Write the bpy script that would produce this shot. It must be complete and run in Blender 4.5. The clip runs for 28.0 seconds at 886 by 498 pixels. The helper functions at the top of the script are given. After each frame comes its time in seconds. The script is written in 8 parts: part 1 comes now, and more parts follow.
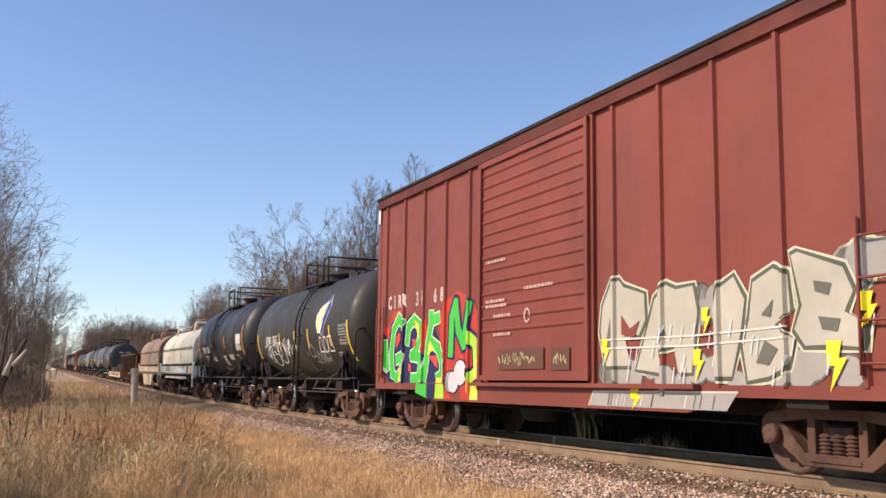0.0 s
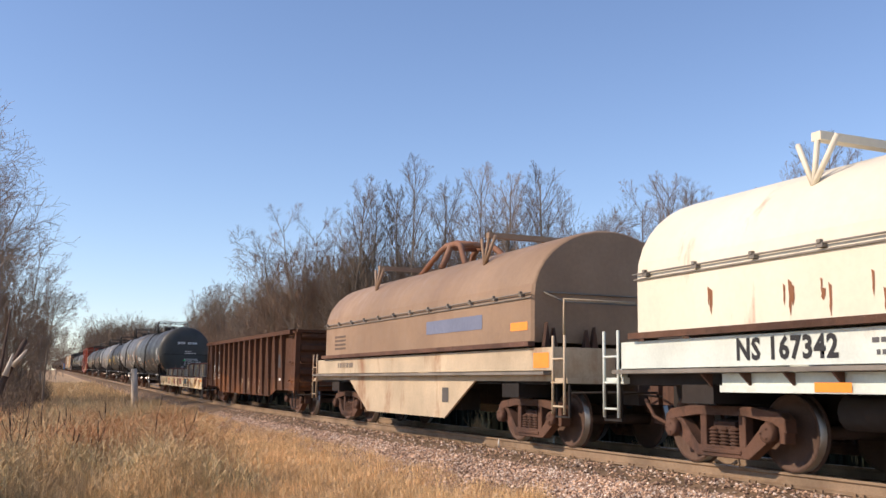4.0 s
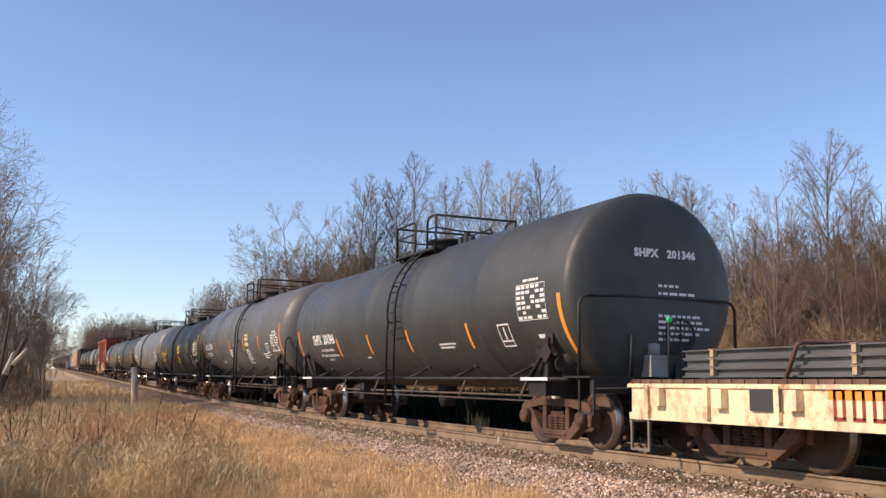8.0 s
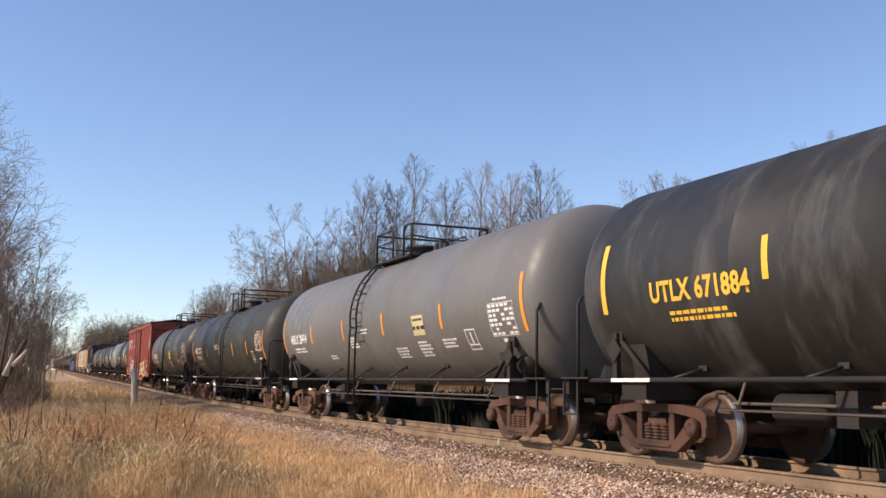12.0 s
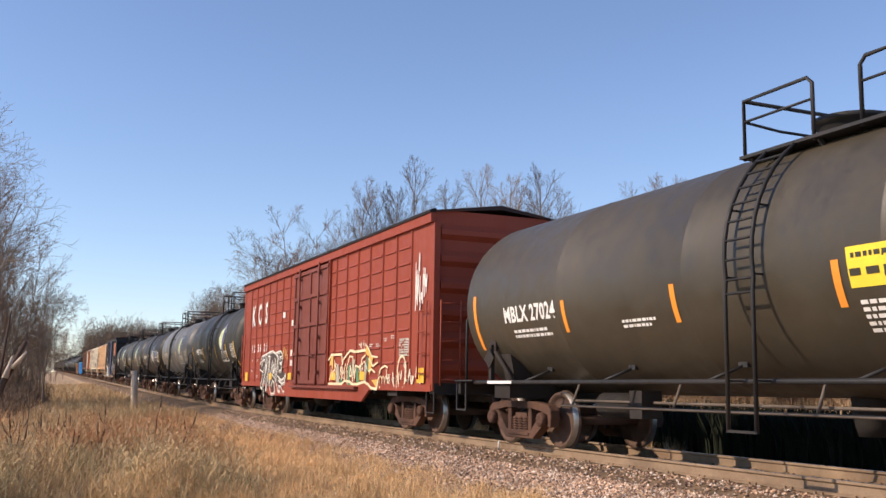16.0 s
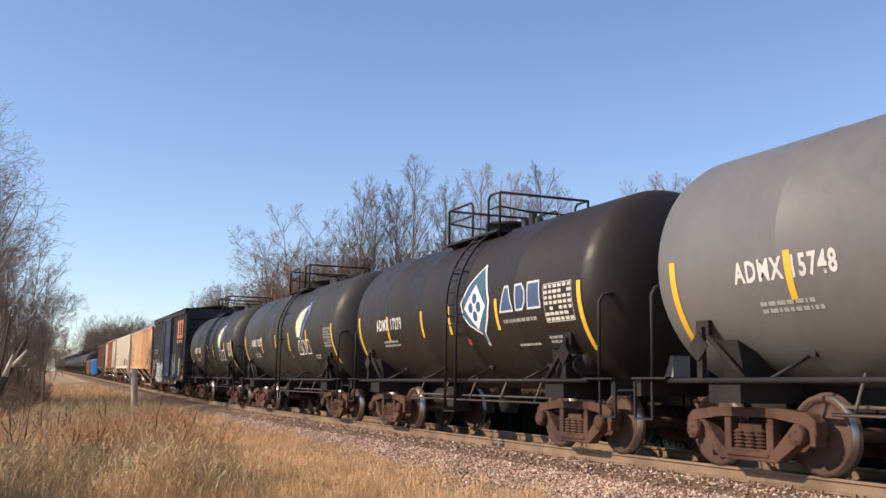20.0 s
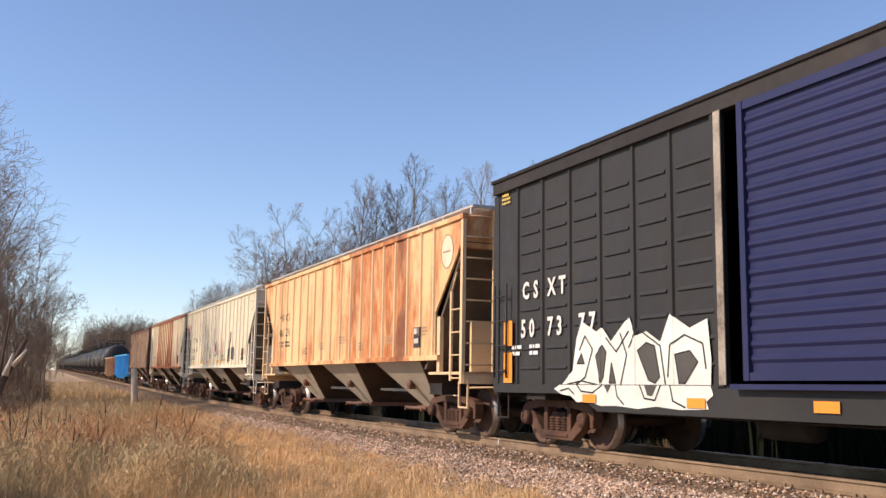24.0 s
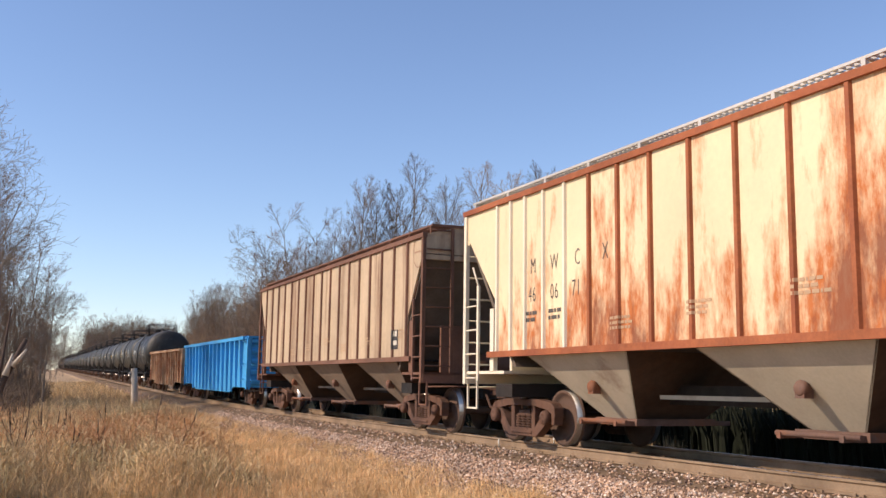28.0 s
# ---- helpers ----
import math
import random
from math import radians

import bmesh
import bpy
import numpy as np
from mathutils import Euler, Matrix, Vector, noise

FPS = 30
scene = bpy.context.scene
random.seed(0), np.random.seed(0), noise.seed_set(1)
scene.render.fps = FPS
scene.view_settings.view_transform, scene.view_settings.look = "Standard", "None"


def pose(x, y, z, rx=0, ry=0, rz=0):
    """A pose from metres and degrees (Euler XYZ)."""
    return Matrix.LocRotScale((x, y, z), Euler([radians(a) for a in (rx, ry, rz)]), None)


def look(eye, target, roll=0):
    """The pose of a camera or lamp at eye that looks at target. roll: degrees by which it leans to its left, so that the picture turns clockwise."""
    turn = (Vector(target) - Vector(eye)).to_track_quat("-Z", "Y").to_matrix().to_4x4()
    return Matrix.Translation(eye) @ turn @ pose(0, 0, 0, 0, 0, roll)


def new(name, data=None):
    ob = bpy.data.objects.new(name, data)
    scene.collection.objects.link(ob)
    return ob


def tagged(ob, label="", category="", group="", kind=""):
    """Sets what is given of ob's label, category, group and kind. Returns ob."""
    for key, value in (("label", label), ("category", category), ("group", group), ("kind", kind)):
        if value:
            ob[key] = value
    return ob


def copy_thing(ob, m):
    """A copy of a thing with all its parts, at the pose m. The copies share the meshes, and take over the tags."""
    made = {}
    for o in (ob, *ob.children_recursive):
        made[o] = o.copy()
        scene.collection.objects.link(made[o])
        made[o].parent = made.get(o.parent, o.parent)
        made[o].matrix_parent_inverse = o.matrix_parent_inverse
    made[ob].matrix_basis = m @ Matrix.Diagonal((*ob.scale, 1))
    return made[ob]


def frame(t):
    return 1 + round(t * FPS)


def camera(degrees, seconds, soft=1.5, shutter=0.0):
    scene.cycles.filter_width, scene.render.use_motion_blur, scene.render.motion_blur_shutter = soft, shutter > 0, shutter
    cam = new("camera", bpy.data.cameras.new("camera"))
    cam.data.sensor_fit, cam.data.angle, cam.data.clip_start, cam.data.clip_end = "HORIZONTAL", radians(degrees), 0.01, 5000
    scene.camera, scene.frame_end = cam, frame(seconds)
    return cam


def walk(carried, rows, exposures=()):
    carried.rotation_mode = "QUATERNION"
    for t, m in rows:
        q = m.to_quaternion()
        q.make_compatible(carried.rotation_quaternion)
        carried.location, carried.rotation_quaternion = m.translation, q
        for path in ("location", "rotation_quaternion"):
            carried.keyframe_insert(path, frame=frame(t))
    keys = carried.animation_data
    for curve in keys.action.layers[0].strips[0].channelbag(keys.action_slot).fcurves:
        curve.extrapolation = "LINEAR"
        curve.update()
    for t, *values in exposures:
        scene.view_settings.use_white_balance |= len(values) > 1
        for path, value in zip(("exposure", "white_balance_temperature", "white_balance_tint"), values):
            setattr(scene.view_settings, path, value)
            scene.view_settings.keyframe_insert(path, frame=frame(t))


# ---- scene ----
DC = 9.25           # distance of the track's centre line from the camera's line
SECONDS = 28.0


def gone(t):
    """How far the train has rolled by t seconds: it gathers a little speed."""
    return 12.28 * t + .00625 * t * t


def bend(y):
    """Easing of the line to the right and up, beyond the camera: quadratic, then straight."""
    y = max(0.0, y - 6.0)
    return y * y if y < 57.0 else 57.0 * (2 * y - 57.0)


def centre(y):
    """The track's centre line on top of the rails."""
    return DC + 2.78e-4 * bend(y), y, 1.37e-4 * bend(y)


def slope(y):
    y = min(57.0, max(0.0, y - 6.0))
    return 2 * y * 2.78e-4, 2 * y * 1.37e-4


def on_track(y):
    x, yy, z = centre(y)
    a, b = slope(y)
    return pose(x, yy, z, math.degrees(math.atan(b)), 0, -math.degrees(math.atan(a)))


# ---- camera: on a tripod that sways a little ----
cam = camera(48.86, SECONDS)
EYE = Vector((0, 0, 0.92))


def view(up):
    """Looks 23.93 degrees to the right of the track, tipped up, with up degrees of sway."""
    yaw, tip = radians(23.93), radians(8.11 + up)
    way = Vector((math.sin(yaw) * math.cos(tip), math.cos(yaw) * math.cos(tip), math.sin(tip)))
    return look(EYE, EYE + way, 0.81)


SWAY = ((0, 0.0), (0.8, 0.035), (2, 0.0), (3.5, 0.035), (5.5, -0.065), (8, -0.065), (9.2, 0.035), (11, 0.0), (12.5, 0.02), (14.5, 0.035), (16, 0.13),
        (17.5, 0.13), (18.2, 0.05), (20, 0.05), (21.5, 0.02), (24.5, 0.0), (25.2, -0.065), (26.5, -0.065), (28, 0.0))
walk(cam, [(t, view(a)) for t, a in SWAY], [(0, 0.1, 6500, 20), (SECONDS, 0.1, 6500, 20)])

# ---- light: a low winter sun from the camera's side of the line ----
SUN_WAY = Vector((-0.80, 0.15, 0.54)).normalized()
world = bpy.data.worlds.new("world")
scene.world = world
world.use_nodes = True
sky = world.node_tree.nodes.new("ShaderNodeTexSky")
sky.sky_type = "NISHITA"
sky.sun_disc = False
sky.sun_elevation = math.asin(SUN_WAY.z)
sky.sun_rotation = math.atan2(SUN_WAY.x, SUN_WAY.y)
sky.air_density, sky.dust_density, sky.ozone_density = 1.0, 0.1, 3.2
back = world.node_tree.nodes["Background"]
back.inputs["Strength"].default_value = 0.16
world.node_tree.links.new(sky.outputs["Color"], back.inputs["Color"])
sun = new("sun", bpy.data.lights.new("sun", "SUN"))
sun.data.energy, sun.data.angle, sun.data.color = 4.5, radians(0.53), (1.0, 0.85, 0.64)
sun.matrix_world = look((-60, 30, 60), Vector((-60, 30, 60)) - SUN_WAY)

# ---- materials ----
MATS = {}


def mat(name, col, rough=0.6, metal=0.0, vary=0.25, grain=6.0, stain=0.0, stain_col=(0.1, 0.05, 0.03), stain_scale=(0.7, 0.7, 0.7), stain_low=0.5, bump=0.0,
        bump_scale=40.0, dust=0.0, dust_col=(0.24, 0.19, 0.14), each=0.0, spec=0.3, island=0.0, wave=0.0, zone=None, foot=None, deep=None):
    """Weathered paint, metal, wood or stone: colour that varies at two scales, stains of a shape of their own, dust, fine relief."""
    if name in MATS:
        return MATS[name]
    m = bpy.data.materials.new(name)
    m.use_nodes = True
    nt = m.node_tree
    n, ln = nt.nodes, nt.links.new
    b = n["Principled BSDF"]
    b.inputs["Metallic"].default_value = metal
    b.inputs["Specular IOR Level"].default_value = spec
    tc = n.new("ShaderNodeTexCoord")

    def noise_tex(scale, detail, stretch=None, rough_=0.6):
        t = n.new("ShaderNodeTexNoise")
        t.inputs["Scale"].default_value, t.inputs["Detail"].default_value, t.inputs["Roughness"].default_value = scale, detail, rough_
        if stretch:
            mp = n.new("ShaderNodeMapping")
            mp.inputs["Scale"].default_value = stretch
            ln(tc.outputs["Object"], mp.inputs["Vector"])
            ln(mp.outputs["Vector"], t.inputs["Vector"])
        else:
            ln(tc.outputs["Object"], t.inputs["Vector"])
        return t.outputs["Fac"]

    def ramp(fac, lo, hi, a=0.0, c=1.0):
        r = n.new("ShaderNodeMapRange")
        r.clamp = True
        for key, val in zip(("From Min", "From Max", "To Min", "To Max"), (lo, hi, a, c)):
            r.inputs[key].default_value = val
        ln(fac, r.inputs["Value"])
        return r.outputs["Result"]

    def mix(fac, c1, c2, kind="MIX"):
        x = n.new("ShaderNodeMix")
        x.data_type, x.blend_type = "RGBA", kind
        for src, sock in ((fac, x.inputs[0]), (c1, x.inputs[6]), (c2, x.inputs[7])):
            if isinstance(src, (int, float)):
                sock.default_value = src
            elif isinstance(src, (tuple, list)):
                sock.default_value = (*src[:3], 1)
            else:
                ln(src, sock)
        return x.outputs[2]

    big = ramp(noise_tex(grain * 0.13, 4), 0.3, 0.7, 1 - vary, 1 + vary)
    fine = ramp(noise_tex(grain * 4, 5), 0.25, 0.75, 1 - vary * 0.5, 1 + vary * 0.5)
    mul = n.new("ShaderNodeMath")
    mul.operation = "MULTIPLY"
    ln(big, mul.inputs[0]), ln(fine, mul.inputs[1])
    fac = mul.outputs[0]
    for amount, node, out in ((each, "ShaderNodeObjectInfo", "Random"), (island, "ShaderNodeNewGeometry", "Random Per Island")):
        if amount:
            o = n.new(node)
            m2 = n.new("ShaderNodeMath")
            m2.operation = "MULTIPLY"
            ln(ramp(o.outputs[out], 0, 1, 1 - amount, 1 + amount), m2.inputs[0])
            ln(fac, m2.inputs[1])
            fac = m2.outputs[0]
    vm = n.new("ShaderNodeVectorMath")
    vm.operation = "SCALE"
    vm.inputs[0].default_value = col[:3]
    ln(fac, vm.inputs["Scale"])
    c = vm.outputs["Vector"]
    if dust:
        c = mix(ramp(noise_tex(0.5, 5, (1, 1, 0.35)), 0.42, 0.75, 0, dust), c, dust_col)
    r_out = ramp(noise_tex(grain, 3), 0.3, 0.7, max(0.05, rough - 0.12), min(1, rough + 0.1))
    if stain:
        field = noise_tex(1.0, 7, stain_scale, 0.68)
        # more rust along stretches of the car (zone: from, to, how much) and towards its foot (foot: from height, to height, how much)
        if zone or foot:
            xyz = n.new("ShaderNodeSeparateXYZ")
            ln(tc.outputs["Object"], xyz.inputs[0])
        extra = []
        for z0, z1, much in zone or ():
            extra += [ramp(xyz.outputs[1], z0 - .4, z0 + .4, 0, much), ramp(xyz.outputs[1], z1 - .4, z1 + .4, 0, -much)]
        if foot:
            extra += [ramp(xyz.outputs[2], foot[0], foot[1], foot[2], 0)]
        for e in extra:
            ad = n.new("ShaderNodeMath")
            ln(field, ad.inputs[0]), ln(e, ad.inputs[1])
            field = ad.outputs[0]
        s1 = ramp(field, stain_low, stain_low + 0.12)
        s2 = ramp(noise_tex(2.2, 6, tuple(k * 1.6 + .3 for k in stain_scale), 0.7), 0.32, 0.6, 0.3, 1.0)
        m3 = n.new("ShaderNodeMath")
        m3.operation = "MULTIPLY"
        ln(s1, m3.inputs[0]), ln(s2, m3.inputs[1])
        m4 = n.new("ShaderNodeMath")
        m4.operation = "MULTIPLY"
        m4.inputs[1].default_value = stain
        ln(m3.outputs[0], m4.inputs[0])
        c = mix(m4.outputs[0], c, stain_col)
        if deep:
            # the heart of the heaviest rust turns dark
            c = mix(ramp(field, stain_low + deep[3], stain_low + deep[3] + .10, 0, .85), c, deep[:3])
    ln(c, b.inputs["Base Color"])
    ln(r_out, b.inputs["Roughness"])
    if bump:
        bp = n.new("ShaderNodeBump")
        bp.inputs["Strength"].default_value = bump
        bp.inputs["Distance"].default_value = 0.02
        ln(noise_tex(bump_scale, 4), bp.inputs["Height"])
        if wave:
            bp2 = n.new("ShaderNodeBump")
            bp2.inputs["Strength"].default_value, bp2.inputs["Distance"].default_value = wave, 0.05
            ln(noise_tex(0.9, 2), bp2.inputs["Height"])
            ln(bp2.outputs["Normal"], bp.inputs["Normal"])
        ln(bp.outputs["Normal"], b.inputs["Normal"])
    MATS[name] = m
    return m


RUST = (0.23, 0.075, 0.025)
M_TRUCK = mat("truck_steel", (0.085, 0.045, 0.031), 0.85, vary=0.45, grain=9, dust=0.7, dust_col=(0.19, 0.095, 0.055), stain=0.6, stain_col=(0.035, 0.022, 0.017), stain_scale=(3, 3, 3), stain_low=0.52, bump=0.5, each=0.4)
M_WHEEL = mat("wheel_steel", (0.095, 0.058, 0.042), 0.85, vary=0.4, grain=9, dust=0.6, dust_col=(0.16, 0.09, 0.06), bump=0.4)
M_TREAD = mat("tread_steel", (0.36, 0.34, 0.31), 0.42, 1.0, vary=0.2)
M_UNDER = mat("under_steel", (0.022, 0.019, 0.017), 0.85, vary=0.35, dust=0.5, dust_col=(0.09, 0.065, 0.05), bump=0.3)
M_BLACKPIPE = mat("black_pipe", (0.022, 0.022, 0.023), 0.6, vary=0.3, dust=0.3, dust_col=(0.10, 0.08, 0.06))
M_WHITE = mat("white_paint", (0.78, 0.76, 0.70), 0.6, vary=0.12, grain=9, stain=0.5, stain_col=(0.3, 0.26, 0.2), stain_low=0.55)
M_YELLOW = mat("yellow_paint", (0.80, 0.47, 0.05), 0.5, vary=0.12)
M_ORANGE = mat("orange_film", (0.85, 0.30, 0.04), 0.4, vary=0.1)
M_DARKMARK = mat("dark_lettering", (0.025, 0.025, 0.028), 0.6, vary=0.2)
M_RED = mat("red_paint", (0.55, 0.035, 0.03), 0.5, vary=0.15)
M_RAIL = mat("rail_steel", (0.25, 0.175, 0.11), 0.75, vary=0.3, grain=12, bump=0.3, stain=0.5, stain_col=(0.12, 0.065, 0.04))
M_RAILTOP = mat("rail_running_surface", (0.45, 0.42, 0.38), 0.3, 1.0, vary=0.1)
M_TIE = mat("weathered_tie", (0.23, 0.165, 0.105), 0.95, vary=0.4, grain=10, bump=0.6, bump_scale=25, stain=0.6, stain_col=(0.07, 0.05, 0.04), stain_scale=(1, 5, 5), each=0.2)
M_STONE = mat("quartzite_ballast", (0.44, 0.285, 0.185), 0.9, vary=0.25, grain=14, bump=0.3, island=0.55)
M_STONE_PALE = mat("pale_ballast", (0.66, 0.53, 0.42), 0.9, vary=0.25, grain=14, bump=0.3, island=0.35)
M_STONE_DARK = mat("dark_ballast", (0.17, 0.105, 0.078), 0.9, vary=0.25, grain=14, bump=0.3, island=0.5)
M_BED = mat("ballast_bed", (0.20, 0.130, 0.090), 0.95, vary=0.35, grain=25, bump=0.9, bump_scale=30)
M_DIRT = mat("fouled_ballast", (0.18, 0.118, 0.068), 0.95, vary=0.4, grain=18, bump=0.9, bump_scale=25, stain=0.5, stain_col=(0.10, 0.065, 0.045), stain_scale=(2, 2, 2))
M_SOIL = mat("dry_turf", (0.43, 0.30, 0.175), 0.95, vary=0.35, grain=9, bump=0.9, bump_scale=18, stain=0.6, stain_col=(0.19, 0.145, 0.08), stain_scale=(0.35, 0.35, 0.35))
M_GRASS = mat("dry_grass", (0.63, 0.445, 0.235), 0.9, vary=0.25, grain=3, island=0.5, stain=0.75, stain_col=(0.20, 0.165, 0.10), stain_scale=(0.9, 0.6, 0.6), stain_low=0.50)
M_STRAW = mat("matted_straw", (0.72, 0.485, 0.245), 0.9, vary=0.25, grain=3, island=0.4, stain=0.4, stain_col=(0.30, 0.21, 0.12), stain_scale=(0.7, 0.7, 0.7))
# near-black: the train's shade on the far brush is put into this colour
M_BRUSHSHADE = mat("shade_toned_brush", (0.014, 0.018, 0.010), 0.95, vary=0.3, grain=3, island=0.4)
M_GRASS_RED = mat("rusty_grass", (0.52, 0.285, 0.135), 0.9, vary=0.25, grain=3, island=0.45)
M_GRASS_GREY = mat("grey_green_grass", (0.50, 0.405, 0.225), 0.9, vary=0.3, grain=3, island=0.45)
M_GRASS_GREEN = mat("green_undergrowth", (0.10, 0.105, 0.045), 0.9, vary=0.3, grain=3, island=0.4)
M_BARK = mat("grey_brown_bark", (0.20, 0.16, 0.12), 0.95, vary=0.3, grain=5, bump=0.4, bump_scale=12, each=0.2)
M_TWIG = mat("bare_twigs", (0.195, 0.15, 0.11), 0.95, vary=0.25, grain=1.2, each=0.3)
M_TWIG_RED = mat("reddish_twigs", (0.23, 0.152, 0.102), 0.95, vary=0.25, grain=1.2, each=0.25)
M_TAN = mat("tan_brush", (0.46, 0.32, 0.185), 0.95, vary=0.3, grain=1.2, each=0.3)
M_POST = mat("bleached_wood", (0.62, 0.52, 0.40), 0.9, vary=0.25, grain=9, bump=0.6, bump_scale=20, stain=0.5, stain_col=(0.3, 0.24, 0.18), stain_scale=(8, 8, 0.8))


def text_mat(col):
    return mat("lettering_%d_%d_%d" % tuple(int(c * 100) for c in col), col, 0.6, vary=0.12, grain=12)


# ---- mesh building ----
def box(bm, x, y, z, sx, sy, sz, rot=None):
    """A box with centre x, y, z and full sizes."""
    m = Matrix.Translation((x, y, z))
    if rot:
        m = m @ Euler([radians(a) for a in rot]).to_matrix().to_4x4()
    vs = [bm.verts.new(m @ Vector((i * sx / 2, j * sy / 2, k * sz / 2))) for i in (-1, 1) for j in (-1, 1) for k in (-1, 1)]
    for q in ((0, 1, 3, 2), (4, 6, 7, 5), (0, 4, 5, 1), (2, 3, 7, 6), (0, 2, 6, 4), (1, 5, 7, 3)):
        bm.faces.new([vs[i] for i in q])
    return vs


def slab(bm, x0, x1, y0, y1, z0, z1):
    return box(bm, (x0 + x1) / 2, (y0 + y1) / 2, (z0 + z1) / 2, abs(x1 - x0), abs(y1 - y0), abs(z1 - z0))


def tube(bm, pts, r, seg=6, cap=True, r2=None):
    """A round bar along points."""
    pts = [Vector(p) for p in pts]
    rings = []
    for i, p in enumerate(pts):
        d = (pts[min(i + 1, len(pts) - 1)] - pts[max(i - 1, 0)]).normalized()
        a = d.orthogonal().normalized() if i == 0 else (rings[-1][1] - d * rings[-1][1].dot(d)).normalized()
        c = d.cross(a)
        rr = r if r2 is None else r + (r2 - r) * i / max(1, len(pts) - 1)
        rings.append(([bm.verts.new(p + (a * math.cos(t) + c * math.sin(t)) * rr) for t in (2 * math.pi * k / seg for k in range(seg))], a))
    for (u, _), (w, _) in zip(rings, rings[1:]):
        for k in range(seg):
            f = bm.faces.new((u[k], u[(k + 1) % seg], w[(k + 1) % seg], w[k]))
            f.smooth = seg > 4
    if cap:
        bm.faces.new(rings[0][0][::-1])
        bm.faces.new(rings[-1][0])


def lathe(bm, prof, axis="y", seg=32, centre_=(0, 0, 0), smooth=True):
    """Turns a profile of (along, radius) about an axis; radius 0 closes it."""
    c = Vector(centre_)
    rings = []
    for a, r in prof:
        if r < 1e-6:
            rings.append([bm.verts.new(c + ({"x": Vector((a, 0, 0)), "y": Vector((0, a, 0)), "z": Vector((0, 0, a))}[axis]))])
            continue
        ring = []
        for k in range(seg):
            t = 2 * math.pi * k / seg
            u, w = r * math.cos(t), r * math.sin(t)
            ring.append(bm.verts.new(c + Vector({"x": (a, u, w), "y": (u, a, w), "z": (u, w, a)}[axis])))
        rings.append(ring)
    for p, q in zip(rings, rings[1:]):
        for k in range(seg):
            k2 = (k + 1) % seg
            vs = [p[k % len(p)], p[k2 % len(p)], q[k2 % len(q)], q[k % len(q)]]
            vs = list(dict.fromkeys(vs))
            if len(vs) > 2:
                f = bm.faces.new(vs)
                f.smooth = smooth


def prism(bm, poly, x0, x1, axis="x"):
    """A polygon of (y, z) pairs (or of (x, z) along y) drawn out to a plate."""
    put = (lambda u, w, d: (d, u, w)) if axis == "x" else (lambda u, w, d: (u, d, w)) if axis == "y" else (lambda u, w, d: (u, w, d))
    a = [bm.verts.new(put(u, w, x0)) for u, w in poly]
    b = [bm.verts.new(put(u, w, x1)) for u, w in poly]
    bm.faces.new(a)
    bm.faces.new(b[::-1])
    for k in range(len(poly)):
        k2 = (k + 1) % len(poly)
        bm.faces.new((a[k], b[k], b[k2], a[k2]))


def mesh_of(name, bm):
    bmesh.ops.recalc_face_normals(bm, faces=bm.faces[:])
    me = bpy.data.meshes.new(name)
    bm.to_mesh(me)
    bm.free()
    return me


def part(name, bm, material, parent, label="", at=None):
    """One mesh object under a thing or a part (or a thing of its own without a parent)."""
    me = mesh_of(name, bm) if isinstance(bm, bmesh.types.BMesh) else bm
    if material and not me.materials:
        for x in (material if isinstance(material, (list, tuple)) else (material,)):
            me.materials.append(x)
    ob = new(name, me)
    if parent:
        ob.parent = parent
    if at is not None:
        ob.matrix_basis = at
    if label:
        ob["label"] = label
    return ob


def thing(name, label, category, group="", kind=""):
    return tagged(new(name), label, category, group, kind)


def B():
    return bmesh.new()


def text_mesh(s, size, spacing=1.0, bold=0.0):
    cu = bpy.data.curves.new("lettering", "FONT")
    cu.body, cu.size, cu.resolution_u, cu.space_character, cu.offset = s, size, 2, spacing, bold
    cu.align_x, cu.align_y = "CENTER", "CENTER"
    ob = bpy.data.objects.new("lettering", cu)
    me = bpy.data.meshes.new_from_object(ob)
    bpy.data.objects.remove(ob)
    bpy.data.curves.remove(cu)
    return me


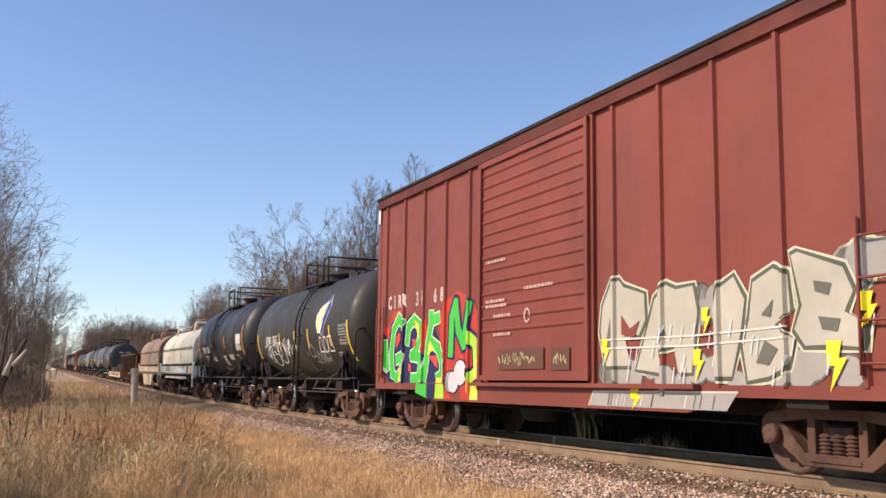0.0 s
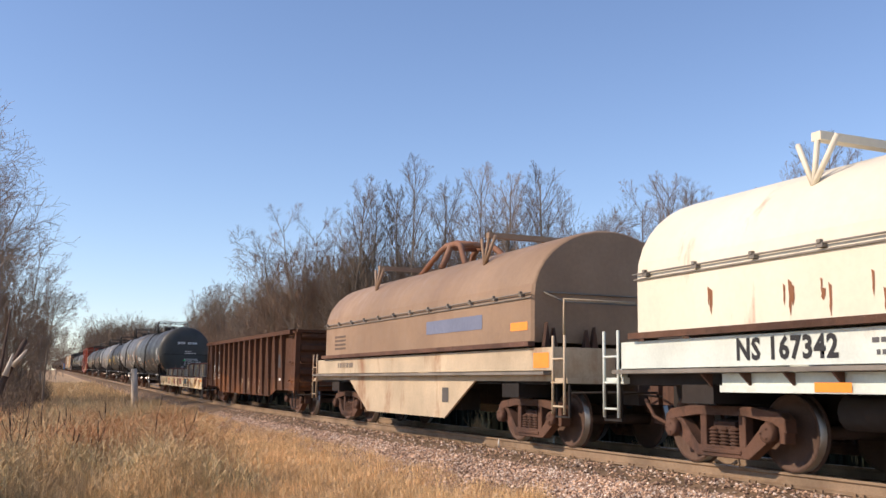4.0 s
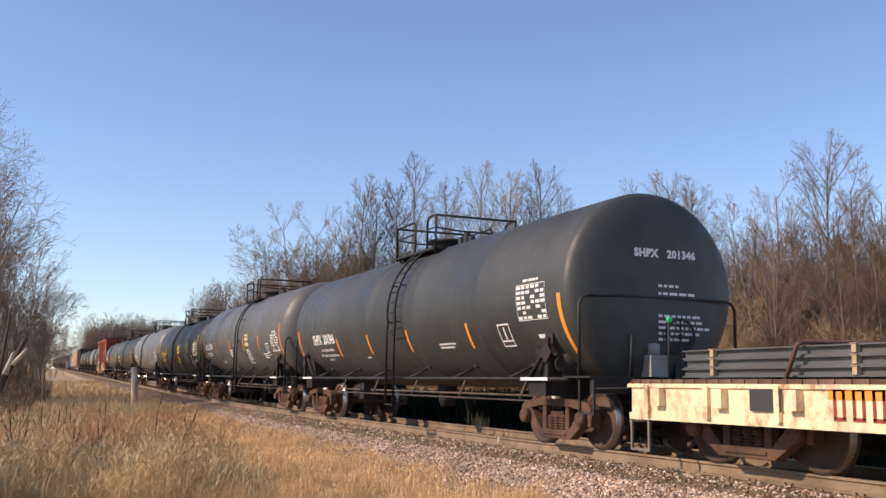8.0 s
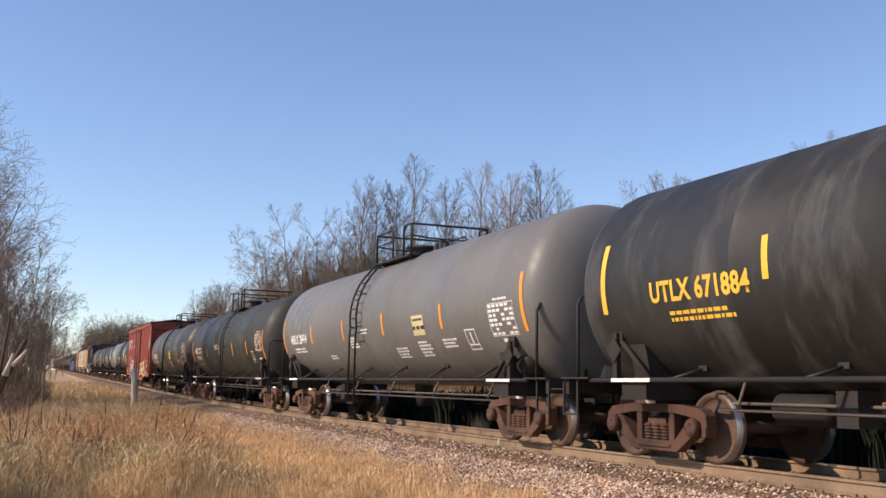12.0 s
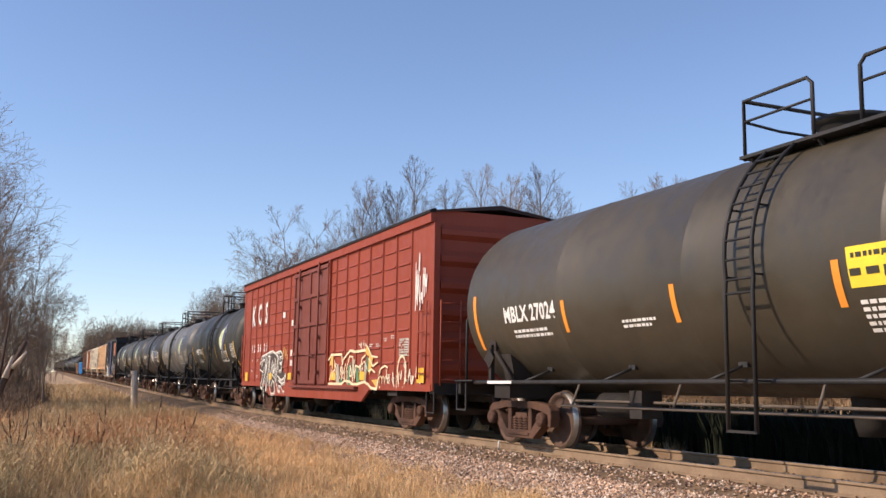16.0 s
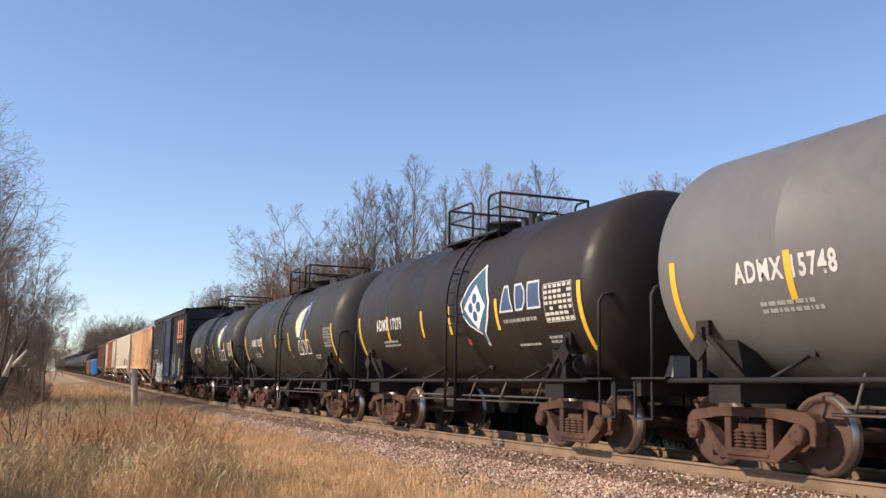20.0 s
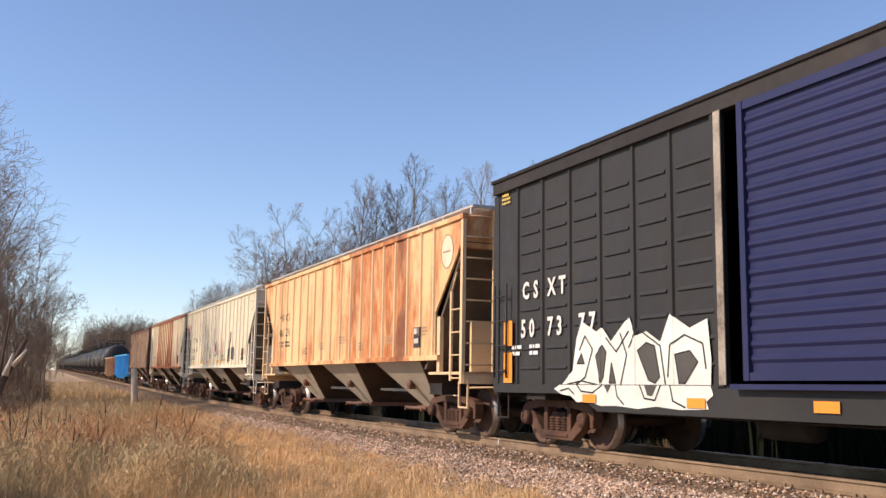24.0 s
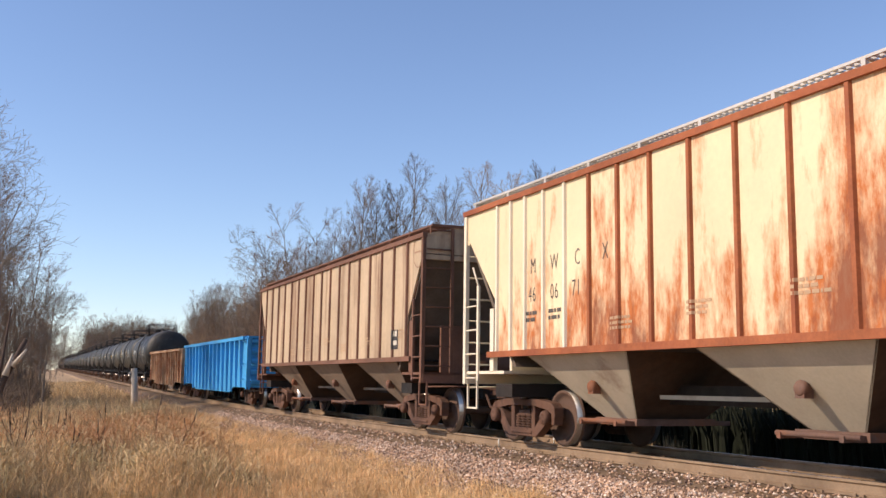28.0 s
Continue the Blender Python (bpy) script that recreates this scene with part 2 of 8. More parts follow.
class Side:
    """Maps flat drawings (u to the right as seen from beside the track, v up) onto a car's near side: a plane, or a tank's shell."""

    def __init__(self, x=-1.55, radius=0.0, axis_z=0.0, lift=0.006, posts=(), proud=0.05, foot=0.05, crest=0.03):
        self.x, self.r, self.zc, self.lift = x, radius, axis_z, lift
        self.posts, self.proud, self.foot, self.crest = posts, proud, foot, crest

    def over(self, y):
        """How far a side post stands out at y."""
        for p in self.posts:
            d = abs(y - p)
            if d < self.foot:
                return self.proud * min(1.0, (self.foot - d) / max(1e-6, self.foot - self.crest))
        return 0.0

    def at(self, y, z, extra=0.0):
        if not self.r:
            return Vector((self.x - self.lift - extra - self.over(y), y, z))
        a = (z - self.zc) / self.r
        rr = self.r + self.lift + extra
        return Vector((-rr * math.cos(a), y, self.zc + rr * math.sin(a)))

    def put(self, me_or_bm, y, z, extra=0.0):
        """Bends a drawing with its origin at y, z (z counted along the shell)."""
        bm = me_or_bm
        if isinstance(bm, bpy.types.Mesh):
            bm = B()
            bm.from_mesh(me_or_bm)
            bpy.data.meshes.remove(me_or_bm)
        if self.r:
            zs = [v.co.y for v in bm.verts]
            lo, hi = min(zs), max(zs)
            k = max(1, int((hi - lo) / 0.12))
            for i in range(1, k):
                c = lo + (hi - lo) * i / k
                bmesh.ops.bisect_plane(bm, geom=bm.verts[:] + bm.edges[:] + bm.faces[:], plane_co=(0, c, 0), plane_no=(0, 1, 0))
        if self.posts:
            us = [v.co.x for v in bm.verts]
            lo, hi = min(us), max(us)
            for p in self.posts:
                for e in (-self.foot, -self.crest, self.crest, self.foot):
                    c = y - (p + e)
                    if lo < c < hi:
                        bmesh.ops.bisect_plane(bm, geom=bm.verts[:] + bm.edges[:] + bm.faces[:], plane_co=(c, 0, 0), plane_no=(1, 0, 0))
        for v in bm.verts:
            v.co = self.at(y - v.co.x, z + v.co.y, extra + v.co.z)
        return bm


def letters(side, s, size, y, z, col, parent, name="lettering", spacing=1.05, bold=0.012, sx=1.0, label=""):
    me = text_mesh(s, size, spacing, bold)
    for v in me.vertices:
        v.co.x *= sx
    return part(name, side.put(me, y, z), text_mat(col), parent, label)


def flat_quads(quads):
    """A flat drawing of rectangles (u, v, width, height)."""
    bm = B()
    for u, v, w, h in quads:
        bm.faces.new([bm.verts.new((u + a * w / 2, v + b * h / 2, 0)) for a, b in ((-1, -1), (1, -1), (1, 1), (-1, 1))])
    return bm


def small_print(side, y, z, rows, width, height, col, parent, seed=1, name="stencil_block"):
    """Lettering too small to read: rows of short bars."""
    rnd = random.Random(seed)
    q = []
    for i in range(rows):
        v = -(i - (rows - 1) / 2) * height * 1.75
        u = -width / 2
        end = width / 2 * rnd.uniform(0.55, 1.0)
        while u < end:
            w = rnd.uniform(0.6, 2.6) * height
            q.append((u + w / 2, v, w, height))
            u += w + height * 0.5
    return part(name, side.put(flat_quads(q), y, z), text_mat(col), parent)


def plate(side, y, z, w, h, material, parent, name, label="", extra=0.0):
    return part(name, side.put(flat_quads([(0, 0, w, h)]), y, z, extra), material, parent, label)


def drawing(side, polys, y, z, material, parent, name, label="", extra=0.0):
    """A flat drawing of polygons."""
    bm = B()
    for k, p in enumerate(polys):
        bm.faces.new([bm.verts.new((u, v, .0001 * (k % 12))) for u, v in p])
    bmesh.ops.triangulate(bm, faces=bm.faces[:])
    return part(name, side.put(bm, y, z, extra), material, parent, label)


def stroke(pts, w):
    """Rectangles along a line, with square joints, as polygons."""
    out = []
    for (a, b), (c, d) in zip(pts, pts[1:]):
        dx, dy = c - a, d - b
        ll = math.hypot(dx, dy) or 1e-6
        nx, ny = -dy / ll * w / 2, dx / ll * w / 2
        ex, ey = dx / ll * w * 0.3, dy / ll * w * 0.3
        out.append([(a + nx - ex, b + ny - ey), (a - nx - ex, b - ny - ey), (c - nx + ex, d - ny + ey), (c + nx + ex, d + ny + ey)])
    return out


def graffiti(side, y, z, w, h, n, cols, parent, seed, name="graffiti", label="", thick=0.2, shade=True, lift=0.0):
    """Spray-painted lettering that spells nothing: fat curved strokes in layers."""
    rnd = random.Random(seed)
    layers = [[], [], []]
    for i in range(n):
        u0 = -w / 2 + w * (i + 0.5) / n
        ww, hh = w / n * 0.52, h * 0.42
        for _ in range(3 if shade else 2):
            px = [(u0 + rnd.uniform(-ww, ww), rnd.uniform(-hh, hh)) for _ in range(3)]
            a, b, c = px
            pts = [((1 - t) ** 2 * a[0] + 2 * t * (1 - t) * b[0] * 1.0 + t * t * c[0], (1 - t) ** 2 * a[1] + 2 * t * (1 - t) * b[1] * 1.6 + t * t * c[1]) for t in (k / 9 for k in range(10))]
            pts = [(p, max(-h / 2, min(h / 2, q))) for p, q in pts]
            layers[0] += stroke(pts, thick * 1.55)
            layers[1] += stroke(pts, thick)
            layers[2] += stroke([(p - thick * 0.2, q + thick * 0.2) for p, q in pts[1:6]], thick * 0.22)
    for k, (polys, col) in enumerate(zip(layers, cols)):
        if col is None:
            continue
        bm = B()
        for j, p in enumerate(polys):
            lift = 0.0035 * k + 0.000012 * (j % 150)
            bm.faces.new([bm.verts.new((u, v, lift)) for u, v in p])
        part(name, side.put(bm, y, z, lift), text_mat(col), parent, label if k == 1 else "")


def scribble(side, y, z, w, h, n, col, parent, seed, width=0.035, name="graffiti_tag"):
    rnd = random.Random(seed)
    polys = []
    for i in range(n):
        u0 = -w / 2 + w * (i + 0.5) / n
        p = [(u0 + rnd.uniform(-0.6, 0.6) * w / n, rnd.uniform(-h / 2, h / 2)) for _ in range(5)]
        pts = []
        for a, b, c in zip(p, p[1:], p[2:]):
            m1 = ((a[0] + b[0]) / 2, (a[1] + b[1]) / 2)
            m2 = ((b[0] + c[0]) / 2, (b[1] + c[1]) / 2)
            pts += [((1 - t) ** 2 * m1[0] + 2 * t * (1 - t) * b[0] + t * t * m2[0], (1 - t) ** 2 * m1[1] + 2 * t * (1 - t) * b[1] + t * t * m2[1]) for t in (k / 6 for k in range(7))]
        polys += stroke(pts, width)
    bm = B()
    for j, p in enumerate(polys):
        bm.faces.new([bm.verts.new((u, v, 0.00001 * (j % 150))) for u, v in p])
    return part(name, side.put(bm, y, z), text_mat(col), parent)


# ---- rolling stock ----
CARS = []           # (car, place along the train)
WHEELSETS = []


def side_frame_mesh():
    bm = B()
    top = [(-1.12, .46), (-1.10, .62), (-1.0, .70), (-.55, .75), (.55, .75), (1.0, .70), (1.10, .62), (1.12, .46), (1.02, .52), (.90, .59), (.45, .64), (-.45, .64), (-.90, .59), (-1.02, .52)]
    low = [(-1.0, .44), (-.86, .60), (-.76, .58), (-.44, .26), (.44, .26), (.76, .58), (.86, .60), (1.0, .44), (.84, .38), (.48, .125), (-.48, .125), (-.84, .38)]
    prism(bm, top, -.09, .09)
    prism(bm, low, -.08, .08)
    for s in (-1, 1):
        box(bm, 0, s * .36, .45, .13, .12, .40)
        box(bm, 0, s * 1.04, .46, .17, .10, .24)
        lathe(bm, [(-.20, 0), (-.20, .07), (-.18, .115), (-.10, .125), (-.09, .10), (.10, .10)], "x", 12, (0, s * .889, .457))
        for k in range(3):
            a = k * 2.1
            box(bm, -.205, s * .889 + .06 * math.cos(a), .457 + .06 * math.sin(a), .02, .03, .03)
    box(bm, 0, 0, .20, .20, .72, .05)
    bmesh.ops.bevel(bm, geom=bm.edges[:], offset=.010, segments=1, affect="EDGES")
    return mesh_of("side_frame", bm)


def spring_mesh():
    bm = B()
    prof = [(0, 0), (0, .055)]
    for k in range(6):
        z = .015 + k * .042
        prof += [(z, .070), (z + .012, .088), (z + .024, .070), (z + .030, .055)]
    lathe(bm, prof + [(.27, .05), (.27, 0)], "z", 10)
    return mesh_of("spring", bm)


def wheelset_mesh():
    bm = B()
    for s in (-1, 1):
        prof = [(.82, 0), (.82, .12), (.80, .15), (.775, .20), (.762, .30), (.768, .38), (.815, .40), (.815, .452), (.72, .462), (.70, .487), (.685, .487), (.68, .42), (.72, .36), (.735, .2), (.69, .15), (.69, .1)]
        lathe(bm, [(s * a, r) for a, r in prof], "x", 28)
    tube(bm, [(-1.1, 0, 0), (1.1, 0, 0)], .085, 10)
    me = mesh_of("wheelset", bm)
    me.materials.append(M_WHEEL), me.materials.append(M_TREAD)
    for p in me.polygons:
        rr = [math.hypot(me.vertices[i].co.y, me.vertices[i].co.z) for i in p.vertices]
        xs = [abs(me.vertices[i].co.x) for i in p.vertices]
        if min(rr) > .45 and max(xs) - min(xs) > .015 and max(xs) > .80:
            p.material_index = 1
    return me


def bolster_mesh():
    bm = B()
    prism(bm, [(-1.05, .42), (-.6, .36), (.6, .36), (1.05, .42), (1.05, .56), (.5, .66), (-.5, .66), (-1.05, .56)], -.2, .2, "y")
    lathe(bm, [(.64, 0), (.64, .22), (.76, .22), (.76, 0)], "z", 14)
    for s in (-1, 1):
        box(bm, 0, s * .38, .42, 1.5, .08, .10)
        box(bm, s * .55, s * .2, .50, .05, 1.0, .06)
    return mesh_of("truck", bm)


ME_FRAME, ME_SPRING, ME_WHEELS, ME_BOLSTER = side_frame_mesh(), spring_mesh(), wheelset_mesh(), bolster_mesh()


def coupler_mesh():
    bm = B()
    slab(bm, -.09, .09, -.15, .55, .78, .95)
    prism(bm, [(-.17, .55), (-.17, .72), (-.10, .86), (.0, .80), (.02, .66), (.14, .84), (.20, .74), (.15, .55)], .72, 1.0, "z")
    tube(bm, [(.22, .2, .80), (.24, .45, .55), (.16, .75, .42), (.06, .95, .46)], .03, 6)
    return mesh_of("coupler", bm)


ME_COUPLER = coupler_mesh()


def put_truck(car, y):
    tr = part("truck", ME_BOLSTER, M_TRUCK, car, "", pose(0, y, 0))
    for s in (-1, 1):
        part("side_frame", ME_FRAME, M_TRUCK, tr, "", pose(s * 1.02, 0, 0, 0, 0, 0 if s < 0 else 180))
        for yy in (-.185, 0, .185):
            part("spring", ME_SPRING, M_TRUCK, tr, "", pose(s * 1.03, yy, .225))
        w = part("wheelset", ME_WHEELS, None, tr, "", pose(0, s * .889, .457))
        WHEELSETS.append((w, s * .889))
    return tr


def coupler(car, y, sgn):
    part("coupler", ME_COUPLER, M_TRUCK, car, "", pose(0, y, 0, 0, 0, 0 if sgn > 0 else 180))


def car_root(name, s, label, category, group="cars of the freight train"):
    car = thing(name, label, category, group)
    CARS.append((car, s))
    return car


def end_gear(car, y_end, y_sill, z_sill, m, brake=True):
    """Stirrup steps and the cut lever across each end."""
    for sg in (-1, 1):
        e = sg * y_end
        for xs in (-1, 1):
            bm = B()
            prism(bm, [(e - sg * a, z_sill + b) for a, b in ((-.02, 0), (-.02, -.5), (.40, -.5), (.40, 0), (.365, 0), (.365, -.47), (.015, -.47), (.015, 0))], xs * 1.46 - .015, xs * 1.46 + .015)
            part("stirrup_step", bm, m, car)
        bm = B()
        tube(bm, [(-1.45, e + sg * .06, z_sill - .12), (-.5, e + sg * .12, z_sill - .10), (-.2, e + sg * .5, z_sill - .16), (.1, e + sg * .5, z_sill - .16)], .018, 5)
        part("cut_lever", bm, m, car)


def ladder(bm, x, y0, y1, z0, z1, rung=.38, r=.018, axis="y"):
    """A ladder on a side (axis y: stiles at y0 and y1) or on an end (axis x: stiles at x = y0 and y1, at place x)."""
    p = (lambda a, z: (x, a, z)) if axis == "y" else (lambda a, z: (a, x, z))
    for a in (y0, y1):
        tube(bm, [p(a, z0), p(a, z1)], r * 1.3, 5)
    z = z0 + .12
    while z < z1:
        tube(bm, [p(y0, z), p(y1, z)], r, 5)
        z += rung


M_RIGGING = mat("dusty_rigging", (.13, .105, .085), .8, vary=.35, grain=9)


def tank_shell_mesh(straight, R, zc, head=.75, courses=5, seg=56):
    bm = B()
    half = straight + head
    prof = [(-half, 0)]
    for k in range(1, 9):
        t = math.pi / 2 * k / 8
        prof.append((-straight - head * math.cos(t), R * math.sin(t) ** (.55 if head < .5 else .9)))
    for k in range(1, courses):
        yy = -straight + 2 * straight * k / courses
        prof += [(yy - .03, R), (yy - .012, R + .006), (yy + .012, R + .006), (yy + .03, R)]
    for k in range(8, 0, -1):
        t = math.pi / 2 * k / 8
        prof.append((straight + head * math.cos(t), R * math.sin(t) ** (.55 if head < .5 else .9)))
    prof.append((half, 0))
    lathe(bm, prof, "y", seg, (0, 0, zc))
    return mesh_of("tank_shell", bm)


def tank_car(s, half, R, truck, paint, label, detail=None, pipe=None, manway=True, big=True, zc=None, head=.7, yl=-.75, top=4.10, dp=0.0):
    """A tank car: shell, underframe, trucks, ladders, top platform with its railing, end railings, fittings."""
    car = car_root("tank_car", s, label, "tank car")
    pipe = pipe or M_BLACKPIPE
    zc = zc or top - R
    part("tank_shell", tank_shell_mesh(half - .25, R, zc, head), paint, car)
    end = truck + 1.75
    # draft sills and bolsters with their saddles
    for sg in (-1, 1):
        bm = B()
        slab(bm, -.22, .22, sg * (truck - 1.3), sg * (end - .13), .72, 1.06)
        part("draft_sill", bm, M_UNDER, car)
        bm = B()
        slab(bm, -1.45, 1.45, sg * (end - .12), sg * end, .86, 1.08)
        part("end_sill", bm, M_UNDER, car)
        bm = B()
        slab(bm, -1.42, 1.42, sg * truck - .28, sg * truck + .28, .80, 1.04)
        part("body_bolster", bm, M_UNDER, car)
        bm = B()
        prism(bm, [(-1.25, 1.045), (1.25, 1.045), (1.36, 1.55), (.9, zc - R * .78), (0, zc - R * .97), (-.9, zc - R * .78), (-1.36, 1.55)], sg * truck - .18, sg * truck + .18, "y")
        part("saddle", bm, M_UNDER, car)
        for a, c in ((-1.52, -.6), (.6, 1.52)):
            bm = B()
            slab(bm, a, c, sg * (end - .75), sg * end, 1.085, 1.11)
            part("end_platform", bm, pipe, car)
        coupler(car, sg * (end - .05), sg)
        put_truck(car, sg * truck)
        # railing that loops round the end
        bm = B()
        e = sg * (truck + 1.35)
        leg = [(-1.46, e, 1.06), (-1.46, e, 2.2), (-1.40, e, 2.30), (-1.28, e, 2.34)]
        tube(bm, leg + [(-x, y, z) for x, y, z in leg[::-1]], .026, 7)
        part("end_railing", bm, pipe, car)
        bm = B()
        for xs in (-1, 1):
            tube(bm, [(xs * .55, e, 1.1), (xs * .55, sg * (half + .1), 1.75)], .03, 5)
        part("end_brace", bm, pipe, car)
        # bracket with a placard holder on each side
        for xs in (-1, 1):
            bm = B()
            slab(bm, xs * 1.40, xs * 1.47, sg * (truck + .33), sg * (truck + .43), 1.05, 1.72)
            slab(bm, xs * 1.36, xs * 1.42, sg * (truck + .26), sg * (truck + .50), 1.62, 1.80)
            tube(bm, [(xs * 1.38, sg * (truck - .35), 1.06), (xs * 1.40, sg * (truck + .3), 1.6)], .04, 5)
            prism(bm, [(sg * (truck + .20), 1.48), (sg * (truck + .38), 1.30), (sg * (truck + .56), 1.48), (sg * (truck + .38), 1.66)], xs * 1.475, xs * 1.49)
            part("placard_holder", bm, M_UNDER, car)
    end_gear(car, end, truck, 1.05, pipe)
    # side pipes and their braces
    for xs in (-1, 1):
        bm = B()
        tube(bm, [(xs * 1.44, -end + .7, 1.065), (xs * 1.44, end - .7, 1.065)], .034, 7)
        part("side_rail", bm, pipe, car)
        n = 6 if big else 4
        for k in range(n):
            yy = -truck + .9 + (2 * truck - 1.8) * k / (n - 1)
            bm = B()
            za = zc - R * math.sin(radians(49))
            xa = xs * R * math.cos(radians(49))
            tube(bm, [(xs * 1.44, yy + .15, 1.06), (xa * 1.0, yy - .12, za)], .024, 5)
            slab(bm, xa - .04, xa + .02, yy - .2, yy - .04, za - .03, za + .09)
            part("brace", bm, pipe, car)
    # running gear under the shell
    bm = B()
    for x, z in ((-.75, .78), (-.95, .70)):
        tube(bm, [(x, -truck + 1.2, z), (x, truck - 1.2, z)], .022, 5)
    for k in range(5):
        yy = -truck + 1.5 + (2 * truck - 3) * k / 4
        tube(bm, [(-.75, yy, 1.15), (-.95, yy, .68)], .022, 5)
    part("brake_rigging", bm, M_RIGGING, car)
    bm = B()
    lathe(bm, [(-.45, 0), (-.42, .2), (.42, .2), (.45, 0)], "y", 14, (-.55, truck - 2.3, .72))
    slab(bm, -.95, -.6, truck - 3.4, truck - 3.1, .55, .95)
    part("air_reservoir", bm, M_UNDER, car)
    bm = B()
    lathe(bm, [(.45, 0), (.45, .16), (.6, .2), (zc - R + .05, .24)], "z", 12, (0, .1, 0))
    part("bottom_outlet", bm, M_UNDER, car)
    bm = B()
    lathe(bm, [(-.48, 0), (-.44, .19), (-.40, .21), (.40, .21), (.44, .19), (.48, 0)], "y", 16, (-1.02, -truck - .15, 1.36))
    for yy in (-.3, .3):
        slab(bm, -1.2, -.84, -truck - .15 + yy - .03, -truck - .15 + yy + .03, 1.06, 1.36)
    part("air_tank", bm, M_UNDER, car)
    bm = B()
    slab(bm, -.28, .02, -truck - 1.5, -truck - 1.2, 1.12, 1.45)
    lathe(bm, [(1.45, 0), (1.45, .1), (1.62, .1), (1.64, 0)], "z", 8, (-.13, -truck - 1.35, 0))
    tube(bm, [(-.13, -truck - 1.3, 1.3), (.3, -truck - 1.2, 1.2), (.5, -truck - .6, 1.1)], .03, 5)
    part("brake_valve", bm, mat("grey_valve", (.30, .28, .25), .6, vary=.3, dust=.4), car)
    # ladders, one a side, bent round the shell
    for xs in (-1, 1):
        bm = B()
        path = []
        for k in range(9):
            a = radians(-8 + 62 * k / 8)
            path.append((xs * (R + .13) * math.cos(a), zc + (R + .13) * math.sin(a)))
        path = [(xs * (R + .13), .50), (xs * (R + .13), zc - .4)] + path
        for dy in (-.23, .23):
            tube(bm, [(x, yl + dy, z) for x, z in path], .027, 5)
        for k in range(11):
            t = k / 10 * (len(path) - 1)
            i = min(int(t), len(path) - 2)
            x = path[i][0] + (path[i + 1][0] - path[i][0]) * (t - i)
            z = path[i][1] + (path[i + 1][1] - path[i][1]) * (t - i)
            if k and not .9 < z < 1.0:
                tube(bm, [(x, yl - .23, z), (x, yl + .23, z)], .016, 5)
        for z in (1.07, zc - .2, zc + .6):
            xx = math.sqrt(max(.01, R * R - (z - zc) ** 2)) if z > 1.2 else 1.44
            for dy in (-.23, .23):
                tube(bm, [(xs * (R + .13 if z < zc + .3 else R + .02), yl + dy, z), (xs * xx * .98, yl + dy, z)], .015, 4)
        slab(bm, xs * (R + .13) - .02, xs * (R + .13) + .02, yl - .25, yl + .25, .49, .52)
        part("ladder", bm, pipe, car)
    # top platform, railing and dome
    zp = zc + R * .86
    bm = B()
    for xs in (-1, 1):
        slab(bm, xs * .55, xs * 1.02, dp - 1.32, dp + 1.05, zp + .02, zp + .06)
        for yy in (dp - 1.2, dp - .2, dp + .9):
            tube(bm, [(xs * .95, yy, zp + .02), (xs * .85, yy, zc + R * .80)], .03, 4)
    part("platform", bm, pipe, car)
    zr = zp + .77
    for a, c in ((dp + 1.0, dp - .15), (dp - 1.33, dp - .85)):
        bm = B()
        for xs in (-1, 1):
            x = xs * .97
            k = .08 if a > c else -.08
            tube(bm, [(x, a, zp), (x, a, zr), (x, c + k, zr), (x, c, zr - .08), (x, c, zp)], .026, 6)
            tube(bm, [(x, a, zp + .5), (x, c, zp + .5)], .018, 5)
        tube(bm, [(-.97, a, zr), (.97, a, zr)], .026, 6)
        tube(bm, [(-.97, a, zp + .5), (-.4, a, zp + .45), (.4, a, zp + .45), (.97, a, zp + .5)], .02, 5)
        part("railing", bm, pipe, car)
    if manway:
        bm = B()
        lathe(bm, [(zc + R - .1, .40), (zc + R + .16, .40), (zc + R + .17, .47), (zc + R + .23, .47), (zc + R + .24, .3), (zc + R + .30, 0)], "z", 20, (0, dp + .2, 0))
        for yy, h in ((dp - .55, .22), (dp - .85, .3), (dp - 1.1, .18)):
            lathe(bm, [(zc + R - .1, .09), (zc + R + h, .08), (zc + R + h + .02, 0)], "z", 10, (0, yy, 0))
        part("manway", bm, pipe, car)
    # hand brake on the leading end
    bm = B()
    e = -(end - .35)
    lathe(bm, [(e, 0), (e, .05)], "y", 8, (.35, 0, 1.75))
    for k in range(16):
        a, c = 2 * math.pi * k / 16, 2 * math.pi * (k + 1) / 16
        tube(bm, [(.35 + .27 * math.cos(a), e, 1.75 + .27 * math.sin(a)), (.35 + .27 * math.cos(c), e, 1.75 + .27 * math.sin(c))], .02, 4, False)
    for k in range(4):
        a = math.pi * k / 2
        tube(bm, [(.35, e, 1.75), (.35 + .27 * math.cos(a), e, 1.75 + .27 * math.sin(a))], .015, 4, False)
    slab(bm, .18, .52, e + .05, e + .22, 1.5, 1.95)
    slab(bm, .30, .40, e + .08, e + .16, 1.08, 1.5)
    part("hand_brake", bm, pipe, car)
    if detail:
        detail(car, Side(0, R, zc), half, R, zc, truck)
    return car


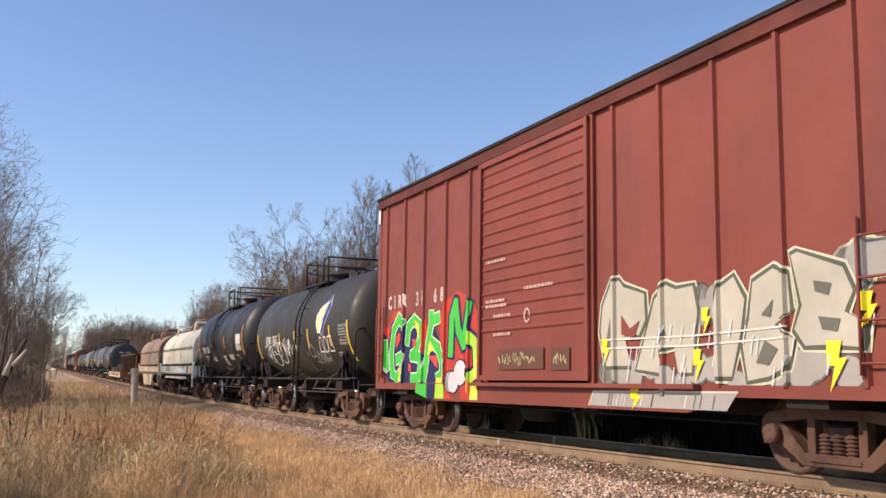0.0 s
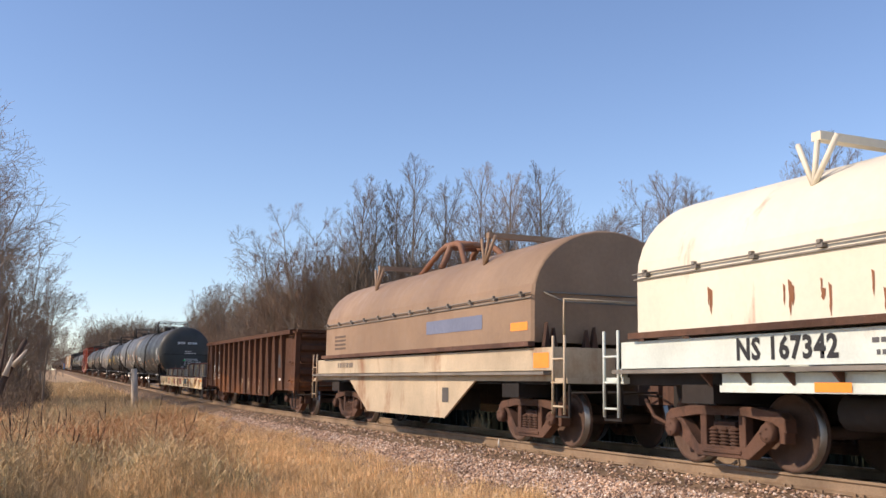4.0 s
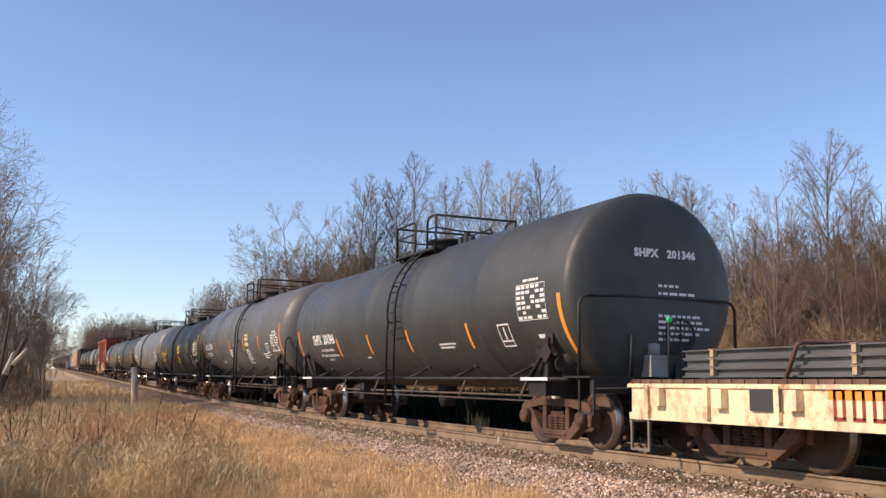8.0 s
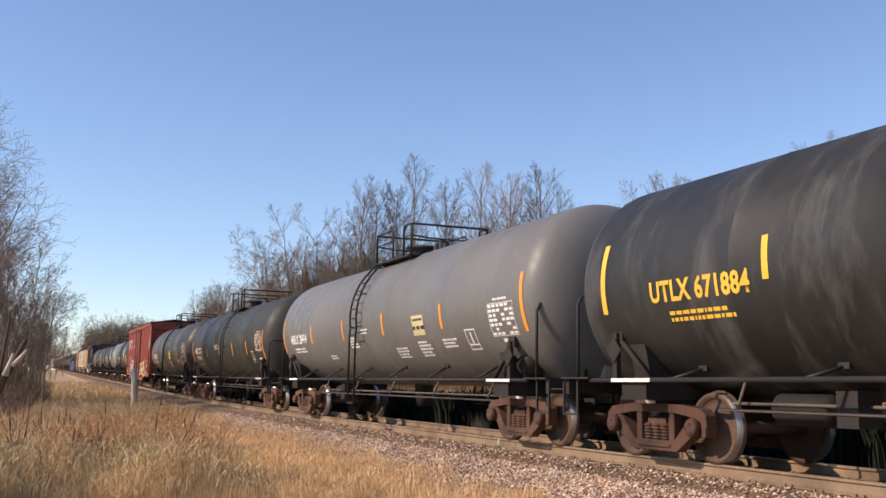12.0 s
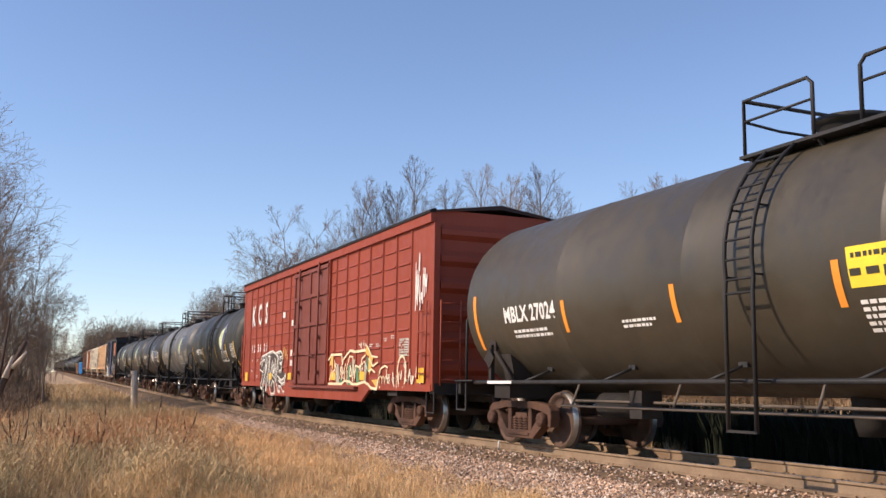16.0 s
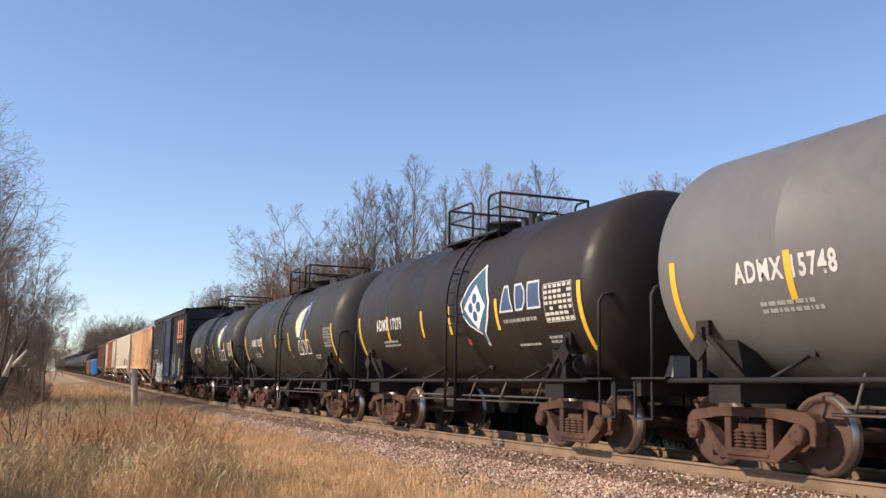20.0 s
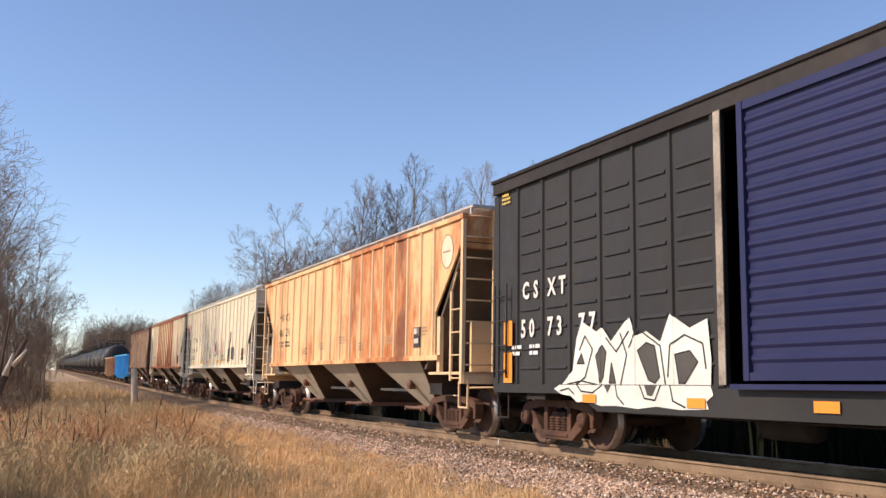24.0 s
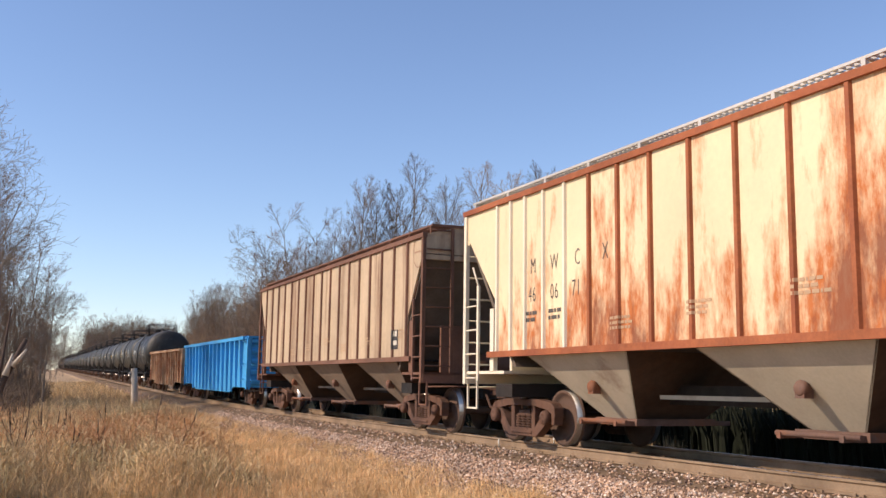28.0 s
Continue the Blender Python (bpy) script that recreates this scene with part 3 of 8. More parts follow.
def box_car(s, half, eave, truck, paint, door_paint, label, door, ribs, style, detail=None, bottom=.95, belly=.60, roof_paint=None, places=None, rows=(), chord_paint=None):
    """A boxcar: flat or ribbed sides, doors, ribbed ends, roof, sills, ladders."""
    car = car_root("boxcar", s, label, "boxcar")
    W = 1.52
    d0, d1 = door
    posts = []
    # near-black strip along both eaves
    M_EDGE = mat("dark_roof_edge", (.018, .014, .013), .8, vary=.4, grain=5)
    for xs in (-1, 1):
        # side wall in two lengths with the doorway between
        for a, b in ((-half, d0), (d1, half)):
            bm = B()
            slab(bm, xs * W, xs * (W - .06), a, b, bottom, eave - .18)
            part("side_wall", bm, paint, car)
            n = max(2, round(abs(b - a) / ribs))
            where = [a + (b - a) * (k + .5) / n for k in range(n)] if not places else [p for p in places if a < p < b]
            for yy in where:
                posts.append(yy) if xs < 0 else None
                bm = B()
                if style == "post":
                    prism(bm, [(xs * W, yy - .05), (xs * (W + .05), yy - .03), (xs * (W + .05), yy + .03), (xs * W, yy + .05)], bottom, eave - .275, "z")
                else:
                    prism(bm, [(xs * W, yy - .035), (xs * (W + .035), yy - .02), (xs * (W + .035), yy + .02), (xs * W, yy + .035)], bottom, eave - .275, "z")
                part("side_post", bm, paint, car)
            if style == "bead" and xs < 0:
                ends = sorted(where + [b if b < 3 else a])
                for y0, y1 in zip(ends, ends[1:]):
                    bm = B()
                    prism(bm, [(-W, -.022), (-W - .026, -.012), (-W - .026, .0), (-W, .04)], y0 + .12, y1 - .12, "y")
                    me = mesh_of("pressed_bead", bm)
                    for z in rows:
                        part("pressed_bead", me, paint, car, "", Matrix.Translation((0, 0, z)))
        # top chord and sills
        bm = B()
        prism(bm, [(xs * (W - .06), eave - .27), (xs * (W + .075), eave - .27), (xs * (W + .075), eave - .05), (xs * (W - .02), eave), (xs * (W - .06), eave)], -half, half, "y")
        part("top_chord", bm, chord_paint or paint, car)
        bm = B()
        prism(bm, [(xs * (W - .03), eave - .07), (xs * (W + .105), eave - .075), (xs * (W + .105), eave - .02), (xs * (W - .03), eave + .022)], -half - .02, half + .02, "y")
        part("roof_edge", bm, M_EDGE, car)
        bm = B()
        prism(bm, [(-half, bottom + .02), (-half, bottom - .12), (-truck + 1.35, bottom - .12), (-truck + 1.9, belly), (truck - 1.9, belly), (truck - 1.35, bottom - .12), (half, bottom - .12), (half, bottom + .02)], xs * (W - .03), xs * (W + .03))
        part("side_sill", bm, paint, car)
        # doorway: posts, door, rails
        for yy in (d0, d1):
            bm = B()
            slab(bm, xs * (W - .05), xs * (W + .06), yy - .07, yy + .07, bottom, eave - .275)
            part("door_post", bm, paint, car)
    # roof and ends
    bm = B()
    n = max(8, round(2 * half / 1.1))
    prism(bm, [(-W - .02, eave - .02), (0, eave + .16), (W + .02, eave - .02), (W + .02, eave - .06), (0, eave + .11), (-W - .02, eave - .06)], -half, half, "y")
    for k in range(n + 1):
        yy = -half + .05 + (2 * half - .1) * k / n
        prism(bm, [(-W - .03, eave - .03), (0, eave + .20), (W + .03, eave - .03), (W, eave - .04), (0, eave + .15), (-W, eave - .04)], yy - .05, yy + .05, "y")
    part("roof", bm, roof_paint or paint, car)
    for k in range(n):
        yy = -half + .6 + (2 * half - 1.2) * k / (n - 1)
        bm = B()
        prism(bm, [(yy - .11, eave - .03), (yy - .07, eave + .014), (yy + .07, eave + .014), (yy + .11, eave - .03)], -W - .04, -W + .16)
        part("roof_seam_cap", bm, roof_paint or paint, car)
    for sg in (-1, 1):
        bm = B()
        slab(bm, -W + .02, W - .02, sg * (half - .12), sg * (half - .05), bottom, eave)
        m = 6
        for k in range(m):
            z = bottom + .35 + k * (eave - bottom - .6) / (m - .6)
            vs = [(sg * (half - .06), z - .15), (sg * (half + .05), z - .04), (sg * (half + .05), z + .06), (sg * (half - .06), z + .2)]
            rib = B()
            prism(rib, vs, -W + .15, W - .15)
            part("end_rib", rib, paint, car)
        for xs in (-1, 1):
            slab(bm, xs * (W - .12), xs * (W + .012), sg * (half - .12), sg * (half + .06), bottom - .1, eave - .285)
        part("end_wall", bm, paint, car)
        bm = B()
        ladder(bm, sg * (half + .14), -W + .12, -W + .55, bottom, bottom + 1.7, .38, .016, "x")
        part("end_ladder", bm, paint, car)
        bm = B()
        ladder(bm, -W - .09, sg * (half - .12), sg * (half - .55), bottom + .12, bottom + 1.7, .42, .015)
        part("side_ladder", bm, paint, car)
        bm = B()
        slab(bm, -.22, .22, sg * (truck - 1), sg * (half + .05), .68, 1.0)
        slab(bm, -W + .05, W - .05, sg * truck - .3, sg * truck + .3, .76, 1.0)
        slab(bm, -W + .02, W - .02, sg * (half - .15), sg * (half + .08), bottom - .16, bottom + .05)
        part("underframe", bm, M_UNDER, car)
        coupler(car, sg * (half - .1), sg)
        put_truck(car, sg * truck)
    bm = B()
    slab(bm, -W + .04, W - .04, -half + .1, half - .1, bottom - .06, bottom)
    slab(bm, -.25, .25, -truck, truck, .62, bottom - .06)
    for k in range(8):
        yy = -truck + 1.2 + (2 * truck - 2.4) * k / 7
        slab(bm, -W + .05, W - .05, yy - .05, yy + .05, .8, bottom - .06)
    part("floor_frame", bm, M_UNDER, car)
    bm = B()
    lathe(bm, [(-.4, 0), (-.38, .2), (.38, .2), (.4, 0)], "y", 12, (-.7, 1.2, .55))
    tube(bm, [(-.9, -truck + 1.4, .55), (-.9, truck - 1.4, .6)], .02, 5)
    part("brake_gear", bm, M_UNDER, car)
    end_gear(car, half, truck, bottom - .05, M_UNDER)
    if detail:
        detail(car, Side(-W, 0, 0, .006, posts, .05 if style == "post" else .035, .05 if style == "post" else .035, .03 if style == "post" else .02), half, eave, bottom)
    return car


def gondola(s, half, top, truck, paint, label, ribs=12, detail=None, bottom=.78, belly=.5, load=None, places=None):
    car = car_root("gondola_car", s, label, "gondola car")
    W = 1.47
    for xs in (-1, 1):
        bm = B()
        slab(bm, xs * W, xs * (W - .03), -half, half, bottom, top - .05)
        prism(bm, [(-half, bottom), (-half, bottom - .06), (-truck + 1.1, bottom - .06), (-truck + 2.0, belly), (truck - 2.0, belly), (truck - 1.1, bottom - .06), (half, bottom - .06), (half, bottom)], xs * W, xs * (W - .03))
        part("side_wall", bm, paint, car)
        bm = B()
        prism(bm, [(xs * (W - .05), top - .14), (xs * (W + .17), top - .14), (xs * (W + .17), top - .02), (xs * (W - .0), top), (xs * (W - .05), top)], -half + .25, half - .25, "y")
        for sg in (-1, 1):
            slab(bm, xs * (W - .05), xs * (W + .08), sg * half, sg * (half - .25), top - .12, top - .06)
        part("top_chord", bm, paint, car)
        for yy in places or [-half + 1.0 + (2 * half - 2.0) * k / ribs for k in range(ribs + 1)]:
            low = bottom - .05 if abs(yy) > truck - 1.4 else belly + .03
            bm = B()
            vs = [bm.verts.new(Vector((xs * (W + dx), yy + dy, z))) for z, d in ((top - .13, .15), (low, .06)) for dx, dy in ((0, -.09), (d, -.075), (d, .075), (0, .09))]
            for k2 in range(3):
                bm.faces.new((vs[k2], vs[k2 + 1], vs[k2 + 5], vs[k2 + 4]))
            bm.faces.new(vs[:4]), bm.faces.new(vs[4:])
            part("side_post", bm, paint, car)
    for sg in (-1, 1):
        bm = B()
        slab(bm, -W, W, sg * (half - .03), sg * half, bottom - .05, top - .06)
        for k in range(5):
            z = bottom + .15 + k * (top - bottom - .2) / 4.4
            vs = [(sg * half, z - .13), (sg * (half + .09), z - .06), (sg * (half + .09), z + .06), (sg * half, z + .13)]
            prism(bm, vs, -W + .12, W - .12)
        slab(bm, -W - .03, W + .03, sg * (half - .05), sg * (half + .13), top - .10, top - .02)
        for xs in (-1, 1):
            slab(bm, xs * (W - .1), xs * (W + .05), sg * (half - .1), sg * (half + .06), bottom - .12, top - .06)
        part("end_wall", bm, paint, car)
        bm = B()
        for z in (bottom + .2, bottom + .75, top - .2):
            for y0, y1 in ((half - .15, half - .62),):
                tube(bm, [(-W, sg * y0, z + .07), (-W - .1, sg * y0, z), (-W - .1, sg * y1, z), (-W, sg * y1, z + .07)], .014, 5)
            tube(bm, [(-W + .1, sg * (half + .06), z + .07), (-W + .1, sg * (half + .18), z), (-W + .58, sg * (half + .18), z), (-W + .58, sg * (half + .06), z + .07)], .014, 5)
        part("grab_irons", bm, paint, car)
        bm = B()
        slab(bm, -.22, .22, sg * (truck - 1), sg * (half + .1), .68, 1.0)
        slab(bm, -W + .05, W - .05, sg * truck - .3, sg * truck + .3, .74, .9)
        part("underframe", bm, M_UNDER, car)
        coupler(car, sg * (half + .1), sg)
        put_truck(car, sg * truck)
    bm = B()
    slab(bm, -W + .03, W - .03, -half + .03, half - .03, bottom, bottom + .05)
    slab(bm, -.25, .25, -truck, truck, .55, bottom)
    part("floor", bm, M_UNDER, car)
    end_gear(car, half + .05, truck, bottom - .05, M_UNDER)
    if detail:
        detail(car, Side(-W), half, top, bottom)
    return car


def arch(R, z0, n=14, a0=0.0):
    """Half a flat-sided arch: (x, z) points from one foot over the crown."""
    return [(-R * math.cos(math.pi * k / n), z0 + R * .86 * math.sin(math.pi * k / n)) for k in range(n + 1)]


M_GREYSTEEL = mat("dull_steel", (.20, .18, .15), .7, vary=.3, grain=9)


def coil_car(s, half, truck, hood_half, paint, frame_paint, label, hood_z=1.62, seam=2.4, skirt=False, detail=None):
    """A coil car: a rounded hood over a trough, on a deep-sided frame."""
    car = car_root("coil_car", s, label, "coil car")
    W = 1.5
    arc = [(-W, hood_z), (-W, seam)] + arch(W, seam - .02, 18)[1:-1] + [(W, seam), (W, hood_z)]
    arc = [(x, z if z <= seam else seam + (z - seam) * .92) for x, z in arc]
    bm = B()
    n = 10
    rings = []
    ins = [(x * .97, z if z < seam else seam + (z - seam) * .97) for x, z in arc]
    rows = [(-hood_half, ins), (-hood_half + .05, arc)] + [(-hood_half + .05 + (2 * hood_half - .1) * k / n, arc) for k in range(1, n)] + [(hood_half - .05, arc), (hood_half, ins)]
    for yy, a in rows:
        rings.append([bm.verts.new((x, yy, z)) for x, z in a])
    for p, q in zip(rings, rings[1:]):
        for k in range(len(p) - 1):
            f = bm.faces.new((p[k], p[k + 1], q[k + 1], q[k]))
            f.smooth = 1 < k < len(p) - 3
    bm.faces.new(rings[0])
    bm.faces.new(rings[-1][::-1])
    part("hood", bm, paint, car)
    zt = max(z for x, z in arc)
    bm = B()
    for xs in (-1, 1):
        tube(bm, [(xs * (W + .04), -hood_half, seam + .03), (xs * (W + .04), hood_half, seam + .03)], .013, 5)
        slab(bm, xs * W, xs * (W + .03), -hood_half, hood_half, seam - .05, seam - .03)
        for k in range(12):
            yy = -hood_half + .3 + (2 * hood_half - .6) * k / 11
            box(bm, xs * (W + .03), yy, seam + .01, .08, .09, .05)
            box(bm, xs * (W + .06), yy, seam + .05, .05, .05, .04)
    part("hood_rail", bm, M_GREYSTEEL, car)
    bm = B()
    for xs in (-1, 1):
        slab(bm, xs * (W - .02), xs * (W + .10), -hood_half - .05, hood_half + .05, hood_z - .07, hood_z + .01)
    part("hood_flange", bm, M_TRUCK, car)
    # lifting frames
    for yy in (-hood_half * .54, hood_half * .52):
        bm = B()
        for xs in (-1, 1):
            for dy in (-.30, 0, .30):
                tube(bm, [(xs * 1.08, yy, zt - .38), (xs * 1.0, yy + dy, zt + .16)], .035, 5)
        slab(bm, -1.02, 1.02, yy - .07, yy + .07, zt + .15, zt + .25)
        part("lifting_beam", bm, paint, car)
    bm = B()
    for xs in (-1, 1):
        tube(bm, [(xs * .62, -1.25, zt - .16), (xs * .42, -.55, zt + .36), (xs * .40, -.3, zt + .44), (xs * .40, .3, zt + .44), (xs * .42, .55, zt + .36), (xs * .62, 1.25, zt - .16)], .07, 6)
        tube(bm, [(xs * .62, 0, zt - .10), (xs * .40, 0, zt + .44)], .07, 6)
        slab(bm, xs * .58, xs * .68, -1.35, 1.35, zt - .22, zt - .14)
    for yy in (-.3, .3):
        tube(bm, [(-.40, yy, zt + .44), (.40, yy, zt + .44)], .07, 6)
    part("lifting_eye", bm, mat("rusted_beam", (0.26, 0.15, 0.10), .8, vary=.4, stain=.8, stain_col=RUST, stain_low=.42), car)
    # trough sides and sill
    for xs in (-1, 1):
        bm = B()
        slab(bm, xs * W, xs * (W - .05), -half + .4, half - .4, 1.22, hood_z - .1)
        part("trough_side", bm, frame_paint, car)
        bm = B()
        if skirt:
            prism(bm, [(-half + .4, 1.2), (-half + .4, 1.05), (-truck + 1.3, 1.05), (-truck + 2.65, .34), (truck - 2.65, .34), (truck - 1.3, 1.05), (half - .4, 1.05), (half - .4, 1.2)], xs * (W - .04), xs * W)
        else:
            slab(bm, xs * (W - .06), xs * (W + .02), -truck + .5, truck - .5, .92, 1.0)
        part("side_sill", bm, frame_paint, car)
        if not skirt:
            bm = B()
            slab(bm, xs * (W - .05), xs * (W - .02), -truck + .5, truck - .5, 1.0, 1.14)
            part("sill_panel", bm, frame_paint, car)
            for k in range(14):
                yy = -truck + .3 + (2 * truck - .6) * k / 13
                bm = B()
                prism(bm, [(xs * (W - .03), 1.14), (xs * (W + .14), 1.14), (xs * (W - .03), .98)], yy - .015, yy + .015, "y")
                part("ledge_bracket", bm, M_TRUCK, car)
        bm = B()
        slab(bm, xs * (W - .02), xs * (W + .16), -half + .45, half - .45, 1.15, 1.20)
        part("walk_ledge", bm, M_GREYSTEEL, car)
    for sg in (-1, 1):
        bm = B()
        slab(bm, -W, W, sg * (half - .45), sg * (half - .38), 1.05, hood_z - .1)
        slab(bm, -W, W, sg * (half - .5), sg * half, 1.02, 1.1)
        part("end_bulkhead", bm, frame_paint, car)
        bm = B()
        e = sg * (hood_half + .02)
        tube(bm, [(-1.3, e, seam + .05), (-1.0, e + sg * .12, seam - .1), (.6, e + sg * .12, seam - .1), (.9, e, seam + .05)], .016, 5)
        tube(bm, [(-1.3, e, seam + .05), (.9, e, seam + .05)], .014, 5)
        part("hood_handhold", bm, M_GREYSTEEL, car)
        bm = B()
        for a, z0_, z1_ in ((-1.35, 1.58, 2.0), (-1.22, 1.58, 1.92), (-.6, 1.58, 1.9), (-.45, 1.58, 1.95)):
            prism(bm, [(a, z0_), (a + .12, z0_), (a + .06, z1_)], e + sg * .02, e + sg * .12, "y")
        lathe(bm, [(-.5, 0), (-.48, .16), (.1, .16), (.12, 0)], "x", 10, (.1, sg * (half - .3), 1.30))
        part("end_gear", bm, M_TRUCK, car)
        bm = B()
        for xs in (-1, 1):
            ladder(bm, xs * (W + .02), sg * (half - .05), sg * (half - .40), .55, 1.75, .36, .018)
            tube(bm, [(xs * W, sg * (half - .1), 1.75), (xs * W, sg * (half - .1), 2.3), (xs * .2, sg * (half - .1), 2.3)], .02, 5) if sg < 0 else None
        part("end_steps", bm, frame_paint, car)
        bm = B()
        slab(bm, -.25, .25, sg * (truck - 1), sg * (half + .05), .70, 1.02)
        slab(bm, -W + .05, W - .05, sg * truck - .3, sg * truck + .3, .78, 1.02)
        part("underframe", bm, M_UNDER, car)
        coupler(car, sg * (half - .02), sg)
        put_truck(car, sg * truck)
    bm = B()
    slab(bm, -W + .1, W - .1, -half + .45, half - .45, 1.0, 1.15)
    slab(bm, -.35, .35, -truck, truck, .6, 1.0)
    lathe(bm, [(-.45, 0), (-.42, .2), (.42, .2), (.45, 0)], "y", 12, (-.8, truck - 2.2, .72))
    slab(bm, -1.3, -.9, -truck + 2.3, -truck + 2.6, .5, .9)
    part("centre_sill", bm, M_UNDER, car)
    end_gear(car, half, truck, 1.0, M_UNDER)
    if detail:
        detail(car, Side(-W), half, seam, hood_z)
    return car


# fore and aft bay slopes: shade put into the colour, over rust
M_SLOPE = mat("shaded_rusty_slope", (.075, .045, .030), .85, vary=.35, stain=.6, stain_col=(.13, .06, .03), stain_low=.55)
# end slope sheets: the shade beneath the body is painted in, with stains
M_SLOPE2 = mat("shaded_stained_slope", (.13, .10, .075), .85, vary=.3, stain=.6, stain_col=(.06, .035, .022), stain_low=.52)
M_BOARD = mat("galvanized_grating", (.50, .48, .44), .6, .2, vary=.2)


def covered_hopper(s, top_half, side_half, truck, paint, bay_paint, trim, label, detail=None, eave=4.2, ribs=16, places=None, board=.16, gear=None, grating=None):
    """A three-bay covered hopper with posts outside its sides, slope sheets, bays, ladders and a mesh running board."""
    car = car_root("covered_hopper", s, label, "covered hopper")
    W, zb = 1.55, 1.55
    gear = gear or paint
    grating = grating or M_BOARD
    for xs in (-1, 1):
        # side sheet: full length at the top, cut back along the slope sheets below
        bm = B()
        prism(bm, [(-side_half, zb), (side_half, zb), (side_half, 2.4), (top_half - .12, 3.68), (top_half - .12, eave - .10), (-top_half + .12, eave - .10), (-top_half + .12, 3.68), (-side_half, 2.4)], xs * W, xs * (W - .04))
        part("side_sheet", bm, paint, car)
        bm = B()
        prism(bm, [(xs * (W - .05), eave - .11), (xs * (W + .055), eave - .11), (xs * (W + .055), eave - .02), (xs * (W - .05), eave)], -top_half, top_half, "y")
        part("top_chord", bm, trim, car)
        bm = B()
        slab(bm, xs * (W - .04), xs * (W + .06), -side_half - .25, side_half + .25, zb - .10, zb)
        part("side_sill", bm, trim, car)
        for yy in places or [-side_half + .05 + (2 * side_half - .1) * k / ribs for k in range(ribs + 1)]:
            bm = B()
            prism(bm, [(xs * W, yy - .045), (xs * (W + .042), yy - .028), (xs * (W + .042), yy + .028), (xs * W, yy + .045)], zb, eave - .112, "z")
            part("side_post", bm, trim if trim != paint and -3.4 < yy < 3.8 else gear, car)
    # roof
    bm = B()
    prism(bm, [(-W, eave - .04), (-.7, eave + .16), (.7, eave + .16), (W, eave - .04), (W, eave - .08), (0, eave + .1), (-W, eave - .08)], -top_half + .05, top_half - .05, "y")
    for k in range(4):
        lathe(bm, [(eave + .1, .38), (eave + .24, .38), (eave + .26, 0)], "z", 14, (0, -top_half + 2 + k * (2 * top_half - 4) / 3, 0))
    part("roof", bm, paint, car)
    # running board: rails on legs with a grid between
    for xs in (-1, 1):
        bm = B()
        x0, x1 = xs * .88, xs * 1.38
        z = eave + board
        for x in (x0, x1):
            slab(bm, x - .014, x + .014, -top_half, top_half, z - .022, z + .012)
        n = 13
        for k in range(n):
            yy = -top_half + .1 + (2 * top_half - .2) * k / (n - 1)
            slab(bm, x0, x1, yy - .02, yy + .02, z - .03, z)
            slab(bm, x1 - .02, x1 + .02, yy - .03, yy + .03, eave - .02, z - .02)
        for k in range(int(2 * top_half / .11)):
            yy = -top_half + .05 + k * .11
            slab(bm, x0, x1, yy - .006, yy + .006, z - .02, z + .012)
        for k in range(4):
            x = x0 + (x1 - x0) * (k + 1) / 5
            slab(bm, x - .005, x + .005, -top_half, top_half, z - .015, z + .012)
        part("running_board", bm, grating, car)
    for sg in (-1, 1):
        bm = B()
        z = eave + board
        slab(bm, -1.4, 1.4, sg * top_half, sg * (top_half - .04), z - .03, z + .02)
        slab(bm, -1.4, 1.4, sg * (top_half - .45), sg * (top_half - .49), z - .03, z + .02)
        for k in range(25):
            x = -1.38 + k * .115
            slab(bm, x - .006, x + .006, sg * top_half, sg * (top_half - .47), z - .02, z + .01)
        part("end_running_board", bm, grating, car)
        # end wall above, slope sheet below, end sill
        bm = B()
        prism(bm, [(-W + .04, 3.66), (W - .04, 3.66), (W - .04, eave - .06), (.7, eave + .13), (-.7, eave + .13), (-W + .04, eave - .06)], sg * (top_half - .10), sg * (top_half - .06), "y")
        slab(bm, -W, W, sg * (top_half - .2), sg * (top_half - .06), 3.54, 3.64)
        part("end_sheet", bm, paint, car)
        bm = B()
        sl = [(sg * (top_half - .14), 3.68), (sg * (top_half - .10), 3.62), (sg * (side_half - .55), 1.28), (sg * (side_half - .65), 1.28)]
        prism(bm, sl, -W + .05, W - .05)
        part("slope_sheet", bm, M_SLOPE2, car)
        bm = B()
        slab(bm, -W, W, sg * (top_half - .14), sg * top_half, 1.0, 1.22)
        slab(bm, -W, W, sg * (side_half - .3), sg * top_half, 1.17, 1.22)
        part("end_platform", bm, gear, car)
        for xs in (-1, 1):
            bm = B()
            slab(bm, xs * (W - .08), xs * W, sg * (side_half + .1), sg * (side_half + .24), 1.2, 2.3)
            part("end_post", bm, gear, car)
        bm = B()
        slab(bm, -1.0, -.1, sg * (side_half + .45), sg * (side_half + .53), 1.22, 2.2)
        part("wind_screen", bm, gear, car)
        for xs in (-1, 1):
            bm = B()
            slab(bm, xs * W - .035, xs * W + .035, sg * (top_half - .12), sg * (top_half - .02), 1.0, eave - .1)
            slab(bm, xs * W - .02, xs * W + .02, sg * (top_half - .62), sg * (top_half - .55), 1.05, 2.75)
            for k in range(8):
                z = 1.1 + k * .43
                if z < 2.75:
                    tube(bm, [(xs * (W + .01), sg * (top_half - .07), z), (xs * (W + .01), sg * (top_half - .58), z)], .016, 5)
            tube(bm, [(xs * W, sg * (top_half - .58), 2.75), (xs * W, sg * (top_half - .35), 3.1)], .02, 5)
            part("ladder", bm, gear, car)
        bm = B()
        slab(bm, -W + .60, -W + .66, sg * (top_half - .06), sg * (top_half), 1.2, eave + .1)
        ladder = part("end_ladder", bm, gear, car)
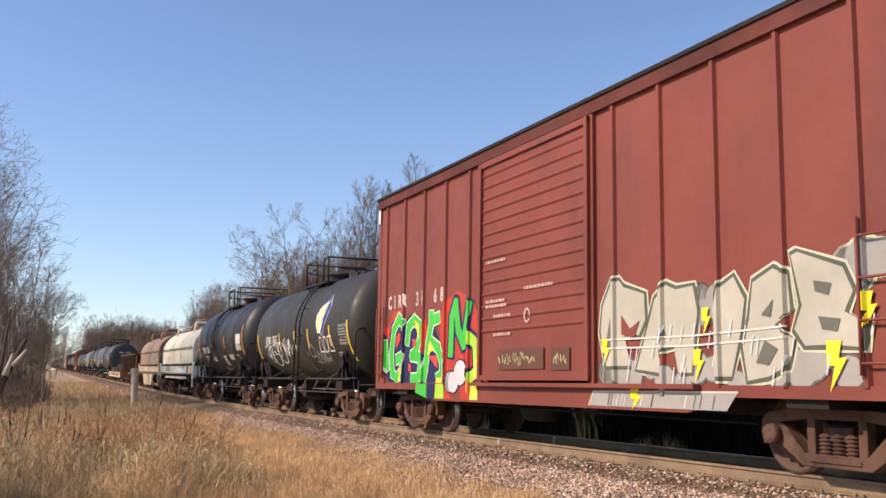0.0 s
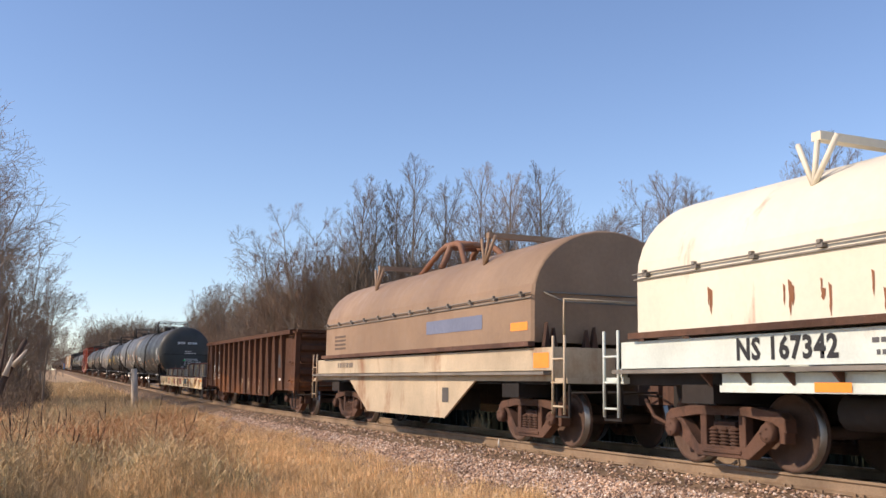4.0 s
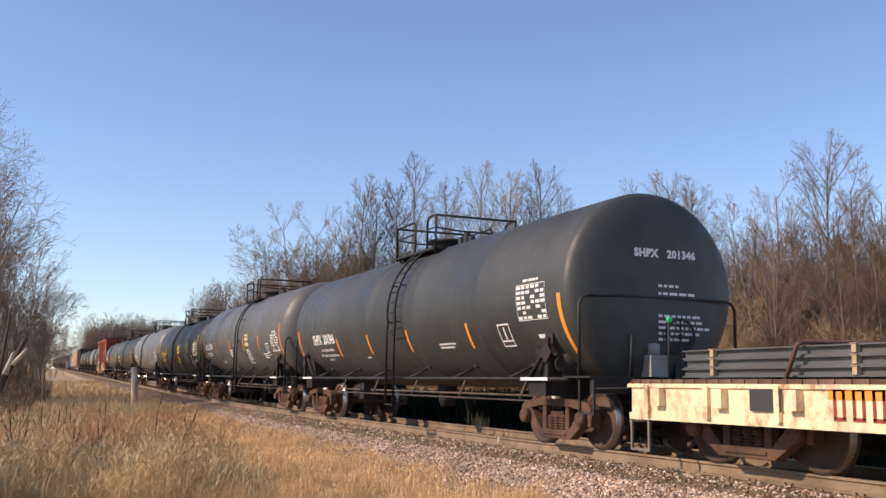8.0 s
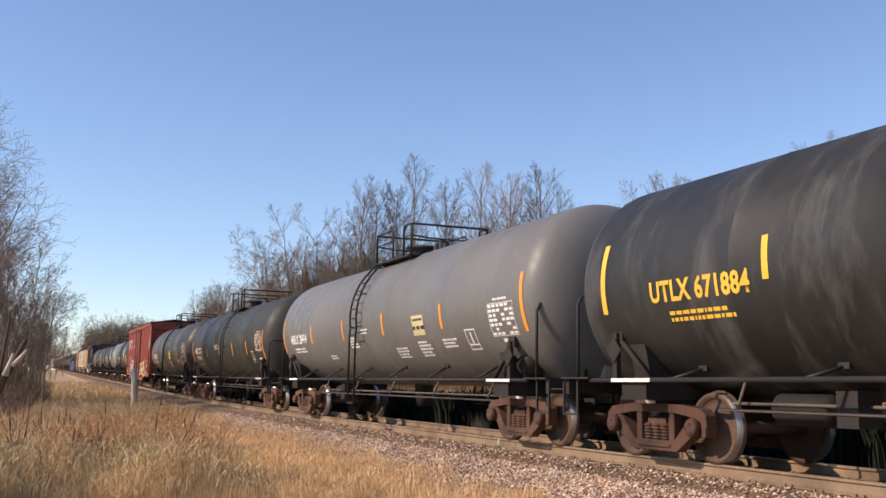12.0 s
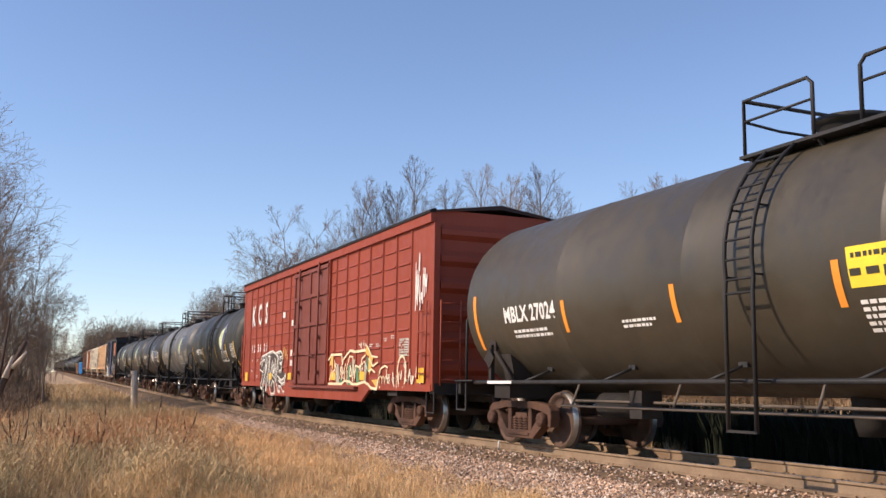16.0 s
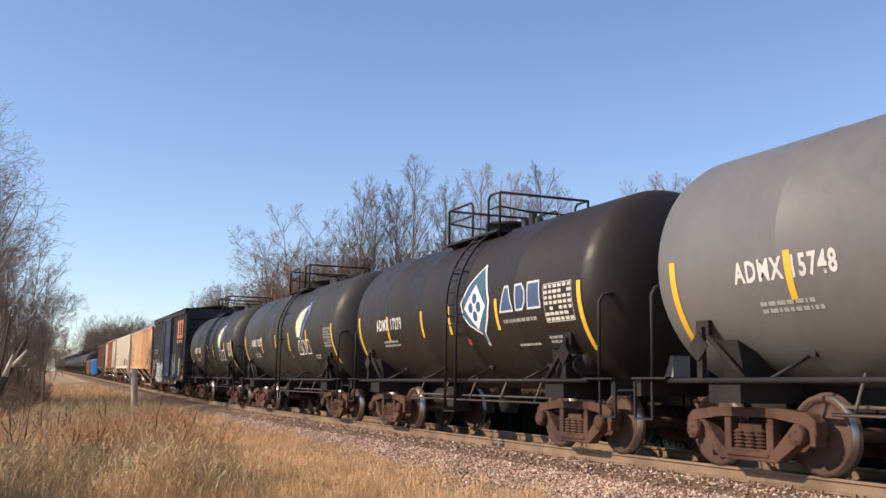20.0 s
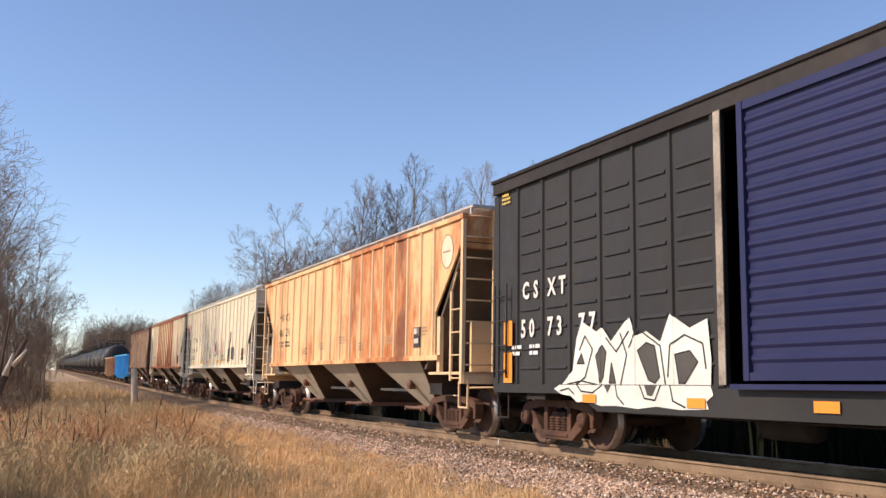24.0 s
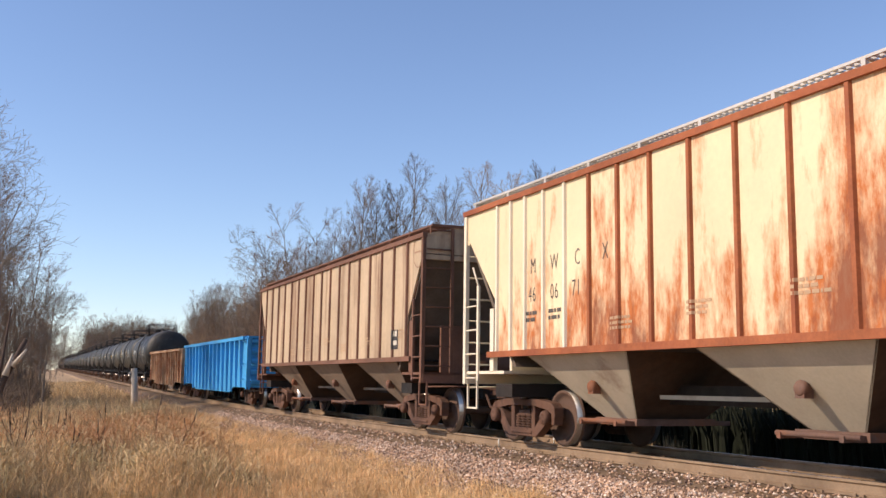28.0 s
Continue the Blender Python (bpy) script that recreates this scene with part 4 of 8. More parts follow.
        for k in range(8):
            bm = B()
            tube(bm, [(-W + .05, sg * (top_half - .02), 1.35 + k * .40), (-W + .62, sg * (top_half - .02), 1.35 + k * .40)], .016, 5)
            part("rung", bm, gear, ladder)
        bm = B()
        slab(bm, -.25, .25, sg * (truck - 1), sg * (top_half + .1), .70, 1.02)
        slab(bm, -W + .1, W - .1, sg * truck - .3, sg * truck + .3, .78, 1.0)
        tube(bm, [(0, sg * (truck), 1.0), (0, sg * (side_half - .3), 1.9)], .12, 6)
        part("underframe", bm, M_UNDER, car)
        bm = B()
        lathe(bm, [(-.5, 0), (-.46, .19), (.46, .19), (.5, 0)], "x", 12, (.3, sg * (top_half - .75), 1.45))
        for xs in (.15, .5):
            slab(bm, xs - .05, xs + .05, sg * (top_half - .95), sg * (top_half - .6), 1.22, 1.45)
        part("brake_cylinder", bm, gear, car)
        coupler(car, sg * (top_half), sg)
        put_truck(car, sg * truck)
    # hand brake wheel on the leading end
    bm = B()
    e = -(top_half + .05)
    for k in range(14):
        a, c = 2 * math.pi * k / 14, 2 * math.pi * (k + 1) / 14
        tube(bm, [(.3 + .28 * math.cos(a), e, 2.3 + .28 * math.sin(a)), (.3 + .28 * math.cos(c), e, 2.3 + .28 * math.sin(c))], .02, 4, False)
    slab(bm, .12, .48, e + .02, e + .2, 2.0, 2.5)
    part("hand_brake", bm, M_BLACKPIPE, car)
    # three bays: sloped side plates that narrow to the outlets
    pitch = 4.28
    for k in range(3):
        yc = (k - 1) * pitch
        h0, h1 = 1.46, .42
        zt, zl = zb - .04, .50
        bm = B()
        t = [bm.verts.new((x, yc + y, zt)) for x, y in ((-W + .03, -h0), (W - .03, -h0), (W - .03, h0), (-W + .03, h0))]
        l = [bm.verts.new((x, yc + y, zl)) for x, y in ((-.62, -h1), (.62, -h1), (.62, h1), (-.62, h1))]
        for a in (1, 3):
            bm.faces.new((t[a], t[(a + 1) % 4], l[(a + 1) % 4], l[a]))
        bm.faces.new(l)
        part("bay_side", bm, bay_paint, car)
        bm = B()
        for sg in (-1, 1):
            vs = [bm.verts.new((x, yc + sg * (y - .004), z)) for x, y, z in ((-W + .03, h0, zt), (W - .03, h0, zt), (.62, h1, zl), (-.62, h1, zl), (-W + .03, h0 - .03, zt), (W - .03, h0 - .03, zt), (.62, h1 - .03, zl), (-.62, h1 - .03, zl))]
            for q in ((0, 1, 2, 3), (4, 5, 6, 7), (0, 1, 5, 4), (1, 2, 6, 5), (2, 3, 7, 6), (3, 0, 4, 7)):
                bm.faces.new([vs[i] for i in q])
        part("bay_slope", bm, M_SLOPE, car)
        bm = B()
        slab(bm, -.72, .72, yc - .55, yc + .55, .40, .50)
        slab(bm, -1.05, 1.05, yc - .5, yc - .44, .40, .47)
        slab(bm, -1.05, 1.05, yc + .44, yc + .5, .40, .47)
        tube(bm, [(-1.0, yc - .7, .46), (-1.0, yc + .55, .46)], .035, 6)
        part("outlet_gate", bm, mat("rusted_gate", (0.17, 0.10, 0.075), .8, vary=.4, stain=.8, stain_col=RUST, stain_low=.45), car)
        bm = B()
        lathe(bm, [(-.05, 0), (-.05, .07), (-.02, .095), (.05, .095), (.05, 0)], "x", 12, (-1.13, yc, .97))
        slab(bm, -1.16, -1.02, yc - .07, yc + .07, .86, 1.0)
        part("vibrator_bracket", bm, mat("rusted_gate", (0, 0, 0)), car)
    bm = B()
    slab(bm, -W + .06, W - .06, -side_half + .4, side_half - .4, zb - .09, zb - .05)
    part("floor_sheet", bm, M_UNDER, car)
    bm = B()
    slab(bm, -.2, .2, -truck, truck, .72, 1.0)
    part("centre_sill", bm, M_UNDER, car)
    for yc in (-pitch / 2, pitch / 2):
        bm = B()
        slab(bm, -.62, -.56, yc - 1.15, yc + 1.15, .80, .86)
        part("sill_flange", bm, bay_paint, car)
    end_gear(car, top_half, truck, 1.05, gear)
    if detail:
        detail(car, Side(-W, 0, 0, .006, places or [-side_half + .05 + (2 * side_half - .1) * k / ribs for k in range(ribs + 1)], .042, .045, .028), side_half, eave, zb)
    return car


def flat_car(s, half, truck, paint, label, detail=None):
    car = car_root("flat_car", s, label, "flat car")
    W = 1.5
    for xs in (-1, 1):
        bm = B()
        prism(bm, [(-half, 1.0), (-half, .53), (half, .53), (half, 1.0)], xs * W, xs * (W - .05))
        slab(bm, xs * (W - .1), xs * (W + .03), -half, half, .95, 1.0)
        part("side_sill", bm, paint, car)
        n = 13
        for k in range(n):
            yy = -half + .7 + (2 * half - 1.4) * k / (n - 1)
            bm = B()
            slab(bm, xs * W, xs * (W + .1), yy - .09, yy + .09, .72, .94)
            if any(a < yy + .1 < b for a, b in ((-1.3, .1), (1.1, 2.2), (3.4, 4.4))):
                bm.free()
                continue
            part("stake_pocket", bm, paint, car)
            bm = B()
            slab(bm, xs * W, xs * (W + .05), yy + .22, yy + .30, .58, .98)
            part("side_stiffener", bm, paint, car)
    n = 70
    bm = B()
    slab(bm, -W + .03, W - .03, -half / n + .008, half / n - .008, 1.0, 1.055)
    me = mesh_of("deck_board", bm)
    for k in range(n):
        part("deck_board", me, mat("deck_boards", (0.13, 0.075, 0.055), .9, vary=.4, grain=9, each=.3, bump=.4), car, "", pose(0, -half + 2 * half * (k + .5) / n, 0))
    for sg in (-1, 1):
        bm = B()
        slab(bm, -W, W, sg * (half - .06), sg * half, .62, 1.02)
        slab(bm, -.25, .25, sg * (truck - 1), sg * (half + .08), .66, .98)
        slab(bm, -W + .1, W - .1, sg * truck - .3, sg * truck + .3, .74, .95)
        part("end_sill", bm, mat("rusty_frame", (0.17, 0.075, 0.05), .85, vary=.4, stain=.7, stain_col=(0.05, 0.03, 0.025)), car)
        coupler(car, sg * (half - .05), sg)
        put_truck(car, sg * truck)
    bm = B()
    slab(bm, -.3, .3, -truck, truck, .42, 1.0)
    for k in range(9):
        yy = -truck + .5 + (2 * truck - 1) * k / 8
        slab(bm, -W + .06, W - .06, yy - .05, yy + .05, .72, 1.0)
    part("underframe", bm, M_UNDER, car)
    end_gear(car, half, truck, .62, M_GREYSTEEL)
    # steel lengths chained to the deck: two bundles, each in layers on wood
    steel = mat("new_steel_bar", (0.115, 0.115, 0.112), .55, .35, vary=.2, grain=5, stain=.5, stain_col=(.12, .09, .07))
    wood = mat("dunnage_wood", (0.44, 0.34, 0.21), .9, vary=.35)
    for y0, y1, lo, hi in ((-half + .3, half - .95, 0, 3), (-half + .3, -1.35, 3, 5)):
        for j in range(lo, hi):
            z = 1.13 + j * .114
            for i in range(9):
                bm = B()
                x = -1.28 + i * .32
                sag = .015 * ((i * 7 + j * 3) % 5)
                slab(bm, x - .075, x + .075, y0 + sag, y1 - sag, z + .045, z + .062)
                slab(bm, x - .018, x + .018, y0 + sag, y1 - sag, z - .035, z + .05)
                slab(bm, x - .07, x + .07, y0 + sag, y1 - sag, z - .05, z - .033)
                part("steel_bar", bm, steel, car)
            n = 7 if lo == 0 else 4
            for k in range(n):
                yy = y0 + .6 + (y1 - y0 - 1.2) * k / (n - 1)
                bm = B()
                slab(bm, -1.38, 1.4, yy - .05, yy + .05, z + .060, z + .068) if j < 4 else slab(bm, -1.3, 1.3, yy - .03, yy + .03, z + .058, z + .062)
                slab(bm, -1.37, -1.30, yy - .03, yy + .03, z - .03, z + .058)
                part("spacer_block", bm, wood, car)
    for k, yy in enumerate((-6.4, -4.6, -3.0, -.6, 1.2, 3.0, 4.9)):
        zt = 1.13 + (5 if yy < -1.4 else 3) * .115 - .03
        bm = B()
        for xs in (-1, 1):
            tube(bm, [(xs * 1.42, yy + .14, .98), (xs * 1.44, yy - .1, zt - .02), (xs * 1.36, yy - .12, zt + .015)], .028, 5)
        tube(bm, [(-1.38, yy - .12, zt + .02), (1.38, yy - .12, zt + .02)], .028, 5)
        part("tie_down", bm, mat("tie_down_strap", (0.10, 0.05, 0.045), .8, vary=.3), car)
    if detail:
        detail(car, Side(-W), half)
    return car


# ---- the train ----
P_BLACK = mat("black_tank_paint", (0.0125, 0.0132, 0.0128), .50, vary=.2, grain=3, dust=.12, dust_col=(0.03825, 0.03485, 0.0306), bump=.08, wave=.06, spec=.5)
P_BLACK2 = mat("sooty_tank_paint", (0.0144, 0.01476, 0.01296), .55, vary=.3, grain=3, dust=.75, dust_col=(0.0432, 0.04032, 0.036), stain=.35, stain_col=(.16, .155, .145), stain_scale=(.35, 1.3, .35), bump=.08, wave=.06, spec=.35)
P_GREY = mat("grey_tank_paint", (0.036, 0.0355, 0.028), .55, vary=.22, grain=3, dust=.45, dust_col=(0.055, 0.047, 0.036), bump=.06, wave=.05, spec=.35)
P_LIGHTGREY = mat("light_grey_tank_paint", (0.1517, 0.1492, 0.1394), .50, vary=.15, grain=3, dust=.4, dust_col=(0.1394, 0.123, 0.0984), stain=.5, stain_col=(.05, .048, .045), stain_low=.66, bump=.06, wave=.05, spec=.5)
P_MIDGREY = mat("mid_grey_tank_paint", (0.1038, 0.1012, 0.09328), .50, vary=.15, grain=3, dust=.4, dust_col=(0.088, 0.07744, 0.0616), stain=.5, stain_col=(.05, .048, .045), stain_low=.68, bump=.06, wave=.05, spec=.5)
P_SHPX = mat("streaked_grey_black_paint", (0.036, 0.038, 0.034), .55, vary=.25, grain=3, dust=.7, dust_col=(0.0675, 0.0684, 0.0603), stain=.25, stain_col=(.15, .15, .14), stain_scale=(.3, 1.4, .3), stain_low=.58, bump=.06, wave=.06, spec=.55)
P_BROWN = mat("olive_grime_paint", (0.0522, 0.0432, 0.0279), .50, vary=.25, grain=3, dust=.6, dust_col=(0.0765, 0.0594, 0.036), bump=.06, wave=.05, spec=.5)
P_DARKBROWN = mat("brown_black_paint", (0.02448, 0.01944, 0.0144), .55, vary=.25, grain=3, dust=.5, dust_col=(0.0432, 0.03096, 0.0216), bump=.06, wave=.05, spec=.35)
WHITE, YEL, CREAM = (0.78, 0.77, 0.72), (0.80, 0.47, 0.05), (.70, .62, .45)


def stripes(car, side, places, z, h, m, w=.085):
    for y in places:
        plate(side, y, z, w, h, m, car, "reflector_strip")


def data_table(car, side, y, z, w, h, col, seed=3):
    q = [(0, h / 2, w, .012), (0, -h / 2, w, .012), (-w / 2, 0, .012, h), (w / 2, 0, .012, h)]
    rnd = random.Random(seed)
    for i in range(7):
        for j in range(6):
            if rnd.random() < .85:
                q.append((-w / 2 + w * (j + .5) / 6, h / 2 - h * (i + .5) / 7, w / 6 * rnd.uniform(.6, .9), h / 7 * .6))
    part("data_table", side.put(flat_quads(q), y, z), text_mat(col), car)


def leaf_badge(car, side, y, z, k=1.0):
    """A blue diamond with a pale leaf and a white edge."""
    blue = [(-.54, .09), (.29, .55), (.62, .20), (.38, -.17), (.04, -.54), (-.2, -.45)]
    leaf = [(.35, .40), (.23, .03), (.09, -.25), (-.09, -.46), (-.34, -.45), (-.47, -.23), (-.49, -.01), (-.2, .24)]
    drawing(side, [[(u * k * 1.06, v * k * 1.06) for u, v in blue]], y, z, text_mat((.60, .60, .58)), car, "badge_border")
    drawing(side, [[(u * k, v * k) for u, v in blue]], y, z, text_mat((.045, .04, .24)), car, "badge", "blue diamond badge", .004)
    drawing(side, [[(u * k * 1.08, v * k * 1.08) for u, v in leaf]], y, z, text_mat((.80, .80, .72)), car, "badge_leaf_edge", "", .006)
    drawing(side, [[(u * k, v * k) for u, v in leaf]], y, z, text_mat((.72, .76, .42)), car, "badge_leaf", "pale yellow-green leaf", .008)
    drawing(side, stroke([(.33 * k, .38 * k), (.20 * k, .03 * k), (.06 * k, -.25 * k)], .05 * k) + stroke([(-.40 * k, -.50 * k), (-.26 * k, -.10 * k), (.08 * k, .14 * k)], .035 * k), y, z, text_mat((.10, .42, .08)), car, "badge_vein", "", .012)


def outline_shapes(car, side, y, z, k, col, fill=None, kz=1.0):
    """Three plain outlined blocks in the owner's colours."""
    a = [(-.62, -.28), (-.45, .28), (-.33, .28), (-.20, -.28)]
    b = [(-.10, -.28), (-.10, .28), (.10, .28), (.20, .12), (.20, -.12), (.10, -.28)]
    c = [(.28, -.28), (.30, .28), (.64, .28), (.66, -.28)]
    for p in (a, b, c):
        p = [(u * k, v * k * kz) for u, v in p]
        if fill:
            drawing(side, [p], y, z, text_mat(fill), car, "owner_block", "", .002)
        drawing(side, stroke(p + [p[0]], .035), y, z, text_mat(col), car, "outlined_block", "", .005)


def adm_tank(s, paint, text, label, strip, dirty=0, tags=0, diamond=False, yl=-.75, half=5.35, truck=4.13, places=(1.95, .11, -1.38, -3.5), ends=(-5.08, 4.9), dy=0.0, dp=0.0, top=4.05):
    def d(car, side, half, R, zc, truck):
        stripes(car, side, places, 2.2, .55, strip, .10)
        stripes(car, side, ends, 2.0, 1.1, strip, .11)
        letters(side, text, .34, 2.98 + dy, 2.28, (.62, .61, .56), car, "reporting_mark", 1.15, .010, .72)
        small_print(side, 3.0 + dy, 1.86, 2, .9, .05, (.36, .36, .33), car, 5)
        if diamond:
            drop = [(1.76, 3.17), (1.95, 2.85), (2.11, 2.46), (2.0, 2.15), (1.78, 1.89), (1.79, 1.65), (1.72, 1.66), (1.66, 1.86), (1.2, 2.05), (.98, 2.23), (.89, 2.49), (1.24, 2.85)]
            cu, cv_ = 1.51, 2.40
            drawing(side, [drop], 0, 0, text_mat(WHITE), car, "badge_border")
            drawing(side, [[(cu + (u - cu) * .90, cv_ + (v - cv_) * .92) for u, v in drop]], 0, 0, text_mat((.055, .13, .19)), car, "badge", "blue drop-shaped badge", .004)
            drawing(side, [[(1.53, 2.80), (1.95, 2.38), (1.55, 1.97), (1.07, 2.38)]], 0, 0, text_mat(WHITE), car, "badge_field", "", .007)
            for u, v in ((0, .16), (.16, 0), (0, -.16), (-.16, 0)):
                drawing(side, [[(cu + u + .095 * math.cos(a * .785), 2.38 + v + .10 * math.sin(a * .785)) for a in range(8)]], 0, 0, text_mat((.05, .10, .20)), car, "badge_petal", "", .010)
            outline_shapes(car, side, -3.18, 2.44, 1.1, (.60, .62, .60), (.06, .10, .20), .68)
            small_print(side, -3.26, 2.06, 1, 1.4, .06, (.33, .32, .28), car, 4)
            small_print(side, -3.3, 1.62, 1, .9, .045, (.45, .44, .40), car, 14)
            data_table(car, side, -4.45, 2.27, .85, .60, (.60, .57, .50), 7)
        else:
            leaf_badge(car, side, -2.80 + dy, 2.80, 1.0)
            outline_shapes(car, side, -3.0 + dy, 1.99, 1.0, WHITE, None, .72)
            data_table(car, side, ends[0] + .38, 2.2, .75, .52, (.30, .29, .27) if dirty else (.50, .48, .44), 7)
        small_print(side, -4.2 + dy, 1.68, 2, .55, .045, (.45, .44, .41), car, 9)
        plate(side, -4.15 + dy, 1.66, .62, .26, M_DARKMARK, car, "dark_panel", "", -.002)
        plate(side, -1.0, 1.75, .12, .12, text_mat((.45, .12, .08)), car, "small_placard")
        if tags:
            tag = text_mat((.72, .71, .68))

            def loop(cx, cy, rx, ry, n=14):
                return [(cx + rx * math.cos(6.283 * t / n), cy + ry * math.sin(6.283 * t / n)) for t in range(n + 1)]
            for k, p in enumerate((((-3.96, 2.07), (-3.5, 2.18), (-3.72, 1.78), (-3.45, 1.72), (-3.3, 2.12)), loop(-3.25, 1.82, .25, .3), loop(-2.75, 1.78, .42, .38), loop(-2.5, 2.0, .22, .2), loop(-1.9, 1.84, .44, .36), loop(-2.05, 1.95, .16, .22))):
                drawing(side, stroke(p, .035), 0, 0, tag, car, "graffiti_tag", "white graffiti outline" if k == 0 else "", .001 * k)
            scribble(side, 1.1, 2.0, .9, .62, 10, (.74, .73, .70), car, 5, .04)
            scribble(side, .25, 1.98, .8, .5, 6, (.62, .60, .50), car, 6, .022)
            for k, p in enumerate((loop(1.48, 1.84, .24, .2), ((1.75, 1.7), (1.92, 1.52), (2.0, 1.85)), ((2.05, 1.8), (2.25, 1.4), (2.3, 1.75), (2.5, 1.45), (2.55, 1.72)), loop(2.82, 1.66, .24, .1), ((1.6, 1.5), (2.0, 1.45)), ((2.6, 1.5), (3.0, 1.5)))):
                drawing(side, stroke(p, .026), 0, 0, text_mat((.45, .44, .42)), car, "graffiti_tag", "", .001 * k)
    return tank_car(s, half, 1.56, truck, paint, label, d, big=False, yl=yl, head=.62, dp=dp, top=top)


def big_tank(s, half, truck, paint, text, label, strip, col, strips, ends, z, txt, tab, panel, sticker=None, yl=-.75, R=1.57, head=.7, top=4.10, size=.36, prints=(), load=()):
    def d(car, side, half, R, zc, truck):
        stripes(car, side, strips, z, .5, strip, .10)
        stripes(car, side, ends, z + .05, 1.0, strip, .11)
        letters(side, text, size, txt[0], txt[1], col, car, "reporting_mark", 1.05, .012, .85)
        if load:
            for k, line in enumerate(load):
                letters(side, line, .10, txt[0] - .12, txt[1] - .29 - .16 * k, col, car, "stencil_text", 1.1, .004, .8)
        else:
            small_print(side, txt[0], txt[1] - .32, 2, 1.2, .05, col, car, 5)
        tcol = WHITE if col == YEL else col
        data_table(car, side, tab[0], tab[1], .95, .58, tcol, 3)
        small_print(side, tab[0], tab[1] + .36, 1, .5, .04, col, car, 2)
        q = [(0, .2, .44, .025), (0, -.2, .44, .025), (-.2, 0, .025, .42), (.2, 0, .025, .42), (0, -.1, .40, .03), (0, .04, .05, .22)]
        part("framed_panel", side.put(flat_quads(q), panel[0], panel[1]), text_mat(tcol), car)
        for k, (y, zz, rows, w) in enumerate(prints):
            small_print(side, y, zz, rows, w, .042, col, car, 10 + k)
        plate(side, -half + 1.1, 1.72, .35, .07, text_mat(tcol), car, "stencil_block")
        if sticker:
            plate(side, sticker[0], sticker[1], .62, .42, text_mat(sticker[2]), car, "warning_sticker", "yellow warning sticker")
            small_print(Side(0, side.r + .004, side.zc), sticker[0], sticker[1] + .12, 1, .5, .05, (.05, .045, .03), car, 4, "sticker_print")
            part("sticker_print", Side(0, side.r + .004, side.zc).put(flat_quads([(-.22, 0, .14, .075), (0, 0, .16, .075), (.23, 0, .19, .075)]), sticker[0], sticker[1] - .05), text_mat((.05, .045, .03)), car)
            small_print(side, sticker[0] - .05, sticker[1] - .52, 5, .6, .045, col, car, 14)
        for yy in (-1, 1):
            q = [(0, 0, .9, .05)]
            part("sill_stencil", Side(-1.48).put(flat_quads(q), yy * truck, 1.065), text_mat(tcol), car)
    return tank_car(s, half, R, truck, paint, label, d, big=True, head=head, yl=yl, top=top)


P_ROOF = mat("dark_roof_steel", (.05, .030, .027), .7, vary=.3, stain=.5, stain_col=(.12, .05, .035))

P_CHORD = mat("dark_red_chord_paint", (.115, .027, .018), .7, vary=.3, stain=.5, stain_col=(.05, .025, .02), stain_scale=(1, .6, 3))

# --- boxcar with the green lettering
P_BOX1 = mat("oxide_boxcar_paint", (0.225, 0.055, 0.036), .6, vary=.16, grain=3, dust=.35, dust_col=(0.20, 0.075, 0.055), stain=.35, stain_col=(.10, .035, .03), stain_scale=(.6, .6, .25), bump=.05, wave=.10)


def sliding_door(car, W, d0, d1, z0, z1, m, n=16, name="door", rib=.40, low=.16, deep=.05):
    """A pressed-steel sliding door of horizontal ribs in a frame, with its rails, on the near side and the far side."""
    out = []
    for xs in (-1, 1):
        bm = B()
        pressed = []
        slab(bm, xs * (W + .03), xs * (W + .06), d0, d1, z0, z1)
        for a, b in ((d0, d0 + .09), (d1 - .09, d1)):
            slab(bm, xs * (W + .05), xs * (W + .12), a, b, z0, z1)
        slab(bm, xs * (W + .05), xs * (W + .11), d0, d1, z1 - .10, z1)
        slab(bm, xs * (W + .05), xs * (W + .11), d0, d1, z0, z0 + .09)
        for k in range(n):
            z = z0 + low + (z1 - z0 - low - .14) * (k + .5) / n
            h = (z1 - z0 - low) / n * rib
            rb = B()
            prism(rb, [(xs * (W + .055), z - h), (xs * (W + .055 + deep), z - h * .2), (xs * (W + .055 + deep), z + h * .3), (xs * (W + .055), z + h)], d0 + .1, d1 - .1, "y")
            pressed.append(rb)
        out.append(part(name, bm, m, car))
        for rb in pressed:
            part("door_rib", rb, m, out[-1])
        bm = B()
        slab(bm, xs * (W + .04), xs * (W + .15), d0 - 2.4, d1 + .2, z0 - .10, z0 - .04)
        part("door_rail", bm, m, car)
    return out


def chunk(side, y, z, forms, fill, edge, light, car, k=1.0, border=.09):
    """Fat painted forms: a dark border, a pale body, a lit edge."""
    for n, (u, v, w, h, poly) in enumerate(forms):
        pts = [(u + a * w, v + b * h) for a, b in poly]
        cx, cy = sum(p[0] for p in pts) / len(pts), sum(p[1] for p in pts) / len(pts)

        def grow_(m):
            out = []
            for p, q in pts:
                ll = math.hypot(p - cx, q - cy) or 1
                out.append((p + (p - cx) / ll * m, q + (q - cy) / ll * m))
            return out
        drawing(side, [grow_(border)], y, z, text_mat(light), car, "graffiti", "", .004 + .0007 * n)
        drawing(side, [grow_(border * .62)], y, z, text_mat(edge), car, "graffiti", "", .009 + .0007 * n)
        drawing(side, [pts], y, z, text_mat(fill), car, "graffiti", "", .014 + .0007 * n)


